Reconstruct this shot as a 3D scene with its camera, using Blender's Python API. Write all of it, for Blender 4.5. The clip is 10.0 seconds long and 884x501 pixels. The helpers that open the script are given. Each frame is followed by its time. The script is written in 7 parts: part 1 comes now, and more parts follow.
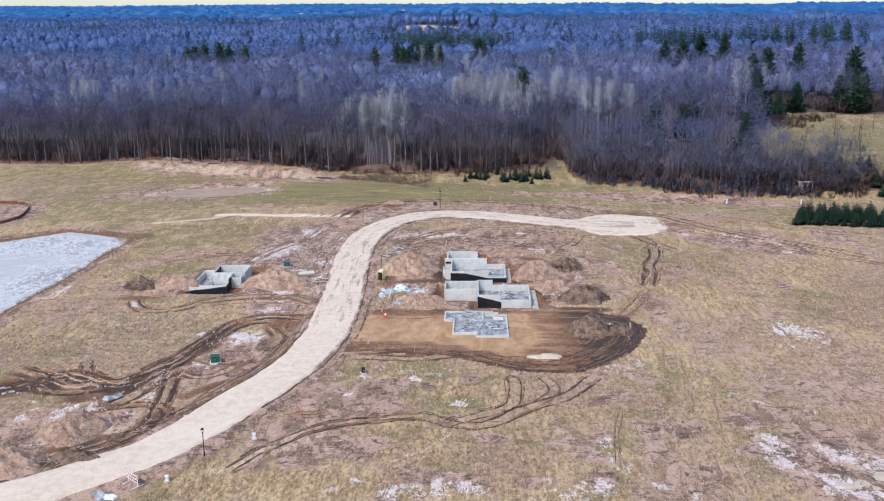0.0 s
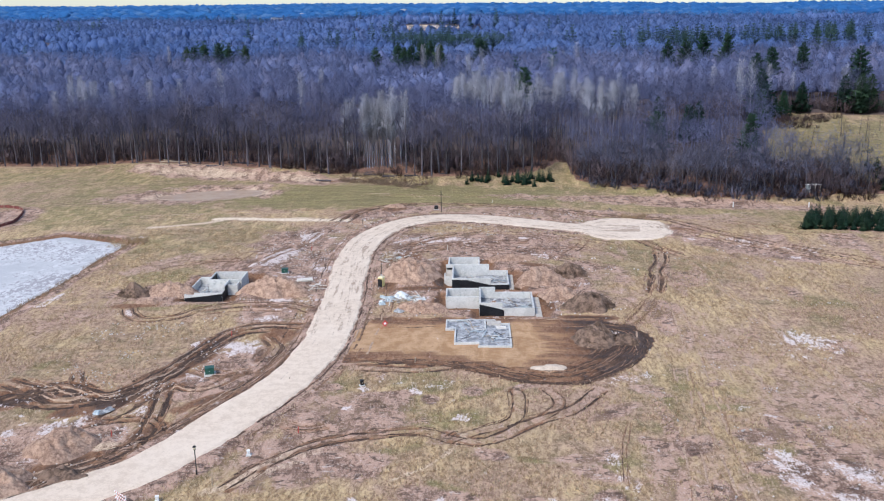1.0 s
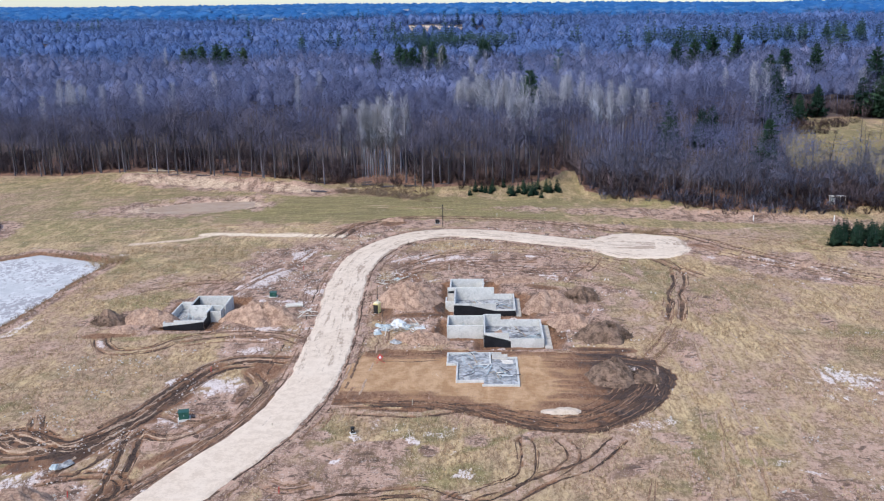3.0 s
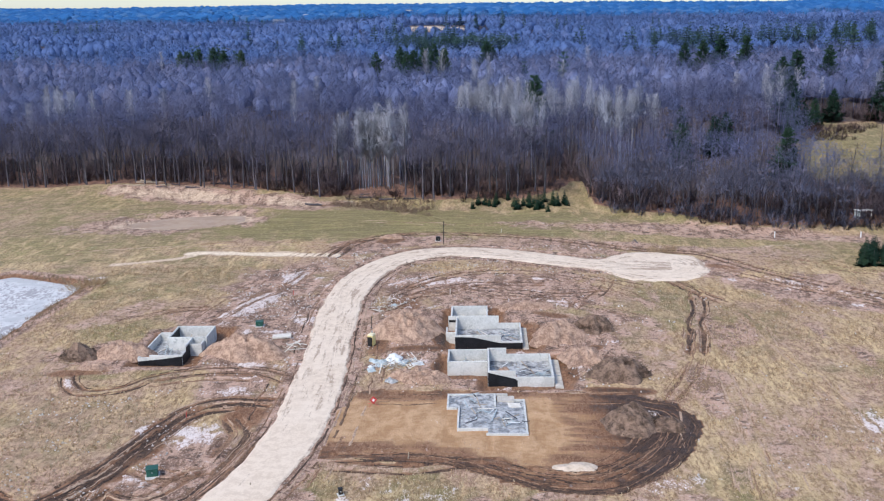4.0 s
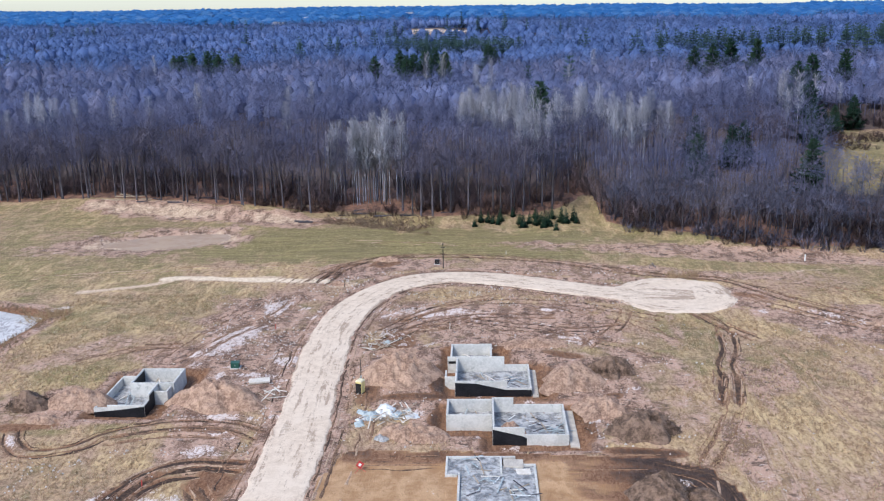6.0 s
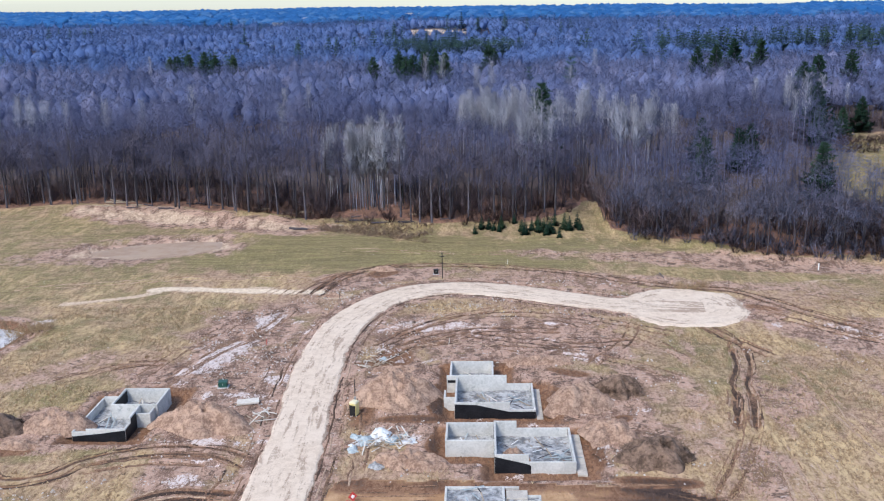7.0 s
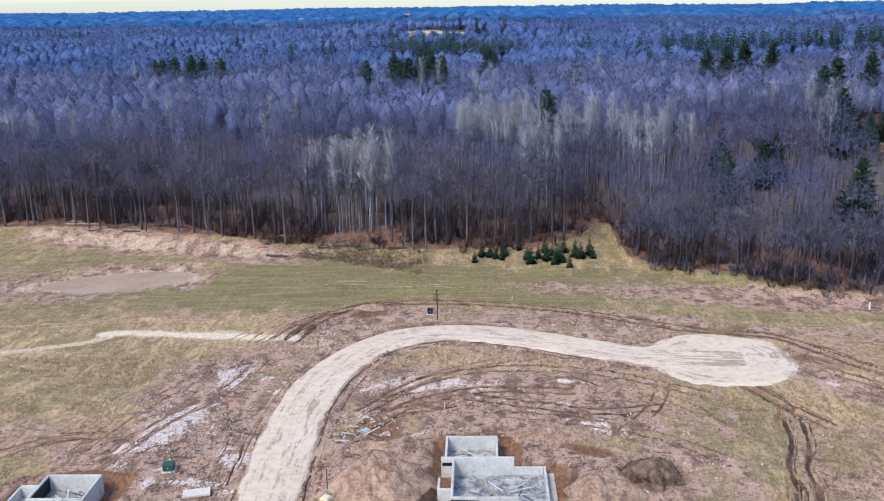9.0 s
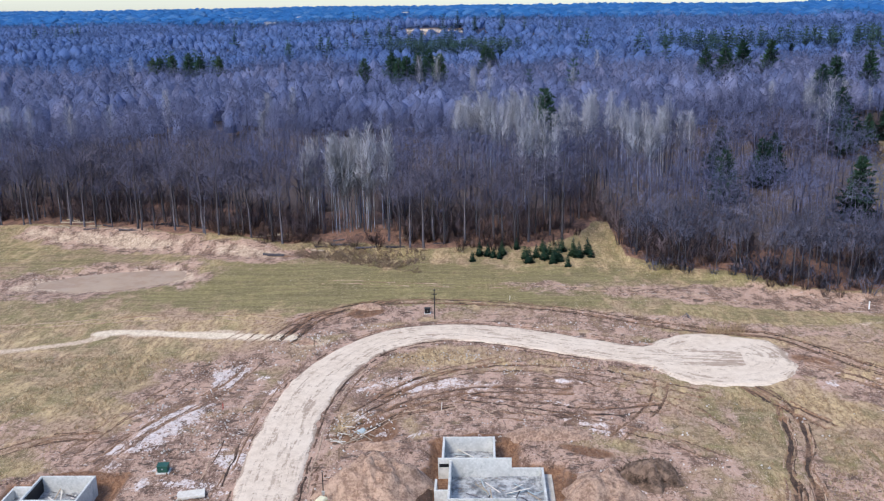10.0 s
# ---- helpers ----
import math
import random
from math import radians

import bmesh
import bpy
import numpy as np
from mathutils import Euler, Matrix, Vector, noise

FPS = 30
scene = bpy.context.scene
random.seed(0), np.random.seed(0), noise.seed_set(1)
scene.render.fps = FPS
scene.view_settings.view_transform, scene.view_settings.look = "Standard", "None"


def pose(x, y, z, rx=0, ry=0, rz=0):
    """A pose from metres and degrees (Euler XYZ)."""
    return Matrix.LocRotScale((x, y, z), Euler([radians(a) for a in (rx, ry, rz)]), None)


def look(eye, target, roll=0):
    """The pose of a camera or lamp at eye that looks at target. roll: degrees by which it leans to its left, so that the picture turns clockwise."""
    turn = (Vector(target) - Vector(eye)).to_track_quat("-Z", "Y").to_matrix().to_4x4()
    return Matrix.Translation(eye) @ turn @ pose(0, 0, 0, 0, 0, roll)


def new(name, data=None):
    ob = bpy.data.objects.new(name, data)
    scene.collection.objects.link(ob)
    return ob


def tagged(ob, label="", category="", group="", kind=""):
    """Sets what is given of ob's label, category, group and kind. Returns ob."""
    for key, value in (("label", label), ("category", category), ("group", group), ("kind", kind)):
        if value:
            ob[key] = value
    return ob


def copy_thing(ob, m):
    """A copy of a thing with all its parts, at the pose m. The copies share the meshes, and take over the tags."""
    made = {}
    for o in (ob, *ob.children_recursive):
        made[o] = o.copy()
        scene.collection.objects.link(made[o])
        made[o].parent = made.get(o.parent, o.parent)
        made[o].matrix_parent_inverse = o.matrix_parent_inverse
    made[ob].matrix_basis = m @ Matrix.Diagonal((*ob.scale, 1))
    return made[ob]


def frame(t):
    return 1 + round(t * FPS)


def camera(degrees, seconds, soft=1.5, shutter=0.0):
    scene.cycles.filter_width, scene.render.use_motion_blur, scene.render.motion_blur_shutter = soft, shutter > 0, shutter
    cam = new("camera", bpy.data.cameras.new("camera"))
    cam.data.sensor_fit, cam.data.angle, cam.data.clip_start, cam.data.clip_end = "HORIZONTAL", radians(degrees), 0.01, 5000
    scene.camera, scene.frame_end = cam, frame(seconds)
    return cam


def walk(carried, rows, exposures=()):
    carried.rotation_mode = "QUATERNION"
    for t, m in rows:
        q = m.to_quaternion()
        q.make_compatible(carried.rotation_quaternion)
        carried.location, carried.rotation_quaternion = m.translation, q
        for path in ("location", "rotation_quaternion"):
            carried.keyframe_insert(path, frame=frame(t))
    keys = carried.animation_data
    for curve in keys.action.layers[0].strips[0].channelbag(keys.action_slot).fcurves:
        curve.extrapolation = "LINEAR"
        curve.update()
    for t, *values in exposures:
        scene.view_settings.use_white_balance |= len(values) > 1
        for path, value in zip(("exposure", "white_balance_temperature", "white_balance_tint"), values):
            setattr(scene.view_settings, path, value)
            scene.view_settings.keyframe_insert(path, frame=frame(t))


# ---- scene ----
cam = camera(50.0, 10.0, 1.2)
PATH = [
    (0, (0.503, 6.672, 52.517), (0.437, 8.601, 51.992), -0.8),
    (0.5, (0.463, 8.673, 52.566), (0.396, 10.601, 52.041), -0.8),
    (1, (0.419, 11.04, 52.6), (0.35, 12.969, 52.074), -0.9),
    (1.5, (0.465, 13.897, 52.56), (0.394, 15.826, 52.035), -0.9),
    (2, (0.52, 16.668, 52.571), (0.446, 18.597, 52.046), -1.0),
    (2.5, (0.434, 20.176, 52.594), (0.359, 22.105, 52.069), -1.0),
    (2.7, (0.42, 22.0, 52.64), (0.345, 23.928, 52.114), -1.0),
    (3.8, (0.42, 37.0, 53.28), (0.337, 38.928, 52.754), -1.2),
    (4, (0.422, 39.534, 53.343), (0.339, 41.462, 52.817), -1.2),
    (4.5, (0.321, 44.291, 53.214), (0.237, 46.22, 52.69), -1.15),
    (5, (0.268, 47.773, 53.131), (0.183, 49.702, 52.609), -1.2),
    (5.5, (0.2, 51.842, 53.1), (0.115, 53.771, 52.578), -1.2),
    (6, (0.25, 57.696, 52.983), (0.163, 59.625, 52.462), -1.25),
    (6.2, (0.24, 59.8, 52.94), (0.152, 61.729, 52.42), -1.3),
    (7.3, (0.1, 67.6, 52.72), (0.013, 69.529, 52.2), -1.3),
    (7.5, (0.079, 69.764, 52.698), (-0.008, 71.693, 52.179), -1.3),
    (8, (-0.103, 75.716, 52.634), (-0.189, 77.645, 52.115), -1.3),
    (8.5, (-0.24, 84.59, 52.487), (-0.324, 86.519, 51.969), -1.3),
    (9, (-0.22, 89.84, 52.446), (-0.304, 91.77, 51.927), -1.35),
    (9.5, (-0.25, 90.881, 52.34), (-0.33, 92.812, 51.824), -1.3),
    (10, (-0.134, 90.803, 52.276), (-0.214, 92.732, 51.754), -1.3),
]
walk(cam, [(t, look(eye, target, roll)) for t, eye, target, roll in PATH])

# ---- light: an overcast early spring day ----
SUN_UP, SUN_TURN = radians(48), radians(215)
world = bpy.data.worlds.new("overcast_sky")
scene.world = world
world.use_nodes = True
wn = world.node_tree
sky = wn.nodes.new("ShaderNodeTexSky")
sky.sky_type, sky.sun_disc = "NISHITA", False
sky.sun_elevation, sky.sun_rotation = SUN_UP, SUN_TURN
sky.air_density, sky.dust_density, sky.ozone_density = 0.8, 0.9, 1.0
wn.links.new(sky.outputs["Color"], wn.nodes["Background"].inputs["Color"])
wn.nodes["Background"].inputs["Strength"].default_value = 0.16
sun = new("sun", bpy.data.lights.new("sun", "SUN"))
sun.data.energy, sun.data.angle, sun.data.color = 1.6, radians(16), (1.0, 0.93, 0.82)
sun.matrix_world = look((0, 0, 0), (-math.sin(SUN_TURN) * math.cos(SUN_UP), -math.cos(SUN_TURN) * math.cos(SUN_UP), -math.sin(SUN_UP)))
scene.view_settings.exposure = 0.78


# ---- materials ----
def nodes_of(name, rough=0.9, metal=0.0, spec=0.25):
    m = bpy.data.materials.new(name)
    m.use_nodes = True
    nt = m.node_tree
    b = nt.nodes["Principled BSDF"]
    b.inputs["Roughness"].default_value = rough
    b.inputs["Metallic"].default_value = metal
    b.inputs["Specular IOR Level"].default_value = spec
    return m, nt, b


def link(nt, a, b):
    nt.links.new(a, b)


def noise_node(nt, vec, scale, detail=4.0, rough=0.6, distort=0.0):
    n = nt.nodes.new("ShaderNodeTexNoise")
    n.inputs["Scale"].default_value, n.inputs["Detail"].default_value = scale, detail
    n.inputs["Roughness"].default_value, n.inputs["Distortion"].default_value = rough, distort
    if vec is not None:
        link(nt, vec, n.inputs["Vector"])
    return n.outputs["Fac"]


def ramp(nt, fac, lo, hi, a=0.0, b=1.0, smooth=True):
    n = nt.nodes.new("ShaderNodeMapRange")
    n.interpolation_type = "SMOOTHSTEP" if smooth else "LINEAR"
    n.inputs["From Min"].default_value, n.inputs["From Max"].default_value = lo, hi
    n.inputs["To Min"].default_value, n.inputs["To Max"].default_value = a, b
    link(nt, fac, n.inputs["Value"])
    return n.outputs["Result"]


def maths(nt, op, a, b):
    n = nt.nodes.new("ShaderNodeMath")
    n.operation = op
    for k, v in enumerate((a, b)):
        if isinstance(v, (int, float)):
            n.inputs[k].default_value = v
        else:
            link(nt, v, n.inputs[k])
    return n.outputs[0]


def mix(nt, fac, a, b, mode="MIX"):
    n = nt.nodes.new("ShaderNodeMix")
    n.data_type, n.blend_type = "RGBA", mode
    for sock, v in ((n.inputs[0], fac), (n.inputs[6], a), (n.inputs[7], b)):
        if isinstance(v, tuple):
            sock.default_value = (*v, 1)
        elif isinstance(v, (int, float)):
            sock.default_value = v
        else:
            link(nt, v, sock)
    return n.outputs[2]


def attr(nt, name):
    n = nt.nodes.new("ShaderNodeAttribute")
    n.attribute_name = name
    return n.outputs["Fac"]


def position(nt, sx=1.0, sy=1.0, sz=1.0, turn=0.0):
    g = nt.nodes.new("ShaderNodeNewGeometry")
    mp = nt.nodes.new("ShaderNodeMapping")
    mp.inputs["Scale"].default_value = (sx, sy, sz)
    mp.inputs["Rotation"].default_value = (0, 0, radians(turn))
    link(nt, g.outputs["Position"], mp.inputs["Vector"])
    return mp.outputs["Vector"]


def bumped(nt, b, fac, strength, dist):
    n = nt.nodes.new("ShaderNodeBump")
    n.inputs["Strength"].default_value, n.inputs["Distance"].default_value = strength, dist
    link(nt, fac, n.inputs["Height"])
    link(nt, n.outputs["Normal"], b.inputs["Normal"])


def plain(name, c1, c2, big=0.6, fine=6.0, rough=0.85, metal=0.0, bump=0.3, dist=0.02, c3=None, vary=0.0, spec=0.25):
    """Two colours mixed at a large and a fine scale, an optional third for stains, and fine relief."""
    m, nt, b = nodes_of(name, rough, metal, spec)
    p = position(nt)
    f1, f2 = noise_node(nt, p, big, 3), noise_node(nt, p, fine, 5, 0.65)
    col = mix(nt, ramp(nt, maths(nt, "ADD", f1, maths(nt, "MULTIPLY", f2, 0.8)), 0.65, 1.15), c1, c2)
    if c3:
        col = mix(nt, ramp(nt, noise_node(nt, p, big * 2.3, 5, 0.7), 0.55, 0.68), col, c3)
    if vary:
        o = nt.nodes.new("ShaderNodeObjectInfo")
        col = mix(nt, 1.0, col, ramp_grey(nt, o.outputs["Random"], 1 - vary, 1 + vary), "MULTIPLY")
    link(nt, col, b.inputs["Base Color"])
    bumped(nt, b, f2, bump, dist)
    return m


def ramp_grey(nt, fac, lo, hi):
    v = ramp(nt, fac, 0, 1, lo, hi, False)
    n = nt.nodes.new("ShaderNodeCombineColor")
    for k in range(3):
        link(nt, v, n.inputs[k])
    return n.outputs[0]


def ground_material():
    m, nt, b = nodes_of("field_earth", 0.95)
    p, q = position(nt), position(nt, 1.0, 0.5)
    fine, mid, big = noise_node(nt, q, 2.1, 5, 0.74, 0.5), noise_node(nt, q, 0.4, 5, 0.64, 0.5), noise_node(nt, p, 0.045, 4, 0.6)
    streak = noise_node(nt, position(nt, 0.6, 1.0, 1, 22), 0.9, 5, 0.66, 0.9)
    cross = noise_node(nt, position(nt, 1.3, 0.2, 1, -9), 0.9, 5, 0.66, 0.6)
    tiny = noise_node(nt, q, 6.0, 3, 0.75)
    contour = noise_node(nt, position(nt, 0.12, 0.9, 1, -4), 0.8, 5, 0.7, 0.4)
    speck = maths(nt, "ADD", maths(nt, "MULTIPLY", fine, 0.65), maths(nt, "MULTIPLY", tiny, 0.35))
    # dry grass: straw, pink-brown thatch, dull green
    lay = maths(nt, "ADD", maths(nt, "MULTIPLY", mix_value(nt, ramp(nt, big, 0.42, 0.58), cross, streak), 0.45), maths(nt, "MULTIPLY", fine, 0.55))
    straw = mix(nt, ramp(nt, lay, 0.4, 0.6), (0.285, 0.188, 0.105), (0.59, 0.44, 0.25))
    thatch = mix(nt, ramp(nt, lay, 0.4, 0.6), (0.225, 0.138, 0.1), (0.49, 0.335, 0.24))
    patchy = maths(nt, "ADD", maths(nt, "MULTIPLY", mid, 0.4), maths(nt, "MULTIPLY", big, 0.6))
    col = mix(nt, ramp(nt, patchy, 0.42, 0.58), straw, thatch)
    wide = noise_node(nt, position(nt, 1.0, 0.6, 1, 15), 0.028, 5, 0.62, 0.6)
    col = mix(nt, ramp(nt, wide, 0.5, 0.66, 0, 0.55), col, mix(nt, ramp(nt, fine, 0.4, 0.6), (0.19, 0.125, 0.09), (0.40, 0.275, 0.2)))
    col = mix(nt, ramp(nt, speck, 0.38, 0.48), (0.225, 0.148, 0.09), col)
    g = maths(nt, "ADD", attr(nt, "green"), maths(nt, "MULTIPLY", maths(nt, "SUBTRACT", mid, 0.5), 1.8))
    col = mix(nt, ramp(nt, g, 0.15, 0.9, 0, 0.85), col, mix(nt, ramp(nt, maths(nt, "ADD", maths(nt, "MULTIPLY", speck, 0.4), maths(nt, "MULTIPLY", contour, 0.6)), 0.4, 0.6), (0.122, 0.105, 0.043), (0.238, 0.212, 0.086)))
    col = mix(nt, ramp(nt, tiny, 0.56, 0.66, 0, 0.55), col, (0.68, 0.53, 0.36))

    def edge(name, lo, hi, rag=0.5):
        a = maths(nt, "ADD", attr(nt, name), maths(nt, "MULTIPLY", maths(nt, "SUBTRACT", speck, 0.5), rag * 1.8))
        a = maths(nt, "ADD", a, maths(nt, "MULTIPLY", maths(nt, "SUBTRACT", mid, 0.5), rag))
        return ramp(nt, a, lo, hi)

    soil = mix(nt, ramp(nt, maths(nt, "ADD", mid, speck), 0.86, 1.1), (0.165, 0.10, 0.074), (0.485, 0.322, 0.245))
    soil = mix(nt, ramp(nt, tiny, 0.57, 0.66, 0, 0.7), soil, (0.58, 0.47, 0.4))
    soil = mix(nt, ramp(nt, streak, 0.38, 0.46, 0.85, 0), soil, (0.08, 0.052, 0.041))
    soil = mix(nt, ramp(nt, noise_node(nt, position(nt, 0.45, 1.4, 1, 12), 1.6, 5, 0.75, 0.7), 0.585, 0.65, 0, 0.75), soil, (0.62, 0.54, 0.49))
    col = mix(nt, edge("bare", 0.24, 0.62, 0.7), col, soil)
    clay = mix(nt, ramp(nt, maths(nt, "ADD", mid, maths(nt, "MULTIPLY", streak, 0.5)), 0.6, 0.9), (0.37, 0.215, 0.112), (0.52, 0.335, 0.195))
    clay = mix(nt, ramp(nt, speck, 0.38, 0.48, 0.4, 0), clay, (0.25, 0.145, 0.085))
    col = mix(nt, edge("clay", 0.4, 0.6, 0.3), col, clay)
    col = mix(nt, edge("sand", 0.35, 0.75, 0.6), col, mix(nt, ramp(nt, speck, 0.42, 0.58), (0.43, 0.31, 0.22), (0.66, 0.52, 0.385)))
    col = mix(nt, ramp(nt, attr(nt, "sand"), 0.9, 1.2, 0, 0.9), col, mix(nt, ramp(nt, speck, 0.4, 0.6), (0.62, 0.5, 0.37), (0.84, 0.72, 0.57)))
    litter = mix(nt, ramp(nt, maths(nt, "ADD", mid, speck), 0.85, 1.12), (0.10, 0.06, 0.05), (0.30, 0.165, 0.115))
    litter = mix(nt, ramp(nt, attr(nt, "duff"), 0.2, 0.9), litter, mix(nt, ramp(nt, speck, 0.4, 0.6), (0.075, 0.058, 0.056), (0.16, 0.12, 0.108)))
    col = mix(nt, edge("litter", 0.35, 0.65, 0.4), col, litter)
    dug = mix(nt, ramp(nt, speck, 0.42, 0.58), (0.145, 0.073, 0.043), (0.30, 0.168, 0.102))
    col = mix(nt, edge("mud", 0.24, 0.5, 0.6), col, dug)
    wet = edge("mud", 0.62, 0.95, 0.75)
    col = mix(nt, wet, col, mix(nt, ramp(nt, speck, 0.42, 0.6), (0.035, 0.022, 0.017), (0.10, 0.06, 0.042)))
    blown = noise_node(nt, position(nt, 0.5, 1.6, 1, 35), 1.3, 5, 0.72, 0.8)
    snow = maths(nt, "MULTIPLY", edge("snow", 0.42, 0.84, 1.8), ramp(nt, blown, 0.36, 0.52, 0.35, 1.0))
    col = mix(nt, ramp(nt, snow, 0, 1, 0, 0.92), col, mix(nt, ramp(nt, speck, 0.40, 0.56), (0.47, 0.38, 0.355), (0.74, 0.665, 0.645)))
    link(nt, col, b.inputs["Base Color"])
    link(nt, ramp(nt, wet, 0, 1, 0.95, 0.6, False), b.inputs["Roughness"])
    bumped(nt, b, maths(nt, "ADD", speck, mid), 1.0, 0.2)
    return m


def mix_value(nt, fac, a, b):
    n = nt.nodes.new("ShaderNodeMix")
    for sock, v in ((n.inputs[0], fac), (n.inputs[2], a), (n.inputs[3], b)):
        link(nt, v, sock)
    return n.outputs[0]


def road_material():
    m, nt, b = nodes_of("gravel", 0.95)
    p = position(nt)
    fine, mid, big = noise_node(nt, p, 4.0, 6, 0.7), noise_node(nt, p, 0.8, 5, 0.65), noise_node(nt, p, 0.1, 3)
    col = mix(nt, ramp(nt, maths(nt, "ADD", fine, mid), 0.85, 1.12), (0.60, 0.485, 0.385), (0.70, 0.585, 0.475))
    col = mix(nt, ramp(nt, big, 0.4, 0.65, 0, 0.4), col, (0.74, 0.635, 0.53))
    way = nt.nodes.new("ShaderNodeCombineXYZ")
    link(nt, maths(nt, "MULTIPLY", attr(nt, "along"), 0.16), way.inputs[0])
    link(nt, maths(nt, "MULTIPLY", attr(nt, "across"), 1.5), way.inputs[1])
    wheel = noise_node(nt, way.outputs[0], 1.0, 6, 0.68, 0.5)
    st = noise_node(nt, p, 1.1, 6, 0.75, 0.8)
    grit = maths(nt, "ADD", maths(nt, "MULTIPLY", wheel, 0.62), maths(nt, "MULTIPLY", st, 0.38))
    a = maths(nt, "ADD", attr(nt, "mud"), maths(nt, "MULTIPLY", maths(nt, "SUBTRACT", grit, 0.5), 3.8))
    col = mix(nt, ramp(nt, a, 0.32, 0.66, 0, 0.8), col, (0.31, 0.22, 0.165))
    col = mix(nt, ramp(nt, wheel, 0.56, 0.68, 0, 0.25), col, (0.76, 0.66, 0.55))
    link(nt, col, b.inputs["Base Color"])
    bumped(nt, b, fine, 0.4, 0.03)
    return m


def twig_material(name, c1, c2, c3, crowned=True):
    """Bark and twigs: a tone for each tree, from the mesh or from the object."""
    m, nt, b = nodes_of(name, 0.95, 0, 0.1)
    o = nt.nodes.new("ShaderNodeObjectInfo")
    t = maths(nt, "FRACT", maths(nt, "ADD", attr(nt, "tone"), o.outputs["Random"]), 0)
    f = noise_node(nt, position(nt), 1.5, 3)
    col = mix(nt, ramp(nt, t, 0.0, 0.6, 0, 1, False), c1, c2)
    col = mix(nt, ramp(nt, t, 0.7, 1.0, 0, 1, False), col, c3)
    col = mix(nt, ramp(nt, f, 0.3, 0.7, 0, 0.5), col, c1)
    link(nt, col, b.inputs["Base Color"])
    thin, both = nt.nodes.new("ShaderNodeBsdfTranslucent"), nt.nodes.new("ShaderNodeMixShader")
    link(nt, col, thin.inputs["Color"])
    both.inputs[0].default_value = 0.15 if crowned else 0.45
    if crowned:
        rounded, turned = nt.nodes.new("ShaderNodeAttribute"), nt.nodes.new("ShaderNodeVectorTransform")
        rounded.attribute_name = "out"
        turned.vector_type, turned.convert_from, turned.convert_to = "NORMAL", "OBJECT", "WORLD"
        link(nt, rounded.outputs["Vector"], turned.inputs[0])
        for shader in (b, thin):
            link(nt, turned.outputs[0], shader.inputs["Normal"])
    link(nt, b.outputs[0], both.inputs[1])
    link(nt, thin.outputs[0], both.inputs[2])
    link(nt, both.outputs[0], nt.nodes["Material Output"].inputs["Surface"])
    return m


def rut_material():
    """Pressed mud: tone 0 is dry and brown, 1 wet and dark; above 1 a pale crumbled ridge."""
    m, nt, b = nodes_of("rut_mud", 0.9)
    p = position(nt)
    fine, mid = noise_node(nt, p, 3.5, 5, 0.7), noise_node(nt, p, 0.6, 4, 0.6)
    t = maths(nt, "ADD", attr(nt, "tone"), maths(nt, "MULTIPLY", maths(nt, "SUBTRACT", mid, 0.5), 0.9))
    dry = mix(nt, ramp(nt, fine, 0.38, 0.62), (0.165, 0.093, 0.06), (0.36, 0.225, 0.148))
    damp = mix(nt, ramp(nt, fine, 0.38, 0.62), (0.036, 0.024, 0.02), (0.095, 0.062, 0.046))
    pale = mix(nt, ramp(nt, fine, 0.38, 0.62), (0.3, 0.2, 0.145), (0.52, 0.385, 0.285))
    col = mix(nt, ramp(nt, t, 0.25, 0.9), dry, damp)
    col = mix(nt, ramp(nt, attr(nt, "tone"), 1.2, 1.6), col, pale)
    link(nt, col, b.inputs["Base Color"])
    bumped(nt, b, fine, 1.0, 0.12)
    return m


RUT = rut_material()
GROUND = ground_material()
GRAVEL = road_material()
DIRT = plain("dug_earth", (0.235, 0.148, 0.11), (0.52, 0.36, 0.27), 0.9, 3.6, 0.97, bump=1.0, dist=0.25, c3=(0.3, 0.19, 0.135))
DARK_DIRT = plain("topsoil", (0.075, 0.05, 0.037), (0.27, 0.185, 0.14), 0.8, 2.6, 0.97, bump=1.0, dist=0.25, c3=(0.14, 0.095, 0.07))
CONCRETE = plain("poured_concrete", (0.47, 0.475, 0.465), (0.62, 0.62, 0.605), 0.5, 4.0, 0.85, bump=0.15, dist=0.01, c3=(0.38, 0.40, 0.39))
# damp-proof tar; also the black of a sheet that stands for shade
TAR_SHADE = plain("tar_and_shade", (0.006, 0.007, 0.01), (0.018, 0.019, 0.024), 0.7, 5.0, 0.55, bump=0.2, dist=0.01)
FOOTING = plain("footing_stone", (0.4, 0.37, 0.34), (0.6, 0.56, 0.5), 0.9, 7.0, 0.95, bump=0.5, dist=0.04)
SLAB_WET = plain("wet_stone_floor", (0.12, 0.13, 0.145), (0.52, 0.53, 0.54), 0.9, 2.4, 0.55, bump=0.8, dist=0.08, c3=(0.22, 0.17, 0.135))


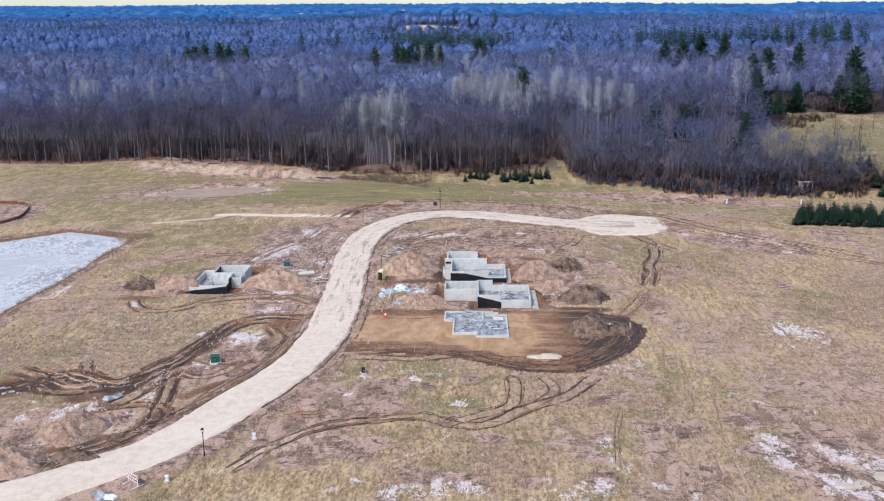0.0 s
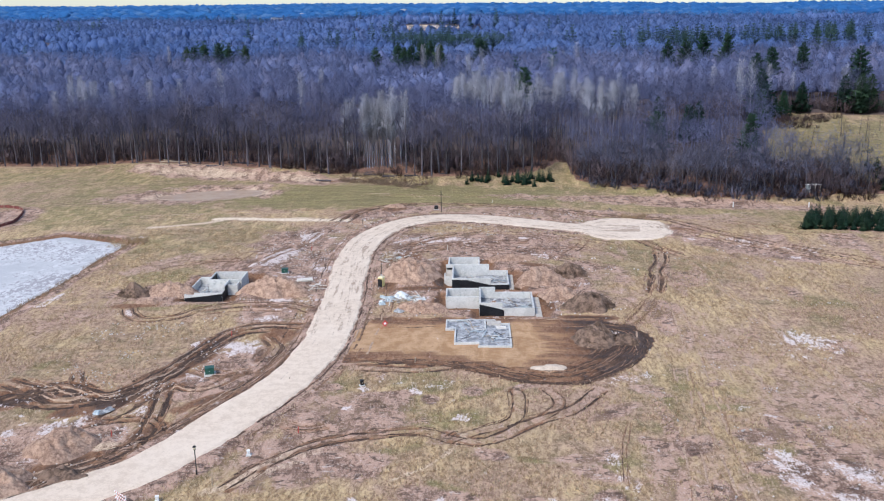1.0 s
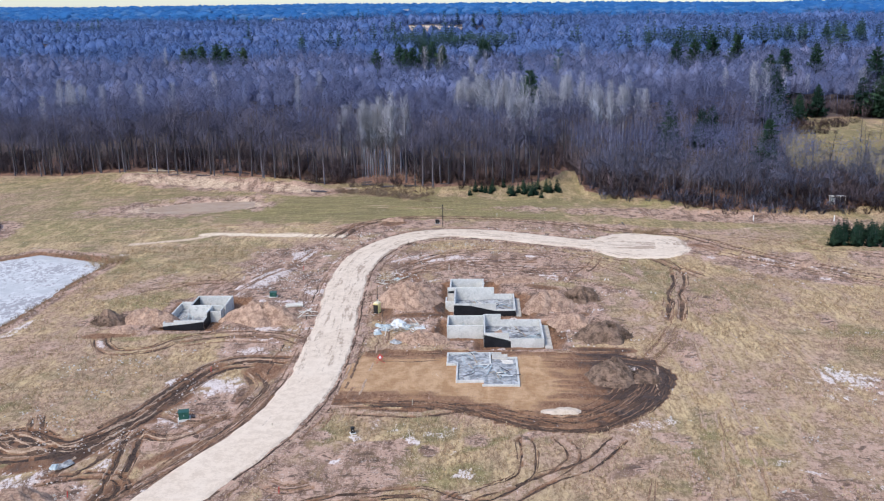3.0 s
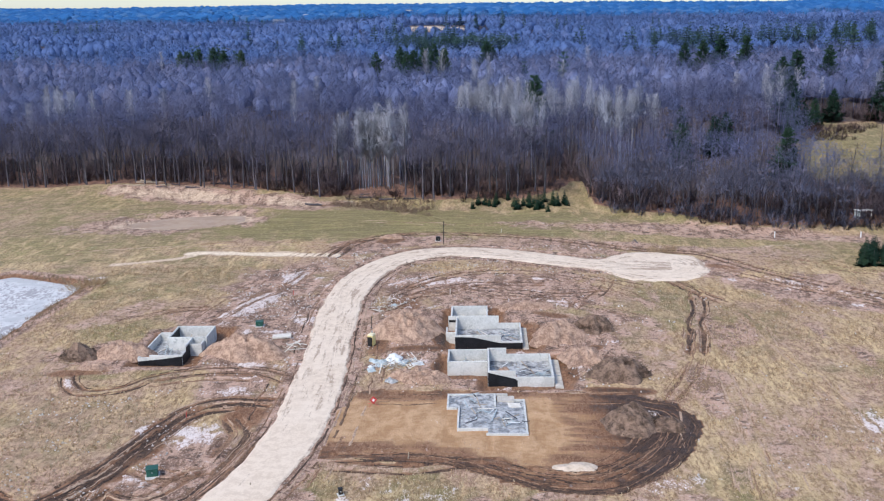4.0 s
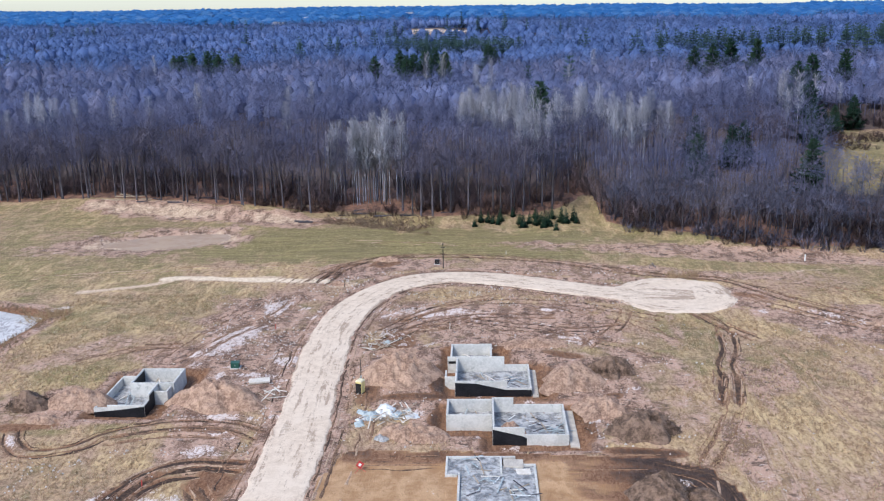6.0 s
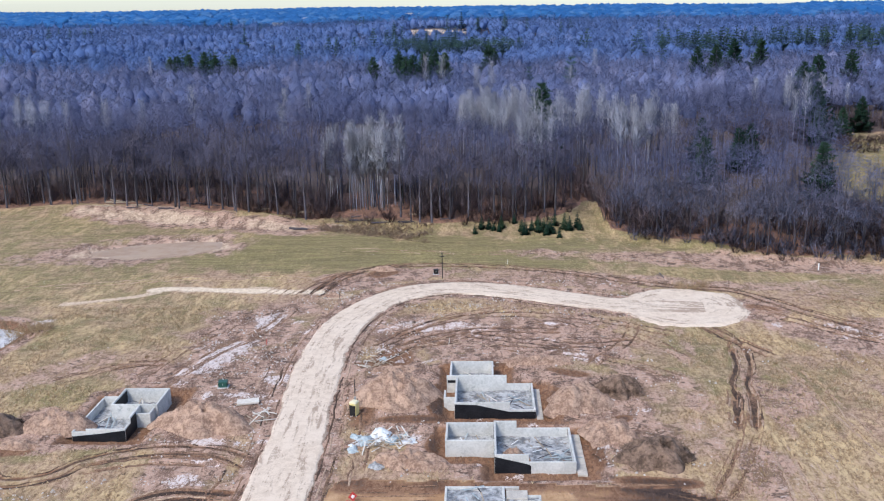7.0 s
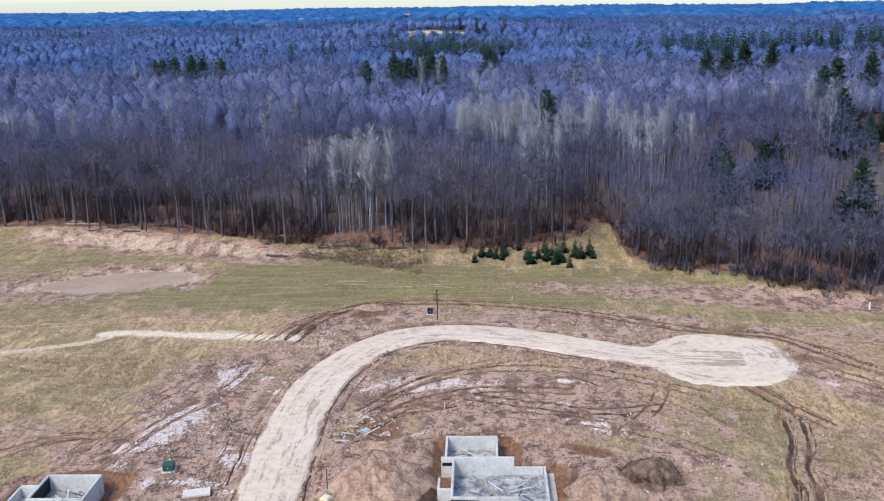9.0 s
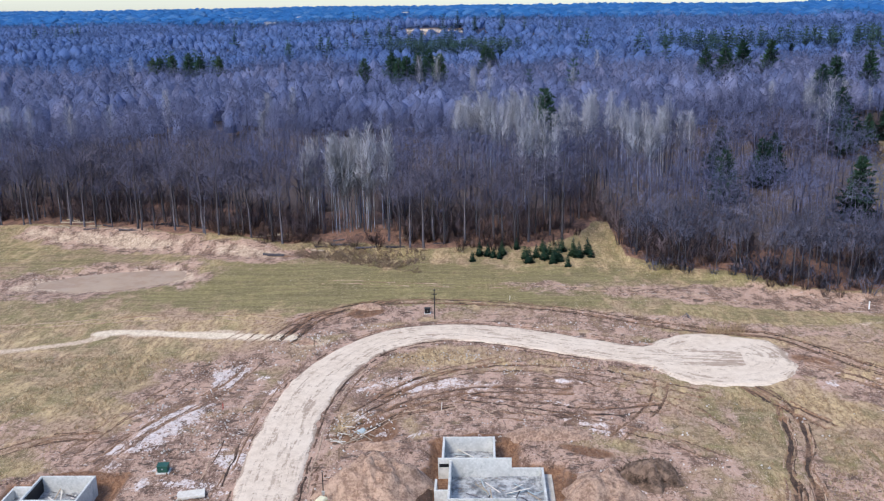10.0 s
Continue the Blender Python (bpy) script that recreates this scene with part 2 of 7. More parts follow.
def ice_material():
    """Rotting ice: pale grey, whiter rafts, and dark holes that gather in drifts."""
    m, nt, b = nodes_of("grey_ice", 0.45)
    p = position(nt)
    big, mid, fine = noise_node(nt, p, 0.07, 4, 0.6, 0.6), noise_node(nt, p, 0.5, 5, 0.65, 0.4), noise_node(nt, position(nt, 1, 0.6), 1.5, 5, 0.7, 0.6)
    col = mix(nt, ramp(nt, maths(nt, "ADD", big, maths(nt, "MULTIPLY", mid, 0.5)), 0.6, 0.9), (0.46, 0.46, 0.465), (0.64, 0.63, 0.63))
    holes = maths(nt, "ADD", fine, maths(nt, "MULTIPLY", maths(nt, "SUBTRACT", big, 0.5), 0.7))
    col = mix(nt, ramp(nt, holes, 0.53, 0.62, 0, 0.8), col, (0.25, 0.225, 0.235))
    col = mix(nt, ramp(nt, mid, 0.60, 0.70, 0, 0.5), col, (0.70, 0.69, 0.69))
    link(nt, col, b.inputs["Base Color"])
    bumped(nt, b, fine, 0.2, 0.04)
    return m


ICE = ice_material()
MUDDY_WATER = plain("muddy_water", (0.42, 0.29, 0.2), (0.5, 0.37, 0.265), 0.1, 0.5, 0.22, bump=0.03, dist=0.01, spec=0.5)
# grey bark with the blue of haze put into its colour
BARK_HAZE = twig_material("hazy_bark_twigs", (0.13, 0.155, 0.30), (0.215, 0.24, 0.42), (0.32, 0.305, 0.425))
TRUNK = plain("trunk_bark", (0.042, 0.04, 0.05), (0.115, 0.105, 0.122), 0.8, 4, 0.95, vary=0.4)
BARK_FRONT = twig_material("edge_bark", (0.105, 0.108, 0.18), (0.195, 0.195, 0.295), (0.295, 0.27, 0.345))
SAND = plain("pale_sand", (0.46, 0.37, 0.29), (0.62, 0.52, 0.43), 0.8, 5.0, 0.97, bump=0.6, dist=0.08)
BARK_GREY = twig_material("bark_grey", (0.112, 0.125, 0.2), (0.2, 0.212, 0.32), (0.27, 0.26, 0.345))
BIRCH = twig_material("pale_bark", (0.6, 0.64, 0.79), (0.74, 0.77, 0.9), (0.56, 0.57, 0.66))
# aerial haze painted into the twig colours, bluer with each farther stretch
HAZE_WOODS_MID = twig_material("hazy_woods_twigs", (0.13, 0.168, 0.335), (0.185, 0.222, 0.4), (0.24, 0.25, 0.39))
HAZE_WOODS_HILL = twig_material("hazy_hill_woods", (0.08, 0.145, 0.34), (0.118, 0.187, 0.405), (0.16, 0.21, 0.395))
HAZE_WOODS_FAR = twig_material("hazy_distant_woods", (0.026, 0.13, 0.38), (0.05, 0.2, 0.5), (0.115, 0.25, 0.49))
NEEDLES = twig_material("needles", (0.03, 0.075, 0.055), (0.055, 0.115, 0.075), (0.085, 0.145, 0.08))
SPRUCE = twig_material("spruce_needles", (0.016, 0.042, 0.03), (0.032, 0.068, 0.042), (0.05, 0.085, 0.045))
# the needle green again, with distance haze mixed in as paler blue
NEEDLES_HAZE = twig_material("hazy_needles", (0.04, 0.085, 0.095), (0.06, 0.12, 0.115), (0.085, 0.145, 0.12))
WOOD = plain("weathered_lumber", (0.3, 0.24, 0.18), (0.45, 0.38, 0.3), 1.0, 6.0, 0.85)
PLY = plain("plywood", (0.6, 0.56, 0.5), (0.75, 0.72, 0.67), 1.0, 6.0, 0.7)
BLACK_METAL = plain("black_paint", (0.012, 0.012, 0.013), (0.025, 0.025, 0.027), 2, 20, 0.45, bump=0.05)
WHITE_PAINT = plain("white_paint", (0.7, 0.7, 0.7), (0.82, 0.82, 0.81), 2, 12, 0.5, bump=0.05)
GREEN_PAINT = plain("green_enamel", (0.015, 0.07, 0.055), (0.03, 0.10, 0.08), 2, 10, 0.45, bump=0.05)
YELLOW = plain("yellow_plastic", (0.6, 0.5, 0.2), (0.72, 0.62, 0.3), 1.5, 8, 0.5, bump=0.03)
CREAM = plain("cream_plastic", (0.66, 0.6, 0.4), (0.78, 0.73, 0.55), 1.5, 8, 0.5, bump=0.03)
RED = plain("red_paint", (0.42, 0.04, 0.04), (0.55, 0.08, 0.07), 3, 12, 0.5, bump=0.05)
ORANGE_WEAVE = plain("orange_netting", (0.10, 0.03, 0.028), (0.19, 0.06, 0.05), 1.5, 9, 0.8)
TARP_BLUE = plain("blue_sheet", (0.26, 0.33, 0.37), (0.48, 0.54, 0.56), 1.2, 6, 0.5)
TARP_WHITE = plain("white_sheet", (0.55, 0.58, 0.6), (0.75, 0.77, 0.78), 1.2, 6, 0.5)
GREY_METAL = plain("galvanised", (0.35, 0.36, 0.37), (0.5, 0.51, 0.52), 2, 12, 0.5, 0.6, bump=0.05)
REED = plain("dry_reeds", (0.15, 0.105, 0.07), (0.34, 0.25, 0.165), 0.4, 4, 0.95)
SAPLING = twig_material("sapling_twigs", (0.17, 0.135, 0.165), (0.27, 0.205, 0.225), (0.34, 0.245, 0.24))
SHRUB = twig_material("shrub_twigs", (0.09, 0.062, 0.066), (0.155, 0.105, 0.105), (0.2, 0.145, 0.135))
STRAW = twig_material("dry_grass", (0.35, 0.245, 0.155), (0.56, 0.43, 0.27), (0.66, 0.54, 0.38), crowned=False)
BRUSH = twig_material("cut_brush", (0.16, 0.115, 0.09), (0.3, 0.22, 0.165), (0.46, 0.36, 0.27), crowned=False)
PALE_STONE = twig_material("pale_stone", (0.42, 0.39, 0.37), (0.66, 0.62, 0.6), (0.82, 0.8, 0.79), crowned=False)
DEAD_WEED = twig_material("dead_weed", (0.09, 0.066, 0.052), (0.16, 0.118, 0.09), (0.24, 0.18, 0.14), crowned=False)
CLOD = twig_material("soil_clod", (0.15, 0.1, 0.075), (0.36, 0.25, 0.19), (0.55, 0.46, 0.4), crowned=False)


# ---- building helpers ----
def fast_mesh(name, V, T, mats, tones=None, attrs=None, smooth=False, outward=None):
    """A triangle mesh from arrays."""
    V, T = np.asarray(V, np.float32), np.asarray(T, np.int32)
    me = bpy.data.meshes.new(name)
    me.vertices.add(len(V))
    me.vertices.foreach_set("co", V.ravel())
    k = T.shape[1]
    me.loops.add(T.size)
    me.loops.foreach_set("vertex_index", T.ravel())
    me.polygons.add(len(T))
    me.polygons.foreach_set("loop_start", np.arange(0, T.size, k, dtype=np.int32))
    if smooth:
        me.polygons.foreach_set("use_smooth", np.ones(len(T), bool))
    for m in mats:
        me.materials.append(m)
    extra = dict(attrs or {})
    if tones is not None:
        extra["tone"] = tones
    if outward is not None:
        me.attributes.new("out", "FLOAT_VECTOR", "POINT").data.foreach_set("vector", np.asarray(outward, np.float32).ravel())
    for key, values in extra.items():
        me.attributes.new(key, "FLOAT", "POINT").data.foreach_set("value", np.asarray(values, np.float32))
    me.update(calc_edges=True)
    return me


def rounded_normals(v, jitter=0.3, seed=1, soft_from=None):
    """The normals of a rounded crown, a little uneven, so that fine twigs shade as one soft mass."""
    lo, hi = v.min(0), v.max(0)
    n = (v - (lo + hi) / 2) / ((hi - lo) / 2 + 0.05)
    n[:, 2] += 0.38
    n /= np.linalg.norm(n, axis=1)[:, None] + 1e-6
    uneven = np.repeat(np.random.RandomState(seed).randn(len(v) // 3 + 1, 3), 3, axis=0)[:len(v)] * jitter
    uneven[soft_from if soft_from is not None else len(v):] *= 0.4
    n += uneven
    return n / (np.linalg.norm(n, axis=1)[:, None] + 1e-6)


def part(name, bm, material, parent, label=""):
    """Links a bmesh or a mesh as one object under a thing or a part."""
    if isinstance(bm, bmesh.types.BMesh):
        me = bpy.data.meshes.new(name)
        bm.to_mesh(me)
        bm.free()
        me.materials.append(material)
    else:
        me = bm
    ob = new(name, me)
    ob.parent = parent
    return tagged(ob, label)


def thing(name, m, label, category, group="", kind=""):
    ob = new(name)
    ob.matrix_world = m
    return tagged(ob, label, category, group, kind)


def box(bm, x0, x1, y0, y1, z0, z1, bevel=0.0):
    r = bmesh.ops.create_cube(bm, size=1.0)
    vs = r["verts"]
    for v in vs:
        v.co = Vector((x0 + (v.co.x + 0.5) * (x1 - x0), y0 + (v.co.y + 0.5) * (y1 - y0), z0 + (v.co.z + 0.5) * (z1 - z0)))
    if bevel:
        es = list({e for v in vs for e in v.link_edges})
        bmesh.ops.bevel(bm, geom=es, offset=bevel, segments=1, affect="EDGES")
    return vs


def a_box(*size, bevel=0.0):
    bm = bmesh.new()
    box(bm, *size, bevel=bevel)
    return bm


def rod(bm, a, b, r0, r1=None, sides=8):
    """A tapered round bar from a to b."""
    a, b = Vector(a), Vector(b)
    r1 = r0 if r1 is None else r1
    q = (b - a).to_track_quat("Z", "Y").to_matrix().to_4x4()
    bmesh.ops.create_cone(bm, cap_ends=True, segments=sides, radius1=r0, radius2=r1, depth=(b - a).length,
                          matrix=Matrix.Translation((a + b) / 2) @ q)


def a_rod(a, b, r0, r1=None, sides=8):
    bm = bmesh.new()
    rod(bm, a, b, r0, r1, sides)
    return bm


LATTICE = np.random.RandomState(5).rand(256, 256)


def vnoise(x, y, size, seed=0):
    """Smooth value noise from 0 to 1 over cells of that size in metres."""
    x, y = np.asarray(x, float) / size + seed * 17.3, np.asarray(y, float) / size + seed * 41.7
    i, j = np.floor(x).astype(int), np.floor(y).astype(int)
    u, v = x - i, y - j
    u, v = u * u * (3 - 2 * u), v * v * (3 - 2 * v)
    g = lambda a, b: LATTICE[a % 256, b % 256]
    return (g(i, j) * (1 - u) + g(i + 1, j) * u) * (1 - v) + (g(i, j + 1) * (1 - u) + g(i + 1, j + 1) * u) * v


def smooth(x, lo, hi):
    t = np.clip((np.asarray(x, float) - lo) / (hi - lo), 0, 1)
    return t * t * (3 - 2 * t)


def glide(points, step=0.6):
    """A smooth line through points, resampled at even steps."""
    p = np.asarray(points, float)
    p = np.vstack([2 * p[0] - p[1], p, 2 * p[-1] - p[-2]])
    out = []
    for a, b, c, d in zip(p[:-3], p[1:-2], p[2:-1], p[3:]):
        t = np.linspace(0, 1, 24, endpoint=False)[:, None]
        out.append(0.5 * (2 * b + (c - a) * t + (2 * a - 5 * b + 4 * c - d) * t ** 2 + (3 * b - a - 3 * c + d) * t ** 3))
    q = np.vstack([*out, p[-2:-1]])
    s = np.r_[0, np.cumsum(np.hypot(*np.diff(q, axis=0).T))]
    e = np.arange(0, s[-1], step)
    return np.c_[np.interp(e, s, q[:, 0]), np.interp(e, s, q[:, 1])]


def offset(line, d):
    t = np.gradient(line, axis=0)
    t /= np.hypot(*t.T)[:, None] + 1e-9
    return line + np.c_[-t[:, 1], t[:, 0]] * np.asarray(d).reshape(-1, 1)


def near(X, Y, line, reach):
    """The distance of each place to a line, as far as it is below reach."""
    d = np.full(X.shape, reach * 1.0)
    lo, hi = line.min(0) - reach, line.max(0) + reach
    k = np.where((X > lo[0]) & (X < hi[0]) & (Y > lo[1]) & (Y < hi[1]))
    if len(k[0]) == 0:
        return d
    x, y, best = X[k], Y[k], np.full(len(k[0]), reach * 1.0)
    for c in range(0, len(line), 12):
        piece = line[c:c + 12]
        m = piece.mean(0)
        sub = np.where((x - m[0]) ** 2 + (y - m[1]) ** 2 < (reach + 8) ** 2)[0]
        if len(sub):
            dd = np.sqrt(((x[sub, None] - piece[:, 0]) ** 2 + (y[sub, None] - piece[:, 1]) ** 2).min(1))
            best[sub] = np.minimum(best[sub], dd)
    d[k] = best
    return d


def inside(X, Y, poly):
    """Whether places lie inside a polygon."""
    c = np.zeros(np.shape(X), bool)
    for (x0, y0), (x1, y1) in zip(poly, poly[1:] + poly[:1]):
        if y0 != y1:
            c ^= ((y0 > Y) != (y1 > Y)) & (X < (x1 - x0) * (Y - y0) / (y1 - y0) + x0)
    return c


# ---- the lie of the land ----
WOOD_EDGE = [(-2000, 330), (-200, 317), (-115, 305.5), (-85, 299.5), (-66, 294), (-50, 289.5), (-38, 287.5), (-26, 285.5), (-14, 282), (-8, 281), (-2, 281),
             (7, 281), (12.5, 282.5), (18, 285), (22.5, 293), (26, 303), (28, 303), (29, 274), (33, 266.5), (42, 263), (51, 256.5), (59, 251.5), (70, 249.5),
             (84, 248), (92, 252), (110, 252), (200, 245), (2000, 230)]
MEADOW = [(93, 306), (97, 322), (104, 352), (116, 400), (124, 418), (150, 416), (172, 408), (215, 385), (260, 340), (260, 215), (118, 215), (110, 268)]
PALE_FIELD = [(-92, 1256), (-14, 1256), (-14, 1150), (-92, 1150)]
GLADE = [(14, 282), (18.5, 285.5), (22.5, 293), (26, 304), (29, 304), (29, 276), (24, 262), (14, 266)]


def wood_edge(x):
    e = np.array(WOOD_EDGE, float)
    return np.interp(x, e[:, 0], e[:, 1])


def in_woods(x, y):
    return (y > wood_edge(x)) & ~inside(x, y, MEADOW) & ~inside(x, y, GLADE)


PITS = [(-5.6, 3.6, 186, 195.2), (-5.0, 8.6, 177.6, 189), (-5.6, 3, 166.6, 174.6), (0.6, 12.6, 162.6, 174.6),
        (-50, -41.2, 177.5, 185.8), (-52.8, -43.4, 171.6, 184.6)]


def height(x, y):
    x, y = np.asarray(x, float), np.asarray(y, float)
    far = smooth(y, 420, 1200)
    z = (vnoise(x, y, 22, 1) - 0.5) * 0.5 + (vnoise(x, y, 5, 2) - 0.5) * 0.14
    z = z + far * ((vnoise(x, y, 420, 3) - 0.5) * 16 + (vnoise(x, y, 150, 4) - 0.5) * 5)
    out = np.hypot(x, y)
    z = z - 17 * smooth(out, 1800, 5000) + smooth(out, 1800, 3200) * (vnoise(x, y, 800, 5) - 0.5) * 12
    z = z - 0.0105 * x * smooth(out, 700, 3500) + 9 * np.exp(-((x + 40) / 190) ** 2 - ((y - 1270) / 120) ** 2)
    # the cut bank before the woods, the meadow's rise and the pond's bowl
    edge = wood_edge(x)
    z = z + 1.9 * smooth(y - edge, -9, 1.5) * smooth(x, -40, -55) * smooth(x, -135, -100)
    z = z + 0.9 * smooth(y - edge, -4, 1) * smooth(x, -60, -30)
    u, v = (x + 73) * 0.966 + (y - 266) * 0.259, -(x + 73) * 0.259 + (y - 266) * 0.966
    bowl = np.exp(-((u / 19) ** 2 + (v / 8) ** 2) ** 2)
    z = z - bowl * (0.3 + 0.9 * vnoise(x, y, 9, 53) + 0.55 * vnoise(x, y, 4, 51) + 0.25 * vnoise(x, y, 1.8, 52))
    z = z - 1.2 * smooth(pond_depth(x, y), -3, 3)
    for x0, x1, y0, y1 in PITS:
        d = np.minimum(np.minimum(x - x0, x1 - x), np.minimum(y - y0, y1 - y))
        z = np.where(d > -1.2, np.minimum(z, z * (1 - smooth(d, -1.2, 0.5)) - 1.1 * smooth(d, -1.2, 0.5)), z)
    return z


POND = [(-112, 211), (-95, 221.5), (-86, 217), (-75.5, 212), (-76, 196), (-77.8, 183), (-79.8, 170), (-80, 158), (-79, 146), (-83, 134), (-120, 126), (-142, 170)]


def pond_depth(x, y):
    """How far inside the pond a place lies, roughly, in metres."""
    e = np.interp(y, [130, 147, 161, 173, 190, 203, 206, 214], [-84, -82, -82, -81, -79.4, -77.8, -77.2, -77])
    n = np.interp(x, [-140, -106, -94, -80, -74, -70], [202, 210, 219, 213.5, 211, 207])
    return np.minimum(np.minimum(e - x, n - y), np.minimum(y - 128, x + 150))


ROAD_LINE = glide([(-78, 80), (-62, 90), (-48.5, 99.3), (-42.3, 104.8), (-37.9, 109.2), (-33.9, 116.4), (-30.1, 125), (-27.4, 131), (-24.8, 140),
                   (-23.2, 151), (-23.2, 168.7), (-24.2, 188.8), (-24.3, 205), (-22.2, 217.3), (-17, 228), (-10, 233), (-2, 233.6), (6.7, 230.8),
                   (15.1, 226.8), (24, 223.2), (36, 221.4), (46.8, 220.3)], 0.5)

# wheel tracks: (line, gauge, width of one rut, depth of colour)
TRACKS = [
    ([(-3, 116.6), (2.4, 119.9), (5.4, 122.5), (6.2, 127.2), (6.0, 132.1)], 1.7, 0.32, 0.75),
    ([(-15, 117.0), (-6.4, 118.6), (-1.9, 116.4), (2.4, 116.6), (7.6, 121.6), (13.1, 125.3), (17.7, 132.1)], 1.9, 0.36, 0.85),
    ([(10, 132.5), (11.4, 129), (11.2, 126), (8.5, 122.5)], 1.5, 0.3, 0.7),
    ([(-27.7, 104.6), (-24.3, 110.2), (-20.3, 114.6), (-15.0, 117.2), (-6.4, 119.0)], 1.7, 0.5, 0.8),
    ([(-24, 121), (-21, 119.5), (-18.5, 120.5)], 1.5, 0.5, 0.6),
    ([(-70, 125), (-61.4, 130.5), (-57.4, 133), (-50, 130), (-45, 137.5), (-42.4, 145.7), (-39.5, 154.4), (-35, 158.2), (-28.5, 157.8)], 1.9, 0.8, 1.1),
    ([(-62, 128), (-55, 126.5), (-48.4, 130), (-44, 136), (-41, 146), (-38, 154), (-33, 156.5)], 1.6, 0.7, 0.95),
    ([(-51.4, 99.3), (-49.3, 103.1), (-47.3, 107.5), (-43.9, 111.2), (-41.3, 116), (-41.5, 124), (-43.0, 133.1)], 1.8, 0.6, 0.95),
    ([(-50, 121), (-44, 122.6), (-40.5, 121.5), (-39.3, 118.5), (-41.2, 115.6), (-43.6, 113.2)], 1.3, 0.5, 0.9),
    ([(-41.5, 133), (-38.5, 132), (-35.5, 134.5), (-33.6, 138.5)], 1.6, 0.6, 0.75),
    ([(-38.6, 119), (-36, 124), (-32.5, 131), (-30, 138), (-28.4, 146)], 1.6, 0.6, 0.7),
    ([(-60.5, 167), (-58.8, 163.4), (-55.6, 161.0), (-50.5, 162.4), (-47.0, 166.2), (-40.5, 169), (-33.0, 168.6), (-27.6, 165.6)], 1.9, 0.5, 0.8),
    ([(-47, 164), (-40, 166.5), (-33, 166)], 1.7, 0.5, 0.5),
    ([(25.6, 157.5), (30.0, 166.6), (33.8, 176.7)], 1.9, 0.5, 0.4), ([(32.6, 175), (34.6, 182), (35.2, 188), (37.6, 195), (38.7, 201.8)], 2.0, 0.6, 0.8), ([(38, 201), (39, 206), (37.4, 211)], 1.9, 0.45, 0.4),
    ([(32.6, 174), (33.8, 180), (35.2, 186)], 2.3, 0.8, 0.6),
    ([(36, 211.5), (39, 206), (43, 199)], 1.7, 0.5, 0.7),
    ([(-30.9, 229.6), (-26.8, 242.4), (-19.7, 248.6), (-8.8, 250), (1.2, 248.4), (14.6, 243.6), (26.0, 238.0), (35.1, 233.8), (44.9, 231.1), (50.2, 224.8), (56, 216.3), (66, 206.5), (80, 193)], 1.9, 0.5, 0.8),
    ([(-34, 229.5), (-29.5, 238), (-22.5, 243.5), (-17, 245.6)], 2.2, 0.4, 0.5),
    ([(46.9, 219.7), (54.4, 211.2), (63.7, 202.5), (73, 194), (92, 181)], 2.0, 0.7, 0.55),
    ([(-62, 190), (-54, 196), (-47, 197)], 1.7, 0.4, 0.6),
    ([(-3, 209), (6, 206), (14, 203.5), (24, 205)], 1.9, 0.45, 0.8),
    ([(16, 196), (22, 205), (25, 214)], 1.8, 0.4, 0.4),
    ([(-17, 139.6), (-8, 138.8), (0, 140.5), (8, 137), (16, 138), (22, 144)], 1.9, 0.42, 0.8),
    ([(-18, 141.6), (-6, 141.6), (4, 137.5), (12, 135), (18, 138)], 1.8, 0.4, 0.8),
    ([(-15, 200), (-9, 207), (0, 211), (12, 210)], 1.8, 0.45, 0.75),
    ([(19.8, 121.7), (18, 113.5), (16.8, 103.6), (16.6, 97)], 0.5, 0.2, 0.42),
    ([(29, 96), (30.5, 120), (33, 145), (35, 170)], 1.9, 0.4, 0.3), ([(24, 96), (26.5, 118), (30, 140)], 1.9, 0.35, 0.28), ([(52, 100), (50, 130), (47, 165), (44, 195)], 2.0, 0.4, 0.3),
    ([(-66, 134), (-60, 131), (-56, 128.5), (-52, 129.5)], 2.4, 0.9, 0.8), ([(-57.5, 138), (-55.5, 133.5), (-52.5, 131.5)], 1.4, 0.5, 0.8), ([(-48, 122), (-45.5, 128), (-43, 135)], 2.2, 0.9, 0.7),
    ([(-56, 100), (-51, 105), (-46, 109), (-42, 112.5)], 2.2, 1.0, 0.85), ([(-40.5, 139), (-36, 137), (-32, 139)], 1.8, 0.7, 0.55), ([(-33, 153), (-30.5, 148), (-31.5, 142)], 1.8, 0.8, 0.6),
    ([(-16.5, 204), (-8, 214.5), (4, 218.5), (18, 216), (30, 209)], 1.9, 0.4, 0.7), ([(2, 203), (12, 200.6), (22, 196), (28, 190)], 1.9, 0.35, 0.65), ([(-14, 209), (-6, 217), (3, 222)], 1.7, 0.4, 0.65),
    ([(8, 214), (18, 212), (26, 206), (30, 198)], 1.8, 0.35, 0.35), ([(-46, 188), (-42, 200), (-36, 212), (-33, 224)], 1.9, 0.4, 0.4), ([(-50, 192), (-46, 205), (-40, 220)], 1.9, 0.35, 0.35),
    ([(60, 228), (66, 222), (78, 214), (96, 205)], 1.9, 0.45, 0.4), ([(-90, 236), (-70, 240), (-50, 243), (-34, 241)], 1.9, 0.4, 0.3), ([(-30, 262), (0, 259), (30, 253), (60, 241)], 1.9, 0.4, 0.3),
    ([(-33, 231), (-30, 240), (-23, 246.4), (-14, 249.4)], 1.6, 0.4, 0.8), ([(-37, 230), (-33, 239), (-27, 244)], 1.6, 0.3, 0.35), ([(-41, 229), (-37, 237), (-31, 241)], 1.5, 0.3, 0.3),
    ([(-17, 196), (-12, 203.5), (-4, 207)], 2.4, 0.6, 0.6),
]

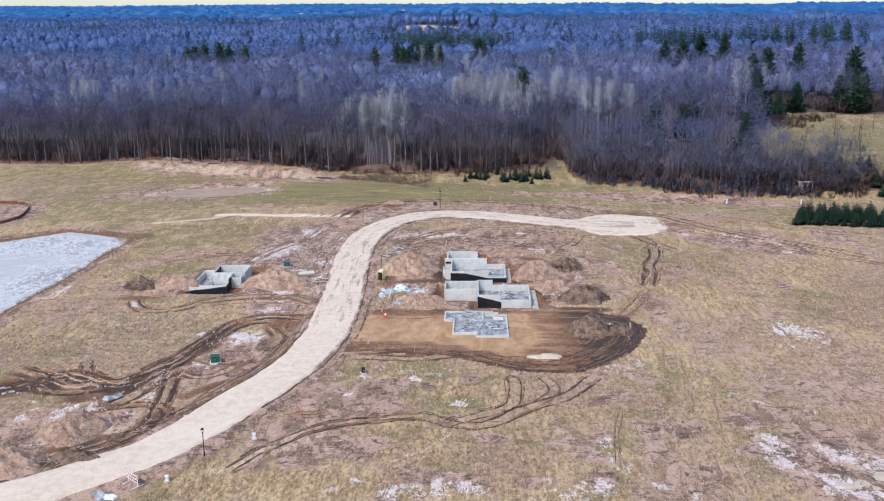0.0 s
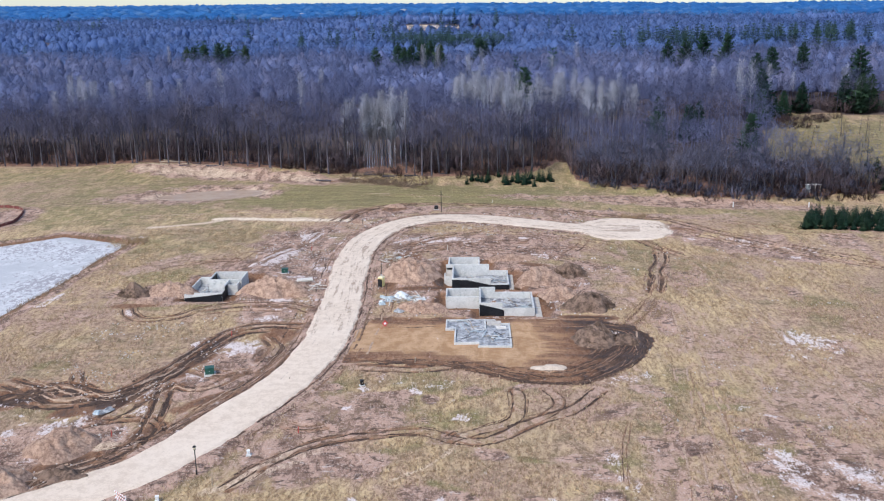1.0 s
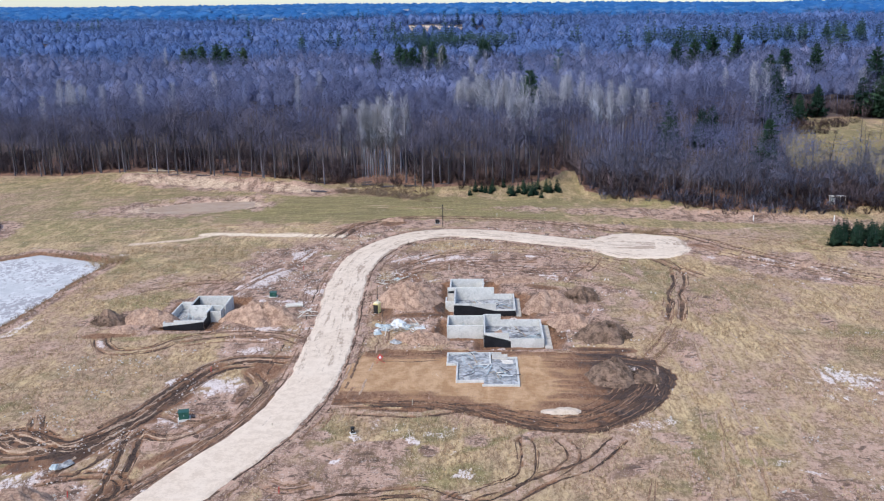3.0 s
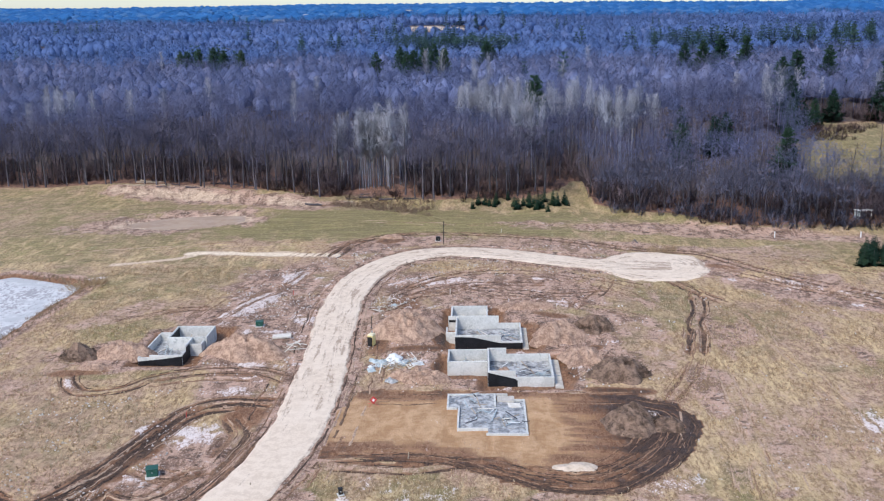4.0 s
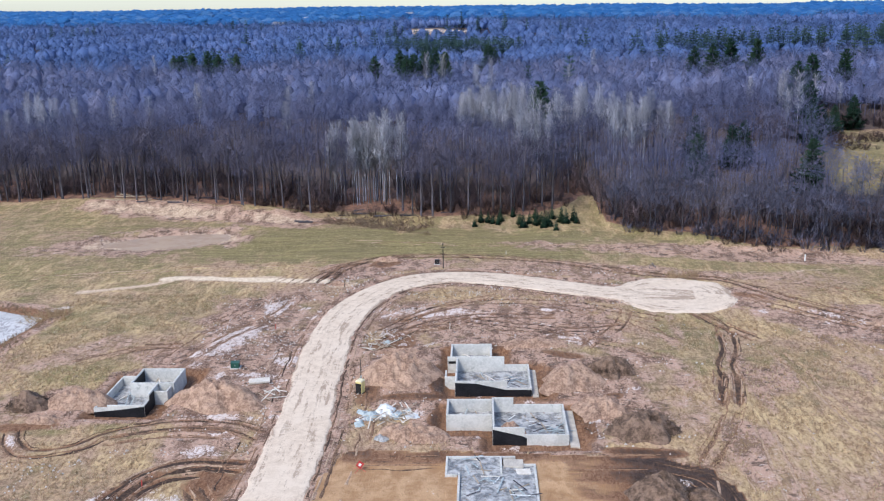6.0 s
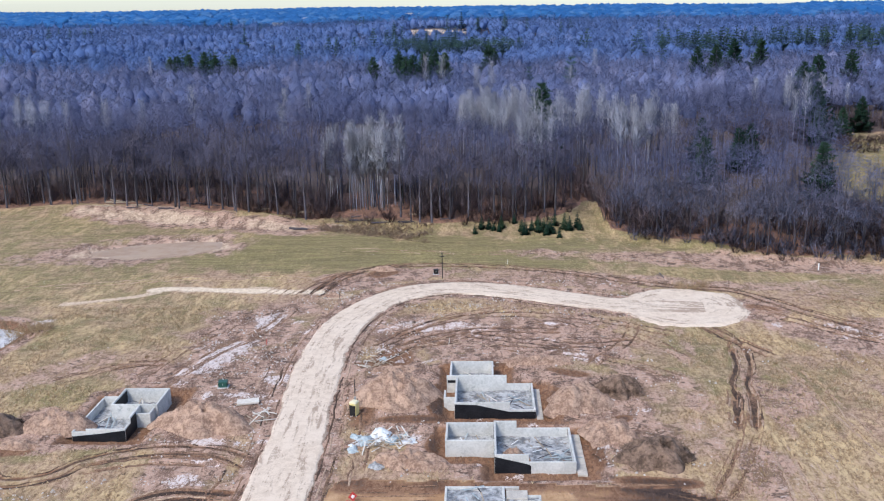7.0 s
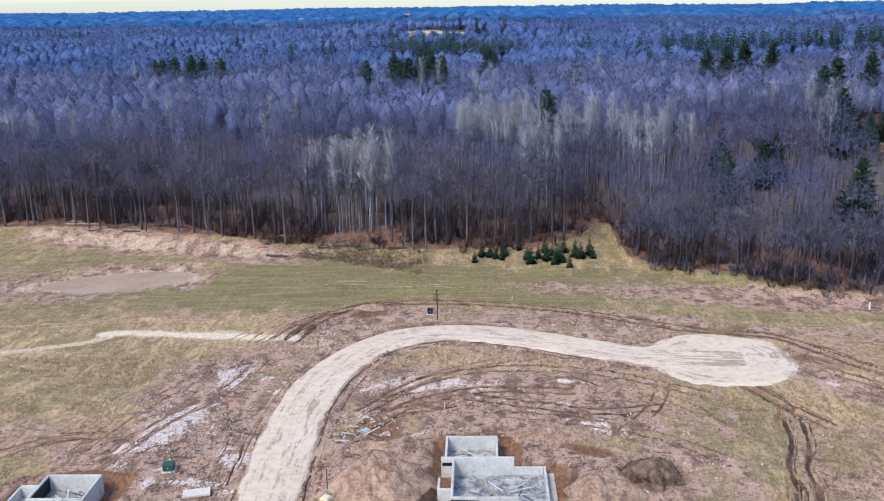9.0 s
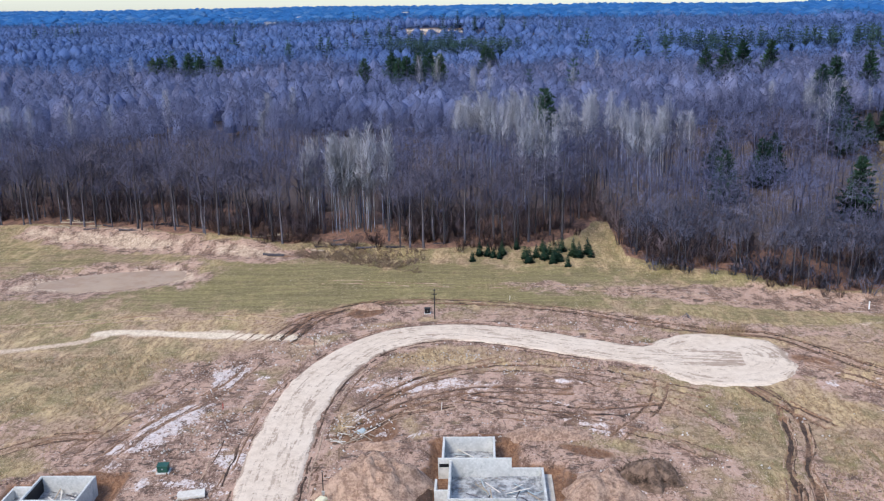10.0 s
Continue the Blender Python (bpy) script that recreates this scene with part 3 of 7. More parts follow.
# the graded house lot: clay inside, churned mud along its near and far end
LOT = [(-19.3, 142), (-12, 140.6), (-3, 139.6), (3, 135.6), (9, 133.4), (15, 133.2), (20.5, 136.8), (25.4, 143), (28, 150.5), (25.5, 156.5), (20, 159.6),
       (8, 160.6), (-6, 161.6), (-16.5, 161.8), (-19, 154)]
LOT_RIM = glide(LOT[:11], 0.4)
# patches: kind, centre, half lengths, turn in degrees, strength
PATCHES = [
    ("bare", 0, 184, 27, 20, 0, 1.0), ("bare", 2, 208, 30, 13, -6, 0.72), ("bare", -38, 187, 15, 22, 0, 0.85), ("bare", -55, 175, 11, 6, 0, 0.95),
    ("bare", -39, 213, 11, 18, -20, 0.7), ("bare", -36, 137, 8, 14, -20, 0.7), ("bare", -50, 112, 12, 12, 0, 0.95), ("bare", -34, 165, 8, 10, 0, 0.7),
    ("bare", 42, 135, 16, 36, 8, 0.34), ("bare", 32, 108, 12, 8, 0, 0.35), ("bare", 60, 203, 22, 6, -38, 0.75), ("bare", -15, 124, 10, 9, 30, 0.6),
    ("bare", -22, 111, 9, 6, 40, 0.7), ("bare", -17, 242, 12, 6, 15, 0.8), ("bare", 18, 236, 26, 4, -20, 0.6), ("bare", 60, 231, 14, 6, -10, 0.45),
    ("bare", -62, 195, 14, 4, 50, 0.5), ("bare", -67, 165, 4, 16, -20, 0.4), ("bare", 16, 152, 10, 9, 0, 0.9),
    ("bare", -116, 238, 8, 12, 0, 0.8), ("bare", 20, 172, 10, 9, 0, 0.6),
    
        ("mud", -64, 128, 9, 3, 15, 0.95), ("mud", -48, 129, 6, 3, 35, 0.9), ("mud", -42, 141, 2.2, 9, -18, 0.85), ("mud", -49, 108, 8, 3.2, 40, 0.85), ("mud", -31, 153, 4, 5, 0, 0.6), ("mud", -36, 128, 7, 1.8, 40, 0.75), ("mud", -52, 125, 6, 2.2, 30, 0.75),
    ("mud", -41, 119, 3.4, 1.6, 50, 0.7), ("mud", -60, 168, 4, 1.5, 10, 0.6), ("mud", 16.5, 177, 3, 1.2, 30, 0.75), ("mud", 19, 161, 6, 1.3, -8, 0.85), ("mud", -8.5, 177, 5, 1.2, 0, 0.8), ("mud", -6.4, 183, 1.2, 6, 0, 0.85), ("mud", 9.6, 183, 1.2, 6, 0, 0.8),
    ("mud", 13.4, 168.5, 1.0, 6, 0, 0.8), ("mud", -6.2, 170, 1.0, 4, 0, 0.8), ("mud", 1, 196.4, 6, 1.2, 0, 0.75), ("mud", -46, 187, 6, 1.2, 0, 0.6), ("mud", -41, 180, 1.1, 5, 0, 0.7), ("mud", -14, 200, 4, 3, 30, 0.6), ("mud", 12, 193, 5, 1.5, -25, 0.7),
    ("mud", -14.5, 197.5, 5, 2.6, 20, 0.6), ("mud", -16.3, 178, 2.2, 8, 0, 0.55), ("mud", -4.5, 195.5, 3, 1.6, 0, 0.6), ("mud", -20, 243.5, 3.2, 2.6, 20, 0.75), ("bare", -26, 238, 9, 7, 40, 0.8),
    ("mud", 34.2, 177, 1.8, 3.5, -10, 0.5), ("bare", 42, 106, 9, 7, 0, 0.95), ("mud", 48, 221, 5, 2, -30, 0.5), ("mud", 2, 176.3, 12, 1.0, 0, 0.5),
    ("sand", 11.3, 139, 3.3, 1.9, 0, 0.85), ("sand", -44.3, 114.8, 2.2, 1.8, 20, 0.7), ("sand", -26, 106.5, 7, 1.3, 38, 0.62), ("sand", -20, 113, 4, 1.2, 30, 0.5),
    ("bare", -80, 293.5, 30, 7, -14, 1.0), ("bare", -50, 283, 18, 6.5, -16, 1.0), ("sand", -82, 293.5, 27, 4.6, -14, 0.6), ("sand", -51, 284, 15, 4.4, -17, 0.58), ("mud", -42, 281, 3.5, 1.0, -5, 0.7), ("sand", -50, 234.6, 12.5, 1.5, 2, 0.85), ("sand", -68, 229, 7, 1.4, 25, 0.85),
    ("sand", -37, 231.2, 7, 1.4, -8, 0.7), ("sand", -26.8, 229.5, 3.4, 2, 15, 0.8), ("sand", -73, 266, 21, 8.5, 15, 0.66), ("bare", -73, 266, 27, 12, 15, 0.8), ("bare", 52, 249, 44, 6, -12, 0.85), ("bare", 28, 238, 40, 4, -14, 0.6), ("bare", 92, 222, 16, 8, -20, 0.7), ("bare", 46, 128, 14, 10, 20, 0.5), ("bare", 52, 108, 16, 9, 0, 0.6), ("bare", 36, 150, 7, 18, 6, 0.45),
    ("snow", -38, 149.3, 4.4, 4.2, -20, 0.95), ("snow", -36.4, 216, 2.8, 5, -10, 0.98), ("snow", -39.6, 201, 3.6, 8, -18, 0.98), ("snow", -42, 194.5, 3.5, 2, 0, 0.75),
    ("snow", -29.6, 191, 2.6, 2.8, 0, 0.88), ("snow", 51, 149.3, 5.5, 4.5, 0, 0.78), ("snow", 47.5, 143.5, 2, 2, 0, 0.66), ("snow", 36.0, 108, 2.6, 5, 10, 0.66),
    ("snow", 43, 107.5, 4.5, 2.4, -20, 0.66), ("snow", 40, 101, 2.0, 3, 0, 0.75), ("snow", 46, 105.2, 6, 1.0, 5, 0.95), ("snow", 45, 98.8, 6, 1.0, 0, 0.9), ("snow", -3.5, 99.8, 6, 2, 0, 0.56), ("snow", 13.5, 99.5, 6, 2.4, 20, 0.58), ("snow", -40, 138, 2.2, 3, 20, 0.7),
    ("snow", -52, 120.8, 3.8, 2.6, 40, 0.78), ("snow", -51, 117, 1.6, 2.2, 0, 0.85), ("snow", -44, 131.5, 1.8, 3, -30, 0.72), ("snow", -44.2, 124.6, 2.4, 1.5, 25, 0.72), ("snow", -62, 127.5, 6, 1.4, 10, 0.62),
    ("snow", -34.5, 185.5, 5, 2, 0, 0.8), ("snow", -34, 161.5, 3, 1.6, 0, 0.66), ("snow", -29, 166, 3, 1.5, 0, 0.62), ("snow", -12, 172, 4.5, 2.2, 0, 0.66), ("snow", -15.5, 202.5, 2.2, 4, 0, 0.62),
    ("snow", 62, 206.5, 15, 2.2, -38, 0.72), ("snow", 20, 153, 3.4, 1.7, 0, 0.66), ("snow", -76, 171, 1.2, 7, -8, 0.78), ("snow", -58.5, 176, 2, 1, 0, 0.66),
    ("snow", -7, 213, 10, 3.2, -6, 0.6), ("snow", 14, 199, 5, 1.6, -30, 0.62), ("snow", -8, 134, 5, 3, 0, 0.46), ("snow", -34, 171, 10, 1.2, 0, 0.56),
    ("snow", -59.5, 164, 2.2, 1.6, -40, 0.7), ("snow", 17, 108, 1.2, 7, 5, 0.55), ("snow", 22, 136, 4, 2, 30, 0.45), ("snow", -76, 216, 3.2, 1, 40, 0.85), ("snow", 36, 214, 9, 2, -8, 0.56),
    ("green", -30, 262, 90, 20, -4, 0.95), ("green", 40, 246, 48, 14, -20, 0.6), ("green", 85, 232, 34, 22, 0, 0.55), ("green", -58, 214, 26, 20, 20, 0.5), ("green", 18, 196, 20, 9, 0, 0.5), ("green", -55, 148, 14, 12, 0, 0.35),
    ("green", 58, 168, 7, 4, 0, 0.6), ("green", 26, 128, 6, 14, -10, 0.5), ("green", -4, 122, 9, 4, 20, 0.6), ("green", 44, 190, 10, 12, 0, 0.5), ("green", 2, 115, 18, 10, 0, 0.28), ("green", 20, 113, 2, 10, 5, 0.5), ("green", -33, 150, 6, 8, 0, 0.3), ("green", 95, 235, 16, 20, 0, 0.45),
    ("green", 24, 288, 12, 30, 0, 0.55), ("green", 120, 330, 90, 100, 0, 0.75), ("green", -40, 288, 190, 34, 0, 0.6), ("green", 45, 256, 70, 22, -14, 0.5), ("green", -90, 250, 45, 28, 0, 0.6), ("green", -57, 167, 4, 2, 0, 0.6),
]


rng = random.Random(77)
for cx, cy, rx, ry, n in ((0, 205, 20, 9, 34), (-36, 200, 9, 18, 34), (-36, 168, 8, 9, 14), (-48, 120, 12, 9, 20), (12, 178, 14, 16, 14), (62, 205, 16, 12, 16), (44, 118, 18, 20, 14), (-10, 128, 10, 6, 5), (5, 100, 24, 4, 10)):
    for _ in range(n):
        PATCHES.append(("snow", cx + rng.uniform(-rx, rx), cy + rng.uniform(-ry, ry), rng.uniform(0.5, 1.8), rng.uniform(0.4, 1.1), rng.uniform(-50, 50), rng.uniform(0.5, 0.8)))
for _ in range(70):
    x, y = rng.uniform(-22, 60), rng.uniform(97, 134)
    PATCHES.append((rng.choice(("bare", "bare", "green")), x, y, rng.uniform(1.5, 6), rng.uniform(1, 3), rng.uniform(-40, 40), rng.uniform(0.45, 0.8)))
PATCHES.append(("sand", -50, 1210, 90, 90, 0, 1.3))
# narrow sandy trails: line, half width, strength
TRAILS = [([(-62.5, 234.6), (-58, 235.6), (-50.3, 234.6), (-42, 233.2), (-37.5, 232.4), (-30, 231.6)], 1.25, 1.3), ([(-76, 226.6), (-70, 228.6), (-64.6, 230.8), (-61, 234)], 1.0, 1.0),
          ([(-27.5, 105.5), (-24, 110.8), (-20, 115.6)], 0.8, 0.55), ([(-9, 106.5), (-5.5, 109.5), (-2.5, 114), (-1, 118)], 0.5, 0.6), ([(60, 236), (74, 240), (80, 247), (84, 252)], 0.5, 0.55)]


def spaced(breaks):
    """Coordinates from (start, end, step) stretches, then growing steps on both sides."""
    out = []
    for a, b, s in breaks:
        out += list(np.arange(a, b, s))
    out.append(breaks[-1][1])
    lo, hi, s0, s1 = [], [], breaks[0][2], breaks[-1][2]
    x = out[0]
    while x > -5200:
        s0 *= 1.17
        x -= s0
        lo.append(x)
    x = out[-1]
    while x < 5200:
        s1 *= 1.09
        x += s1
        hi.append(x)
    return np.array(lo[::-1] + out + hi)


def patch(kind, X, Y, wob=0.0, rag=0.0):
    """How much of that kind of ground lies at each place."""
    out = np.zeros(np.shape(X))
    for name, cx, cy, rx, ry, turn, power in PATCHES:
        if name == kind:
            c, s = math.cos(radians(turn)), math.sin(radians(turn))
            u, v = ((X - cx) * c + (Y - cy) * s) / rx, (-(X - cx) * s + (Y - cy) * c) / ry
            d = np.hypot(u, v) + (wob if kind != "snow" else wob * 0.7 + rag * 0.8)
            out = np.maximum(out, power * (1 - smooth(d, 0.45, 1.35)))
    return out


LAND = {}


def land(x, y):
    """The ground's finished height at places."""
    gx, gy, Z = LAND["x"], LAND["y"], LAND["z"]
    i, j = np.clip(np.searchsorted(gx, x) - 1, 0, len(gx) - 2), np.clip(np.searchsorted(gy, y) - 1, 0, len(gy) - 2)
    u, v = (x - gx[i]) / (gx[i + 1] - gx[i]), (y - gy[j]) / (gy[j + 1] - gy[j])
    return (Z[j, i] * (1 - u) + Z[j, i + 1] * u) * (1 - v) + (Z[j + 1, i] * (1 - u) + Z[j + 1, i + 1] * u) * v


def make_ground():
    gx = spaced([(-125, -70, 1.1), (-70, 60, 0.48), (60, 125, 1.1)])
    gy = spaced([(92, 200, 0.44), (200, 262, 0.7), (262, 322, 1.1)])
    X, Y = np.meshgrid(gx, gy)
    Z = height(X, Y)
    masks = {k: np.zeros(X.shape) for k in ("bare", "clay", "mud", "sand", "snow", "green", "litter")}
    wob = (vnoise(X, Y, 6, 7) - 0.5) * 0.5 + (vnoise(X, Y, 2.2, 8) - 0.5) * 0.4
    rag = (vnoise(X, Y, 1.7, 9) - 0.5) * 0.9 + (vnoise(X, Y, 0.8, 10) - 0.5) * 0.7
    for kind in masks:
        masks[kind] = patch(kind, X, Y, wob, rag)
    for line, gauge, width, power in TRACKS:
        mid = glide(line, 0.4)
        d_mid = near(X, Y, mid, gauge)
        for side in (-0.5, 0.5):
            d = near(X, Y, offset(mid, side * gauge), 2.5) + rag * 0.26 + wob * 0.12
            cut = 1 - smooth(d, width * 0.45, width * 1.15)
            fade = 0.55 + 0.75 * vnoise(X, Y, 4, 11 + len(line)) * (0.6 + 0.6 * vnoise(X, Y, 1.3, 12))
            masks["mud"] = np.maximum(masks["mud"], 0.72 * power * cut * fade)
            masks["mud"] = np.maximum(masks["mud"], 0.3 * power * (1 - smooth(d + wob, width * 0.8, width * 1.7)) * fade)
            thin = near(X, Y, offset(mid, side * gauge * 0.45), 1.2) + rag * 0.15
            masks["mud"] = np.maximum(masks["mud"], 0.45 * power * (1 - smooth(thin, width * 0.2, width * 0.7)) * (vnoise(X, Y, 6, 13 + len(line)) > 0.5))
            masks["snow"] = masks["snow"] * (1 - 0.7 * cut)
            Z = Z - 0.16 * cut + 0.10 * np.exp(-((d - width * 1.3) / 0.35) ** 2)
        masks["bare"] = np.maximum(masks["bare"], 0.5 * power * (1 - smooth(d_mid, gauge * 0.5, gauge)))
    field = smooth(X, 12, 24) * (Y < 216) + smooth(-X, 40, 52) * (Y < 165) * 0.5
    worn = smooth(0.55 * vnoise(X / 8, Y / 26, 1, 40) + 0.45 * vnoise(X / 3.2, Y / 9, 1, 41), 0.46, 0.66)
    masks["bare"] = np.maximum(masks["bare"], 0.6 * worn * field)
    lush = smooth(0.6 * vnoise(X, Y, 24, 42) + 0.4 * vnoise(X, Y, 7, 43), 0.55, 0.75)
    masks["green"] = np.maximum(masks["green"], 0.6 * lush * (Y < 240))
    for line, half, power in TRAILS:
        d = near(X, Y, glide(line, 0.5), 5) + wob * 1.2
        masks["sand"] = np.maximum(masks["sand"], power * (1 - smooth(d, half * 0.7, half * 1.7)))
    # the lot
    nearness = near(X, Y, LOT_RIM, 12)
    lot = inside(X + wob * 1.6 + rag * 0.5, Y + wob * 1.2 + rag * 0.4, LOT)
    masks["clay"] = np.where(lot, 1.0, masks["clay"])
    for k in ("snow", "green"):
        masks[k] = np.where(lot & (nearness > 1), masks[k] * (X > 18), masks[k])
    band = 7.0 + 9.5 * smooth(X, 5, 14) + wob * 3.5
    lanes = Y + 0.05 * X + 0.004 * (X - 4) ** 2
    rings = smooth(0.6 * vnoise(X / 9, lanes / 0.55, 1, 31) + 0.4 * vnoise(X / 3, lanes / 1.3, 1, 32), 0.3, 0.7)
    churn = 0.46 + 0.26 * rings + 0.42 * smooth(X, 12, 21) - 0.22 * smooth(nearness, 1, band + 1.5) + 0.22 * smooth(nearness, 2.2, 0.6)
    masks["mud"] = np.where(lot, np.maximum(masks["mud"], churn * (1 - smooth(nearness, band - 4.0, band + 2.0))), masks["mud"])
    upper = smooth(Y, 156.5, 160.5) * (0.35 + 0.5 * vnoise(X, Y, 3, 33))
    masks["mud"] = np.where(lot, np.maximum(masks["mud"], upper), masks["mud"])
    Z = Z + np.where(lot, 0.10 * (rings - 0.5) * (nearness < band), 0)
    # soil along the road's shoulders and round the pits, leaves under the trees
    d = near(X, Y, ROAD_LINE, 9)
    masks["bare"] = np.maximum(masks["bare"], 0.75 * (1 - smooth(d + wob * 3, 4.5, 8.5)))
    Z = np.where(d < 5.5, Z * smooth(d, 4.6, 5.5) - 0.03 * (1 - smooth(d, 4.6, 5.5)), Z)
    r = np.hypot(X - 36, Y - 221.4)
    Z = np.where(r < 14, Z * smooth(r, 12.4, 14) - 0.03 * (1 - smooth(r, 12.4, 14)), Z)
    for x0, x1, y0, y1 in PITS:
        d = np.maximum(np.maximum(x0 - X, X - x1), np.maximum(y0 - Y, Y - y1))
        masks["bare"] = np.maximum(masks["bare"], 1 - smooth(d + wob * 2, 1.0, 3.5))
        masks["mud"] = np.maximum(masks["mud"], 0.5 * (1 - smooth(d + wob, 0.4, 1.6)))
    wet = pond_depth(X, Y) + wob * 3
    masks["bare"] = np.maximum(masks["bare"], 0.85 * smooth(wet, -5.5, -3) * (1 - smooth(wet, 0, 1)))
    masks["mud"] = np.maximum(masks["mud"], 0.55 * smooth(wet, -2.6, -1.2))
    masks["mud"] = masks["mud"] * (1 - 0.9 * smooth(masks["sand"], 0.45, 0.75))
    rough = masks["bare"] * 0.16 * (vnoise(X, Y, 1.1, 20) - 0.5) * (Y < 330)
    Z = Z + rough
    masks["litter"] = np.where(in_woods(X, Y), smooth(Y - wood_edge(X) + wob * 6, 0, 4), 0.0) * ~inside(X, Y, PALE_FIELD)
    masks["duff"] = np.where(masks["litter"] > 0, smooth(Y - wood_edge(X) + wob * 10, 18, 40), 0.0)
    for k in ("sand", "bare"):
        masks[k] = masks[k] * (1 - masks["litter"])
    LAND.update(x=gx, y=gy, z=Z)
    # beyond the first woods the ground lies under trees, with a few pale fields
    ny, nx = X.shape
    a = (np.arange(ny - 1)[:, None] * nx + np.arange(nx - 1)).ravel()
    Q = np.c_[a, a + 1, a + nx + 1, a + nx]
    me = fast_mesh("ground", np.c_[X.ravel(), Y.ravel(), Z.ravel()], Q, [GROUND], attrs={k: v.ravel() for k, v in masks.items()}, smooth=True)
    return tagged(new("ground", me), "dry straw-coloured field with mud ruts and melting snow", "ground", kind="structure")


ground = make_ground()


# wheel ruts: torn strands of pressed mud and crumbled ridges
def strand(store, line, half, tone, seed, torn, wander=0.12, lift=0.05):
    n = len(line)
    if n < 6:
        return
    s = np.arange(n) * 0.3
    line = offset(line, (vnoise(s, s * 0, 2.2, seed) - 0.5) * 2 * wander)
    w = half * (0.45 + 1.1 * vnoise(s, s * 0, 0.9, seed + 1)) * np.minimum(1, np.minimum(s, s[-1] - s) / 1.5 + 0.1)
    keep = vnoise(s, s * 0, 3.0, seed + 2) * 0.7 + vnoise(s, s * 0, 0.8, seed + 3) * 0.3 > torn
    rows = [offset(line, w * u) for u in (-1.0, -0.4, 0.4, 1.0)]
    base = sum(len(v) for v in store["V"])
    for xy, up in zip(rows, (-0.04, 1.0, 1.0, -0.04)):
        z = land(xy[:, 0], xy[:, 1]) + (lift * (0.6 + 0.8 * vnoise(xy[:, 0], xy[:, 1], 0.5, seed)) if up > 0 else up)
        store["V"].append(np.c_[xy, z])
        store["tone"].append(tone + (vnoise(s, s * 0, 2.5, seed + 4) - 0.5) * 0.5)
    k = np.where(keep[:-1] & keep[1:])[0]
    for r in range(3):
        a = base + r * n + k
        store["Q"].append(np.c_[a, a + 1, a + n + 1, a + n][:, ::-1])


def make_ruts():
    store = {"V": [], "Q": [], "tone": []}
    rng = random.Random(91)
    for t, (points, gauge, width, power) in enumerate(TRACKS):
        mid = glide(points, 0.3)
        for side in (-0.5, 0.5):
            seed = 7 * t + (side > 0) * 3
            main = offset(mid, side * gauge)
            strand(store, main, width * 0.5, 0.15 + 0.75 * power if power > 0.3 else 1.8, seed, 0.52 - 0.36 * power)
            for k in range(3 if width > 0.45 else 1):
                d = rng.choice((-1, 1)) * rng.uniform(0.5, 1.25) * width
                strand(store, offset(main, d), width * rng.uniform(0.14, 0.28), power * rng.uniform(0.3, 1.0), seed + 11 + k, 0.5, 0.2)
            if width > 0.58:
                for d in (-0.85, 0.8):
                    strand(store, offset(main, d * width), width * 0.17, 2.0, seed + 21 + int(d), 0.55, 0.15, 0.08)
    for k in range(80):
        d = 0.25 + 7.5 * rng.random() ** 1.5
        i = rng.randrange(0, len(LOT_RIM) - 40)
        j = min(len(LOT_RIM), i + rng.randrange(20, 75))
        if d > 4 and LOT_RIM[i][0] < 2:
            continue
        piece = offset(glide(LOT_RIM[i:j:6], 0.3), d) if j - i > 18 else LOT_RIM[i:j]
        strand(store, piece, rng.uniform(0.06, 0.15), rng.choice((0.05, 0.2, 0.3, 0.45, 0.85, 0.95)) if d > 1.2 else rng.uniform(0.5, 1.0), 400 + 5 * k, 0.4, 0.3)
    for k in range(16):
        x, y = rng.uniform(-17, 14), rng.uniform(156.5, 161)
        piece = glide([(x, y), (x + 4, y + rng.uniform(-0.3, 0.3)), (x + rng.uniform(7, 12), y + rng.uniform(-0.5, 0.5))], 0.3)
        strand(store, piece[~inside(piece[:, 0], piece[:, 1], [(-5, 146), (7, 146), (7, 160.4), (-5, 160.4)])], rng.uniform(0.06, 0.14), rng.choice((0.1, 0.4, 0.9)), 700 + 5 * k, 0.4, 0.2)
    for k in range(22):
        x, y = rng.uniform(24, 56), rng.uniform(98, 150)
        piece = glide([(x, y), (x + 1.5, y + 12), (x + rng.uniform(1, 5), y + rng.uniform(20, 45))], 0.3)
        strand(store, piece, rng.uniform(0.1, 0.3), rng.choice((1.7, 1.9, 1.9, 1.8)), 800 + 5 * k, 0.56, 0.5, 0.03)
    for k in range(26):
        x, y = rng.uniform(-17, 20), rng.uniform(198, 216)
        piece = glide([(x, y), (x + rng.uniform(3, 5), y + rng.uniform(-1.5, 1.5)), (x + 8, y - 1.5)], 0.3)
        if k % 2:
            i = rng.randrange(150, 250)
            piece = offset(glide(ROAD_LINE[i:i + rng.randrange(24, 60):6], 0.3), rng.choice((-1, 1, 1)) * rng.uniform(5.2, 9.5))
        strand(store, piece, rng.uniform(0.1, 0.22), rng.choice((0.1, 0.5, 0.9, 1.8)), 1000 + 5 * k, 0.42, 0.3)
    # a dark furrow and a pale berm along the road's edges
    i = np.where((ROAD_LINE[:, 1] > 118) & (ROAD_LINE[:, 0] < 22))[0]
    run = ROAD_LINE[i[0]:i[-1]]
    for k, (d, half, tone, torn) in enumerate(((-3.95, 0.17, 0.75, 0.36), (-4.55, 0.16, 2.0, 0.42), (3.95, 0.13, 0.6, 0.5), (-5.3, 0.2, 0.5, 0.5), (4.7, 0.15, 0.3, 0.55))):
        strand(store, offset(glide(run[::8], 0.3), d), half, tone, 1400 + 7 * k, torn, 0.15, 0.06)
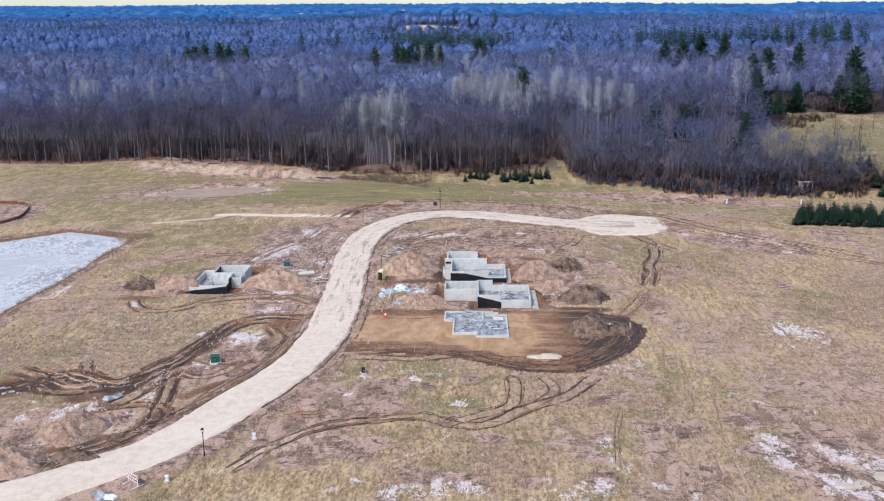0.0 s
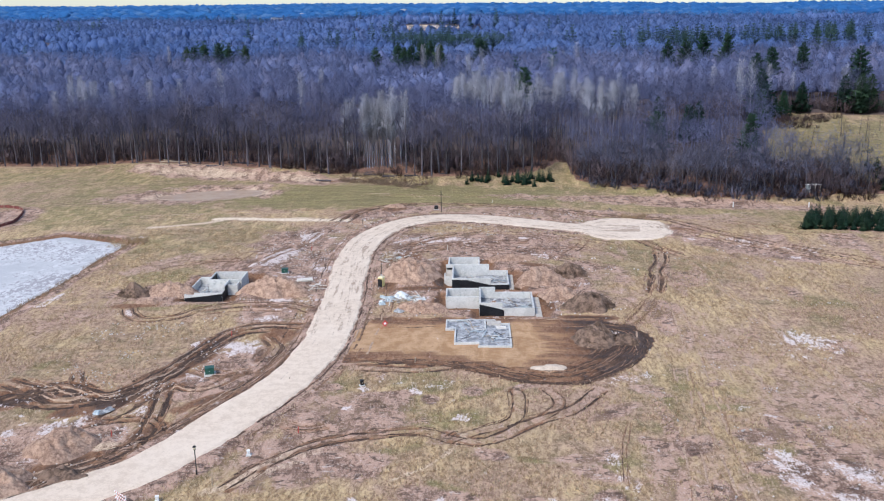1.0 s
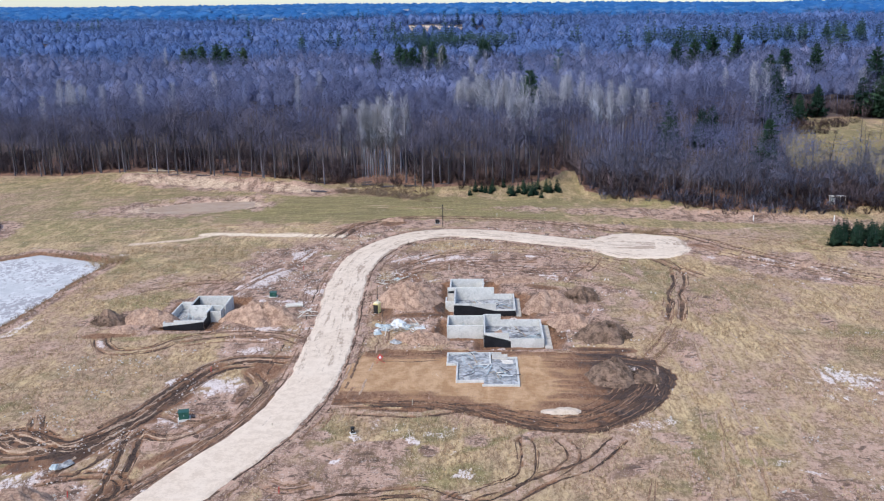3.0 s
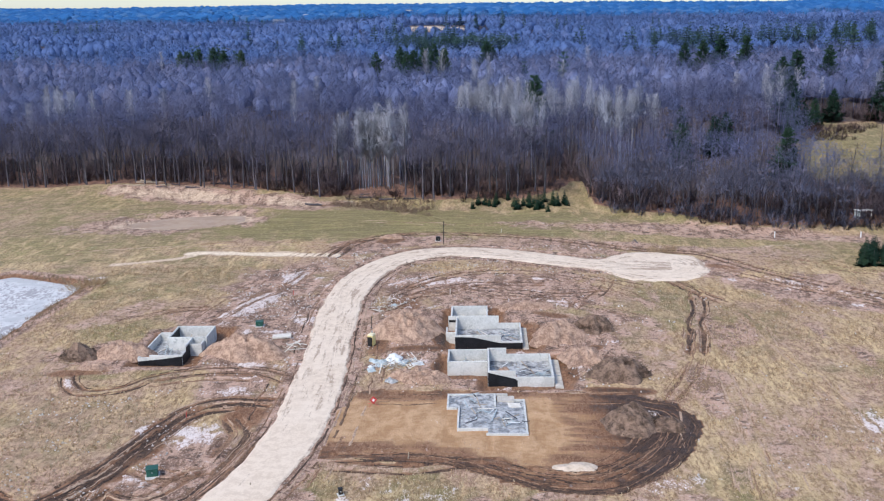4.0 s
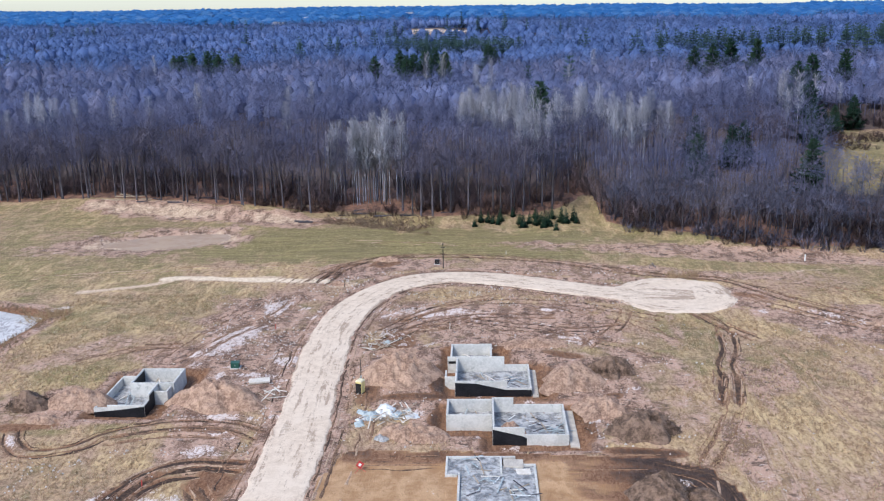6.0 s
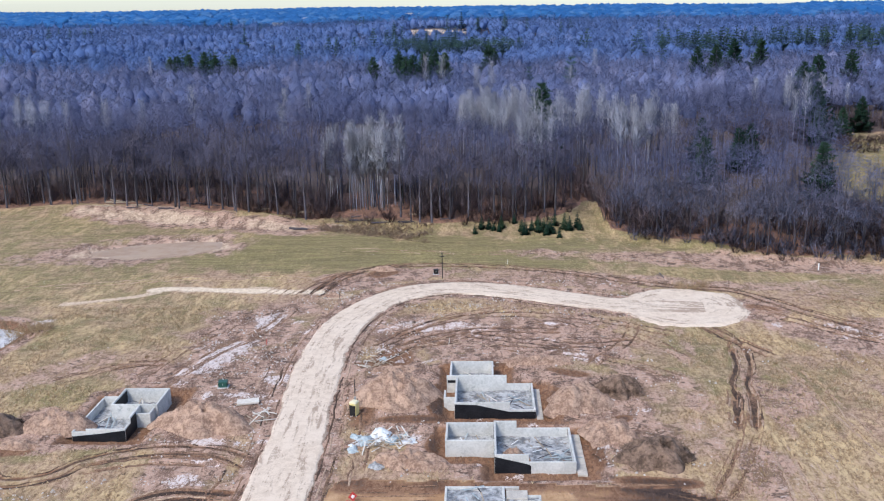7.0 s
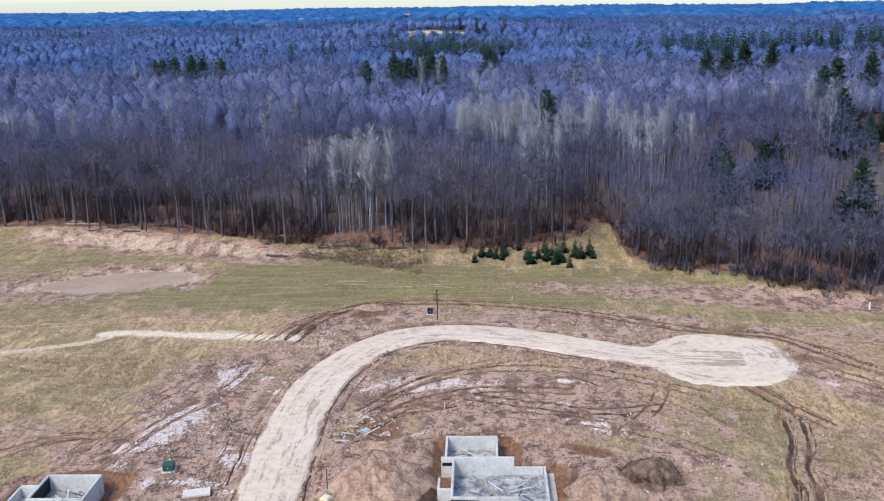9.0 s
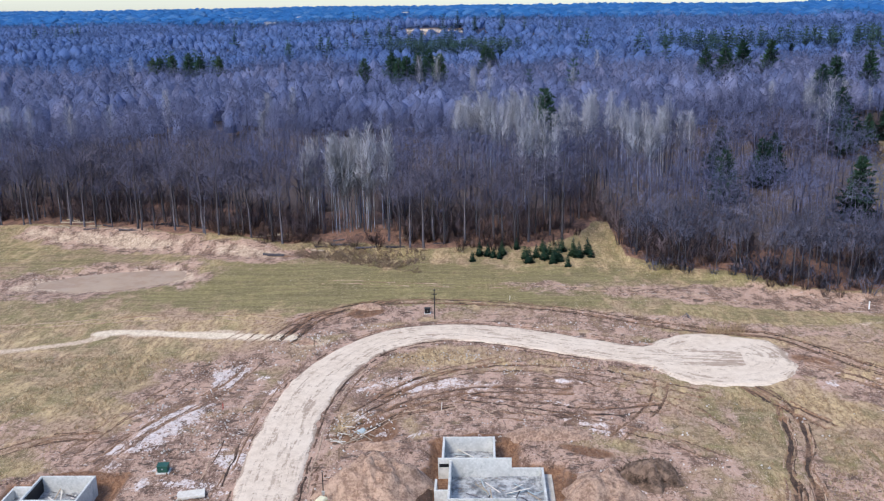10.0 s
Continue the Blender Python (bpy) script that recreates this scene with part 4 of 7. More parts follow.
    me = fast_mesh("wheel_ruts", np.vstack(store["V"]), np.vstack(store["Q"]), [RUT], tones=np.concatenate(store["tone"]))
    return tagged(new("wheel_ruts", me), "torn wheel ruts of dark wet mud pressed into the field", "ruts", kind="stuff")


make_ruts()


def make_road():
    ROAD = ROAD_LINE[:np.where(ROAD_LINE[:, 0] > 38)[0][0]]
    n = len(ROAD)
    s = np.arange(n) * 0.5
    half = 3.75 + (vnoise(s, s * 0, 7, 1) - 0.5) * 0.5
    half = np.where(ROAD[:, 0] > 24, half + 2.6 * smooth(ROAD[:, 0], 22, 30), half)
    half = np.where(ROAD[:, 0] > 36, np.maximum(0.3, 6.0 * (1 - smooth(ROAD[:, 0], 36, 44))), half)
    across = np.linspace(-1, 1, 25)
    V, M, A, C = [], [], [], []
    for k, u in enumerate(across):
        A.append(s)
        C.append(half * u)
        ragged = (vnoise(s, s * 0 + 5 * (u > 0), 1.6, 3) - 0.5) * 0.5 * abs(u) ** 6
        xy = offset(ROAD, half * u + ragged)
        z = 0.10 + 0.07 * (1 - u * u) - 0.24 * smooth(abs(u), 0.93, 1.0) + (vnoise(xy[:, 0], xy[:, 1], 1.4, 4) - 0.5) * 0.035
        V.append(np.c_[xy, z])
        lanes = np.exp(-((abs(u) - 0.42) / 0.12) ** 2)
        worn = smooth(vnoise(s / 7, s * 0 + (u + 1) * 6.5, 1, 21) + 0.5 * vnoise(s / 1.6, s * 0 + (u + 1) * 9, 1, 22), 0.85, 1.2) * 0.35 * (0.25 + 0.45 * smooth(ROAD[:, 1], 140, 165) * (1 - 0.35 * smooth(ROAD[:, 0], -20, -8)) + 0.25 * smooth(ROAD[:, 0], 25, 32) * (abs(u) < 0.7))
        M.append(worn - 0.02 + 0.2 * smooth(ROAD[:, 0], 29, 34) * (abs(u) < 0.55) + 0.22 * smooth(ROAD[:, 1], 135, 165) + 0.5 * smooth(abs(u), 0.84, 1.0) * (0.5 + vnoise(s, s * 0 + 3 * (u > 0), 4, 23)) + 0.3 * np.exp(-((u + 0.3) / 0.14) ** 2) * smooth(ROAD[:, 1], 145, 165) * smooth(ROAD[:, 1], 226, 212) * vnoise(s, s * 0, 5, 24) + 0.16 * lanes * smooth(ROAD[:, 1], 140, 175) + 0.10 * smooth(ROAD[:, 0], -5, 10) * np.exp(-(u / 0.3) ** 2))
    V, M = np.array(V), np.array(M)
    c = len(across)
    a = (np.arange(c - 1)[:, None] * n + np.arange(n - 1)).ravel()
    Q = np.c_[a, a + 1, a + n + 1, a + n][:, ::-1]
    me = fast_mesh("road", V.reshape(-1, 3), Q, [GRAVEL], attrs={"mud": M.ravel(), "along": np.array(A).ravel(), "across": np.array(C).ravel()}, smooth=True)
    return tagged(new("road", me), "pale gravel road curving to a round turnaround", "road", kind="structure")


road = make_road()


def make_turnaround():
    """The round end of the road: crushed stone spread by turning wheels, its rim uneven."""
    n, k = 128, 22
    a = np.arange(n) * 2 * math.pi / n
    rim = 10.5 + 0.9 * np.cos(a - 2.9) + (vnoise(np.cos(a) * 9, np.sin(a) * 9, 3.2, 3) - 0.5) * 1.6 + (vnoise(np.cos(a) * 9, np.sin(a) * 9, 1.0, 4) - 0.5) * 0.7
    V, M, A, C = [], [], [], []
    for i in range(k + 1):
        f = i / k
        x, y = 35.6 + np.cos(a) * rim * f * 1.04, 221.6 + np.sin(a) * rim * f
        V.append(np.c_[x, y, 0.15 - 0.26 * smooth(f, 0.93, 1.0) + (vnoise(x, y, 1.4, 4) - 0.5) * 0.04 + 0 * x])
        worn = smooth(0.6 * vnoise(x / 3.4, y / 1.1, 1, 25) + 0.4 * vnoise(x, y, 0.9, 26), 0.5, 0.72)
        heart = np.exp(-(((x - 32.5) / 5) ** 2 + ((y - 221) / 2.2) ** 2) ** 2)
        M.append(0.12 + 0.3 * heart + 0.6 * worn * heart + 0.3 * worn + 0.35 * smooth(x, 39, 46) * vnoise(x, y, 1.6, 28) + 0.4 * smooth(f, 0.86, 1.0) * vnoise(x, y, 2, 27))
        A.append(a * 8)
        C.append(rim * f)
    q = (np.arange(k)[:, None] * n + np.arange(n)).ravel()
    nx = (np.arange(k)[:, None] * n + (np.arange(n) + 1) % n).ravel()
    me = fast_mesh("turnaround", np.vstack(V), np.c_[q, q + n, nx + n, nx], [GRAVEL],
                   attrs={"mud": np.concatenate(M), "along": np.concatenate(A), "across": np.concatenate(C)}, smooth=True)
    return tagged(new("turnaround", me), "round gravel turnaround worn by turning wheels", "road", kind="structure")


make_turnaround()


def flat_water(name, outline, z, material, label, category):
    bm = bmesh.new()
    line = glide(outline + outline[:1], 1.2)
    vs = [bm.verts.new((x + (float(vnoise(x, y, 3, 1)) - 0.5) * 1.6, y + (float(vnoise(x, y, 3, 2)) - 0.5) * 1.6, z)) for x, y in line]
    bm.faces.new(vs)
    bmesh.ops.triangulate(bm, faces=bm.faces[:])
    bmesh.ops.recalc_face_normals(bm, faces=bm.faces[:])
    if bm.faces[0].normal.z < 0:
        bmesh.ops.reverse_faces(bm, faces=bm.faces[:])
    ob = part(name, bm, material, None)
    return tagged(ob, label, category, kind="structure")


flat_water("pond", POND, -0.45, ICE, "pond under grey rotting ice with dark streaks", "pond")
flat_water("puddle", [(-96, 258), (-86, 270), (-74.4, 276), (-60, 279), (-48, 276), (-52, 266), (-64, 258), (-78, 252), (-92, 252)], -0.92, MUDDY_WATER,
           "shallow brown muddy pool at the foot of a bank", "pool")


flat_water("ice_puddle", [(40.5, 100.4), (40.2, 102.6), (42.6, 103.6), (46, 104.4), (50, 103.6), (51, 101), (46, 99.6)], 0.18, SAND, "shallow puddle of pale muddy ice in the field", "puddle")


# ---- house foundations ----
def foundation(name, m, label, walls, floors, coats, strips):
    """walls: (x0, y0, x1, y1, bottom, top) along an axis; floors: (x0, x1, y0, y1, z); coats: a black face along x or y with a
    sloping top; strips: pale footing."""
    ob = thing(name, m, label, "foundation", "house foundations")
    h = 0.13
    for x0, y0, x1, y1, z0, z1 in walls:
        bm = bmesh.new()
        box(bm, min(x0, x1) - h, max(x0, x1) + h, min(y0, y1) - h, max(y0, y1) + h, z0, z1, 0.02)
        part("wall", bm, CONCRETE, ob)
    for x0, x1, y0, y1, z in floors:
        n, k = 16, 14
        xs, ys = np.meshgrid(np.linspace(x0, x1, n), np.linspace(y0, y1, k))
        zs = z + (vnoise(xs, ys, 1.6, 3) - 0.5) * 0.3 + (vnoise(xs, ys, 0.7, 4) - 0.5) * 0.12
        a = (np.arange(k - 1)[:, None] * n + np.arange(n - 1)).ravel()
        part("floor", fast_mesh("floor", np.c_[xs.ravel(), ys.ravel(), zs.ravel()], np.c_[a, a + 1, a + n + 1, a + n], [SLAB_WET], smooth=True), None, ob,
             "stone floor with meltwater and ice")
    for axis, at, line in coats:
        bm = bmesh.new()
        for (u0, lo0, hi0), (u1, lo1, hi1) in zip(line, line[1:]):
            quad = []
            for d in (-0.012, 0.012):
                for u, z in ((u0, lo0), (u1, lo1), (u1, hi1), (u0, hi0)):
                    quad.append(bm.verts.new((u, at + d, z) if axis == "x" else (at + d, u, z)))
            for f in ((0, 1, 2, 3), (7, 6, 5, 4), (0, 4, 5, 1), (1, 5, 6, 2), (2, 6, 7, 3), (3, 7, 4, 0)):
                bm.faces.new([quad[i] for i in f])
        bmesh.ops.recalc_face_normals(bm, faces=bm.faces[:])
        part("tar_and_shade", bm, TAR_SHADE, ob, "black wall coat used for damp-proof tar and for painted shade")
    for x0, x1, y0, y1, z0, z1 in strips:
        part("footing", a_box(x0, x1, y0, y1, z0, z1, bevel=0.03), FOOTING, ob)
    return ob


LOW, TALL = 0.15, 1.3
foundation("house_foundation", pose(-0.35, 0.5, 0), "poured concrete basement walls with black coating beside earth heaps",
           [(-4.3, 188.1, -4.3, 193.5, -1.4, TALL), (-4.03, 193.5, 1.33, 193.5, -1.4, TALL), (1.6, 188.4, 1.6, 193.5, -1.4, TALL), (-4.7, 188.0, 3.4, 188.0, -1.4, TALL + 0.1),
            (-3.4, 179.4, -3.4, 187.73, -1.4, TALL - 0.1), (3.67, 188.0, 6.7, 188.0, -1.4, LOW), (7.0, 179.4, 7.0, 188.0, -1.4, LOW),
            (-3.13, 179.4, 3.6, 179.4, -1.4, TALL - 0.1), (3.87, 179.4, 6.73, 179.4, -1.4, LOW), (-4.9, 181.9, -3.67, 181.9, -1.4, 0.8), (-4.9, 182.17, -4.9, 184.2, -1.4, 0.8)],
           [(-4.2, 1.5, 188.1, 193.4, -0.55), (-3.3, 6.9, 179.5, 187.9, -0.85)],
           # the second coat is the shadow under the wall, set in as a black strip
           [("x", 179.4 - 0.145, [(-3.5, -1.5, 0.95), (-0.6, -1.5, 0.85), (3.6, -1.5, -0.1), (7.1, -1.5, -0.1)]), ("x", 187.87 - 0.015, [(-4.7, 0.35, 0.75), (-3.6, 0.35, 0.75)])],
           [(7.25, 8.1, 178.9, 188.6, -1.5, -0.9)])
foundation("house_foundation", pose(-0.4, 0.9, 0), "poured concrete basement walls with stepped top and pale footing",
           [(-4.2, 168.3, -4.2, 173.1, -1.4, TALL - 0.2), (-3.93, 173.1, 1.43, 173.1, -1.4, TALL - 0.2), (-3.93, 168.3, 1.43, 168.3, -1.4, TALL - 0.2),
            (1.7, 164.2, 1.7, 173.1, -1.4, TALL), (1.97, 173.1, 4.3, 173.1, -1.4, TALL), (4.57, 173.1, 10.6, 173.1, -1.4, LOW + 0.2), (10.9, 164.2, 10.9, 173.1, -1.4, LOW + 0.2),
            (1.97, 164.2, 5.4, 164.2, -1.4, TALL), (5.67, 164.2, 10.63, 164.2, -1.4, LOW + 0.2)],
           [(-4.1, 1.6, 168.4, 173.0, -0.6), (1.8, 10.8, 164.3, 173.0, -0.8)],
           # the last coat is a black panel inside the left room
           [("x", 164.2 - 0.145, [(1.6, -1.3, 1.05), (5.3, -1.3, 0.15), (5.8, -1.2, -0.1)]), ("y", 1.7 - 0.145, [(164.1, -1.3, 1.05), (168.0, -1.3, 0.9)]), ("y", 1.7 - 0.145, [(168.6, -0.6, 1.0), (172.6, -0.6, 1.0)])],
           [(11.15, 12.3, 163.3, 173.8, -1.5, -0.88)])
foundation("house_foundation", pose(-0.75, 0.3, 0), "poured concrete basement walls with a stepped front on sloping ground",
           [(-48.6, 179.2, -48.6, 184.4, -1.4, TALL), (-48.33, 184.4, -42.87, 184.4, -1.4, TALL), (-42.6, 179.2, -42.6, 184.4, -1.4, TALL), (-48.33, 179.2, -42.87, 179.2, -1.4, TALL),
            (-51.5, 173.2, -51.5, 183.4, -1.4, LOW + 0.15), (-51.23, 183.4, -48.87, 183.4, -1.4, LOW + 0.4), (-51.23, 173.2, -49.9, 173.2, -1.4, LOW + 0.1), (-49.63, 173.2, -45.07, 173.2, -1.4, 0.62),
            (-44.8, 173.2, -44.8, 175.0, -1.4, 0.62), (-44.8, 175.27, -44.8, 178.9, -1.4, TALL), (-44.5, 177.2, -43.2, 177.2, -1.4, 0.9), (-42.93, 177.2, -42.93, 178.9, -1.4, 0.9)],
           [(-48.5, -42.7, 179.3, 184.3, -0.6), (-51.4, -44.9, 173.3, 183.3, -0.85)],
           # the last coat is a black panel on the west wall's inner face
           [("x", 173.2 - 0.145, [(-51.6, -1.3, -0.35), (-48, -1.3, 0.0), (-44.7, -1.3, 0.45)]), ("y", -44.8 + 0.145, [(173.1, -1.3, 0.45), (175.1, -1.3, 0.5), (175.2, -1.3, 1.05), (177, -1.3, 1.1)]), ("y", -48.6 + 0.145, [(179.4, -0.6, 1.1), (184.2, -0.6, 1.1)])],
           [])
foundation("slab_foundation", pose(-0.25, 0, 0), "low concrete footing walls round a wet stone slab on bare clay", [
    (-4.0, 155.3, -4.0, 159.6, -0.3, 0.2), (-3.73, 159.6, 3.9, 159.6, -0.3, 0.2), (-3.73, 155.3, -2.9, 155.3, -0.3, 0.2), (2.3, 155.6, 2.3, 159.33, -0.3, 0.34), (-2.5, 149.0, -2.5, 155.3, -0.3, 0.34),
    (6.2, 147.6, 6.2, 157.7, -0.3, 0.2), (4.1, 157.7, 5.93, 157.7, -0.3, 0.2), (-2.23, 149.0, 1.2, 149.0, -0.3, 0.25), (1.2, 147.6, 5.93, 147.6, -0.3, 0.2)],
    [(-3.9, 2.2, 155.4, 159.5, 0.06), (-2.4, 6.1, 149.1, 157.6, 0.08), (1.3, 6.1, 147.7, 149.1, 0.05)],
    [("y", -2.5 + 0.145, [(151.0, 0.0, 0.3), (154, 0.0, 0.3)]), ("y", 2.3 + 0.145, [(155.6, 0.0, 0.3), (158.4, 0.0, 0.3)])], [(2.6, 4.9, 157.0, 158.7, 0.0, 0.3)])


# ---- heaps of earth ----
def earth_mound(x, y, rx, ry, h, material, seed, label):
    n, k = 60, 26
    V, T = [], []
    for i in range(k + 1):
        r = i / k
        for j in range(n):
            a = 2 * math.pi * j / n
            w = 1 + 0.55 * (float(vnoise(math.cos(a) * 3 + 9, math.sin(a) * 3 + 9, 1.3, seed)) - 0.5)
            px, py = math.cos(a) * rx * r * w, math.sin(a) * ry * r * w
            lump = (float(vnoise(px, py, 1.9, seed)) - 0.5) * 0.6 + (float(vnoise(px, py, 0.8, seed + 1)) - 0.5) * 0.62 + (float(vnoise(px, py, 0.42, seed + 3)) - 0.5) * 0.42
            z = h * (1 - r ** 1.5) * (0.8 + 0.5 * float(vnoise(px, py, 3.2, seed + 2))) + lump * min(h, 1.2) * (1 - r ** 4) - 0.4 * r ** 6
            V.append((px, py, z))
    for i in range(k):
        for j in range(n):
            a, b = i * n + j, i * n + (j + 1) % n
            T += [(a, a + n, b + n), (a, b + n, b)] if i else [(a, a + n, b + n)]
    ob = new("earth_mound", fast_mesh("earth_mound", V, T, [material], smooth=True))
    ob.location = (x, y, float(height(x, y)) - 0.05)
    return tagged(ob, label, "earth mound", "earth mounds")


TAN = "heap of tan dug earth beside a house foundation"
TOP = "heap of dark topsoil with weeds and clods"
for k, (x, y, rx, ry, h, dark) in enumerate([
        (-12.0, 184.3, 6.3, 5.0, 3.3, 0), (12.6, 182.6, 4.6, 4.6, 2.6, 0), (18.4, 186.4, 3.6, 3.6, 2.0, 1), (-9.0, 165.8, 5.4, 2.6, 1.4, 0), (15.8, 173.5, 3.6, 4.6, 1.2, 0),
        (20.3, 167.0, 4.8, 4.0, 2.5, 1), (19.4, 151.0, 3.6, 4.2, 2.1, 1), (23.6, 150, 2.6, 2.6, 0.9, 1), (-55.6, 176.2, 4.6, 3.6, 1.9, 0), (-62.0, 174.6, 3.2, 3.0, 1.9, 1), (-36.2, 176.2, 6.8, 4.6, 2.8, 0),
        (-50.2, 114.6, 5.2, 4.6, 2.0, 0), (-54.4, 105.8, 5.6, 4.6, 1.9, 0), (-46.5, 107.2, 3.6, 2.2, 0.9, 1), (-57.6, 170, 3.4, 1.6, 0.7, 0), (8, 197, 6, 1.8, 0.8, 0), (-13, 194.2, 4.5, 1.5, 0.7, 0),
        (-19.5, 246.2, 3.5, 1.6, 0.8, 0), (-27.4, 229.4, 2.2, 1.3, 0.6, 0), (65, 206, 2.6, 1.6, 0.8, 0)]):
    earth_mound(x, y, rx, ry, h, DARK_DIRT if dark else DIRT, 30 + 3 * k, TOP if dark else TAN)


earth_mound(3.6, 168.0, 2.3, 2.8, 1.5, DIRT, 131, "low heap of tan earth lying inside a foundation")
earth_mound(11.3, 139.4, 3.0, 1.6, 0.4, SAND, 121, "low heap of pale sand lying on churned mud")


# ---- fixtures and things on the site ----
def z_at(x, y):
    return float(height(x, y))


def street_lamp(x, y, tall=3.6):
    ob = thing("street_lamp", pose(x, y, z_at(x, y)), "black post-top street lamp standing beside the gravel road", "street lamp")
    bm = a_rod((0, 0, -0.4), (0, 0, 0.5), 0.11, 0.1, 12)
    rod(bm, (0, 0, 0.48), (0, 0, 0.56), 0.13, 0.08, 12)
    part("base", bm, BLACK_METAL, ob)
    part("post", a_rod((0, 0, 0.5), (0, 0, tall - 0.5), 0.065, 0.05, 10), BLACK_METAL, ob)
    bm = a_rod((0, 0, tall - 0.52), (0, 0, tall - 0.42), 0.1, 0.16, 8)
    for k in range(4):
        a = math.pi / 2 * k + 0.78
        rod(bm, (0.13 * math.cos(a), 0.13 * math.sin(a), tall - 0.43), (0.19 * math.cos(a), 0.19 * math.sin(a), tall - 0.12), 0.012, sides=5)
    part("lantern_frame", bm, BLACK_METAL, ob)
    part("glass", a_rod((0, 0, tall - 0.41), (0, 0, tall - 0.13), 0.12, 0.17, 8), CREAM, ob, "frosted lantern glass")
    bm = a_rod((0, 0, tall - 0.12), (0, 0, tall + 0.06), 0.23, 0.05, 8)
    rod(bm, (0, 0, tall + 0.05), (0, 0, tall + 0.14), 0.025, 0.005, 6)
    part("cap", bm, BLACK_METAL, ob)
    return ob


street_lamp(-31.5, 107.9)


def power_pole(x, y):
    ob = thing("lamp_pole", pose(x, y, z_at(x, y)), "dark slender pole with a meter box beside the road bend", "pole")
    part("post", a_rod((0, 0, -0.5), (0, 0, 5.0), 0.1, 0.08, 10), BLACK_METAL, ob)
    part("crossarm", a_box(-0.5, 0.5, -0.05, 0.05, 4.3, 4.42, bevel=0.01), BLACK_METAL, ob)
    part("cap", a_rod((0, 0, 5.0), (0, 0, 5.25), 0.17, 0.05, 8), BLACK_METAL, ob)
    return ob


power_pole(-7.8, 240.5)


def utility_box(x, y, w, d, h, material, turn, label, name="utility_box"):
    ob = thing(name, pose(x, y, z_at(x, y), 0, 0, turn), label, "utility box")
    part("pad", a_box(-w / 2 - 0.15, w / 2 + 0.15, -d / 2 - 0.15, d / 2 + 0.15, -0.25, 0.09, bevel=0.02), CONCRETE, ob)
    part("cabinet", a_box(-w / 2, w / 2, -d / 2, d / 2, 0.09, h, bevel=0.03), material, ob)
    bm = bmesh.new()
    vs = box(bm, -w / 2 - 0.04, w / 2 + 0.04, -d / 2 - 0.05, d / 2 + 0.04, h, h + 0.07, 0.015)
    part("lid", bm, material, ob)
    part("hasp", a_box(-0.06, 0.06, -d / 2 - 0.035, -d / 2, h * 0.55, h * 0.55 + 0.12, bevel=0.01), GREY_METAL, ob)
    return ob


utility_box(-9.2, 243.6, 0.9, 0.8, 0.9, BLACK_METAL, 5, "small dark utility cabinet near a pole")
utility_box(-15.4, 133.1, 0.45, 0.4, 0.75, BLACK_METAL, 20, "small dark green utility pedestal in the grass")
utility_box(-26.6, 112.6, 0.34, 0.3, 0.62, WHITE_PAINT, 10, "small pale utility pedestal in the grass")
utility_box(-34.1, 101.9, 0.34, 0.3, 0.62, WHITE_PAINT, 10, "small pale utility pedestal near the barricade")
utility_box(-38.0, 137.6, 1.3, 1.1, 1.0, GREEN_PAINT, 15, "green transformer cabinet amid muddy snow", "transformer_box")
utility_box(-36.8, 188.2, 1.2, 1.0, 0.85, GREEN_PAINT, 4, "green transformer cabinet beside an earth heap", "transformer_box")


def portable_toilet(x, y, turn):
    ob = thing("portable_toilet", pose(x, y, z_at(x, y), 0, 0, turn), "yellow and cream portable toilet standing beside the road", "portable toilet")
    part("skid", a_box(-0.6, 0.6, -0.6, 0.6, -0.1, 0.1, bevel=0.02), BLACK_METAL, ob)
    part("cabin", a_box(-0.56, 0.56, -0.56, 0.56, 0.1, 2.0, bevel=0.04), YELLOW, ob)
    part("door", a_box(-0.55, 0.5, -0.59, -0.562, 0.12, 1.75, bevel=0.01), BLACK_METAL, ob, "dark plastic door")
    bm = bmesh.new()
    vs = box(bm, -0.6, 0.6, -0.6, 0.6, 2.0, 2.26, 0.0)
    for v in vs:
        if v.co.z > 2.1:
            v.co.x *= 0.8
            v.co.y *= 0.9
    bmesh.ops.bevel(bm, geom=bm.edges[:], offset=0.04, segments=2, affect="EDGES")
    part("roof", bm, CREAM, ob, "cream translucent roof")
    part("vent_pipe", a_rod((0.4, 0.45, 2.0), (0.4, 0.45, 2.6), 0.05, sides=8), BLACK_METAL, ob)
    return ob


portable_toilet(-16.9, 178.6, -24).scale = (0.85, 0.85, 0.85)
tall_stake = thing("service_mast", pose(-17.0, 180.4, z_at(-17.0, 180.4)), "thin dark temporary electric mast behind a portable toilet", "mast")
part("post", a_rod((0, 0, -0.4), (0, 0, 4.2), 0.06, 0.05, 8), BLACK_METAL, tall_stake)
part("meter_box", a_box(-0.16, 0.16, -0.16, -0.05, 1.3, 1.8, bevel=0.02), GREY_METAL, tall_stake)


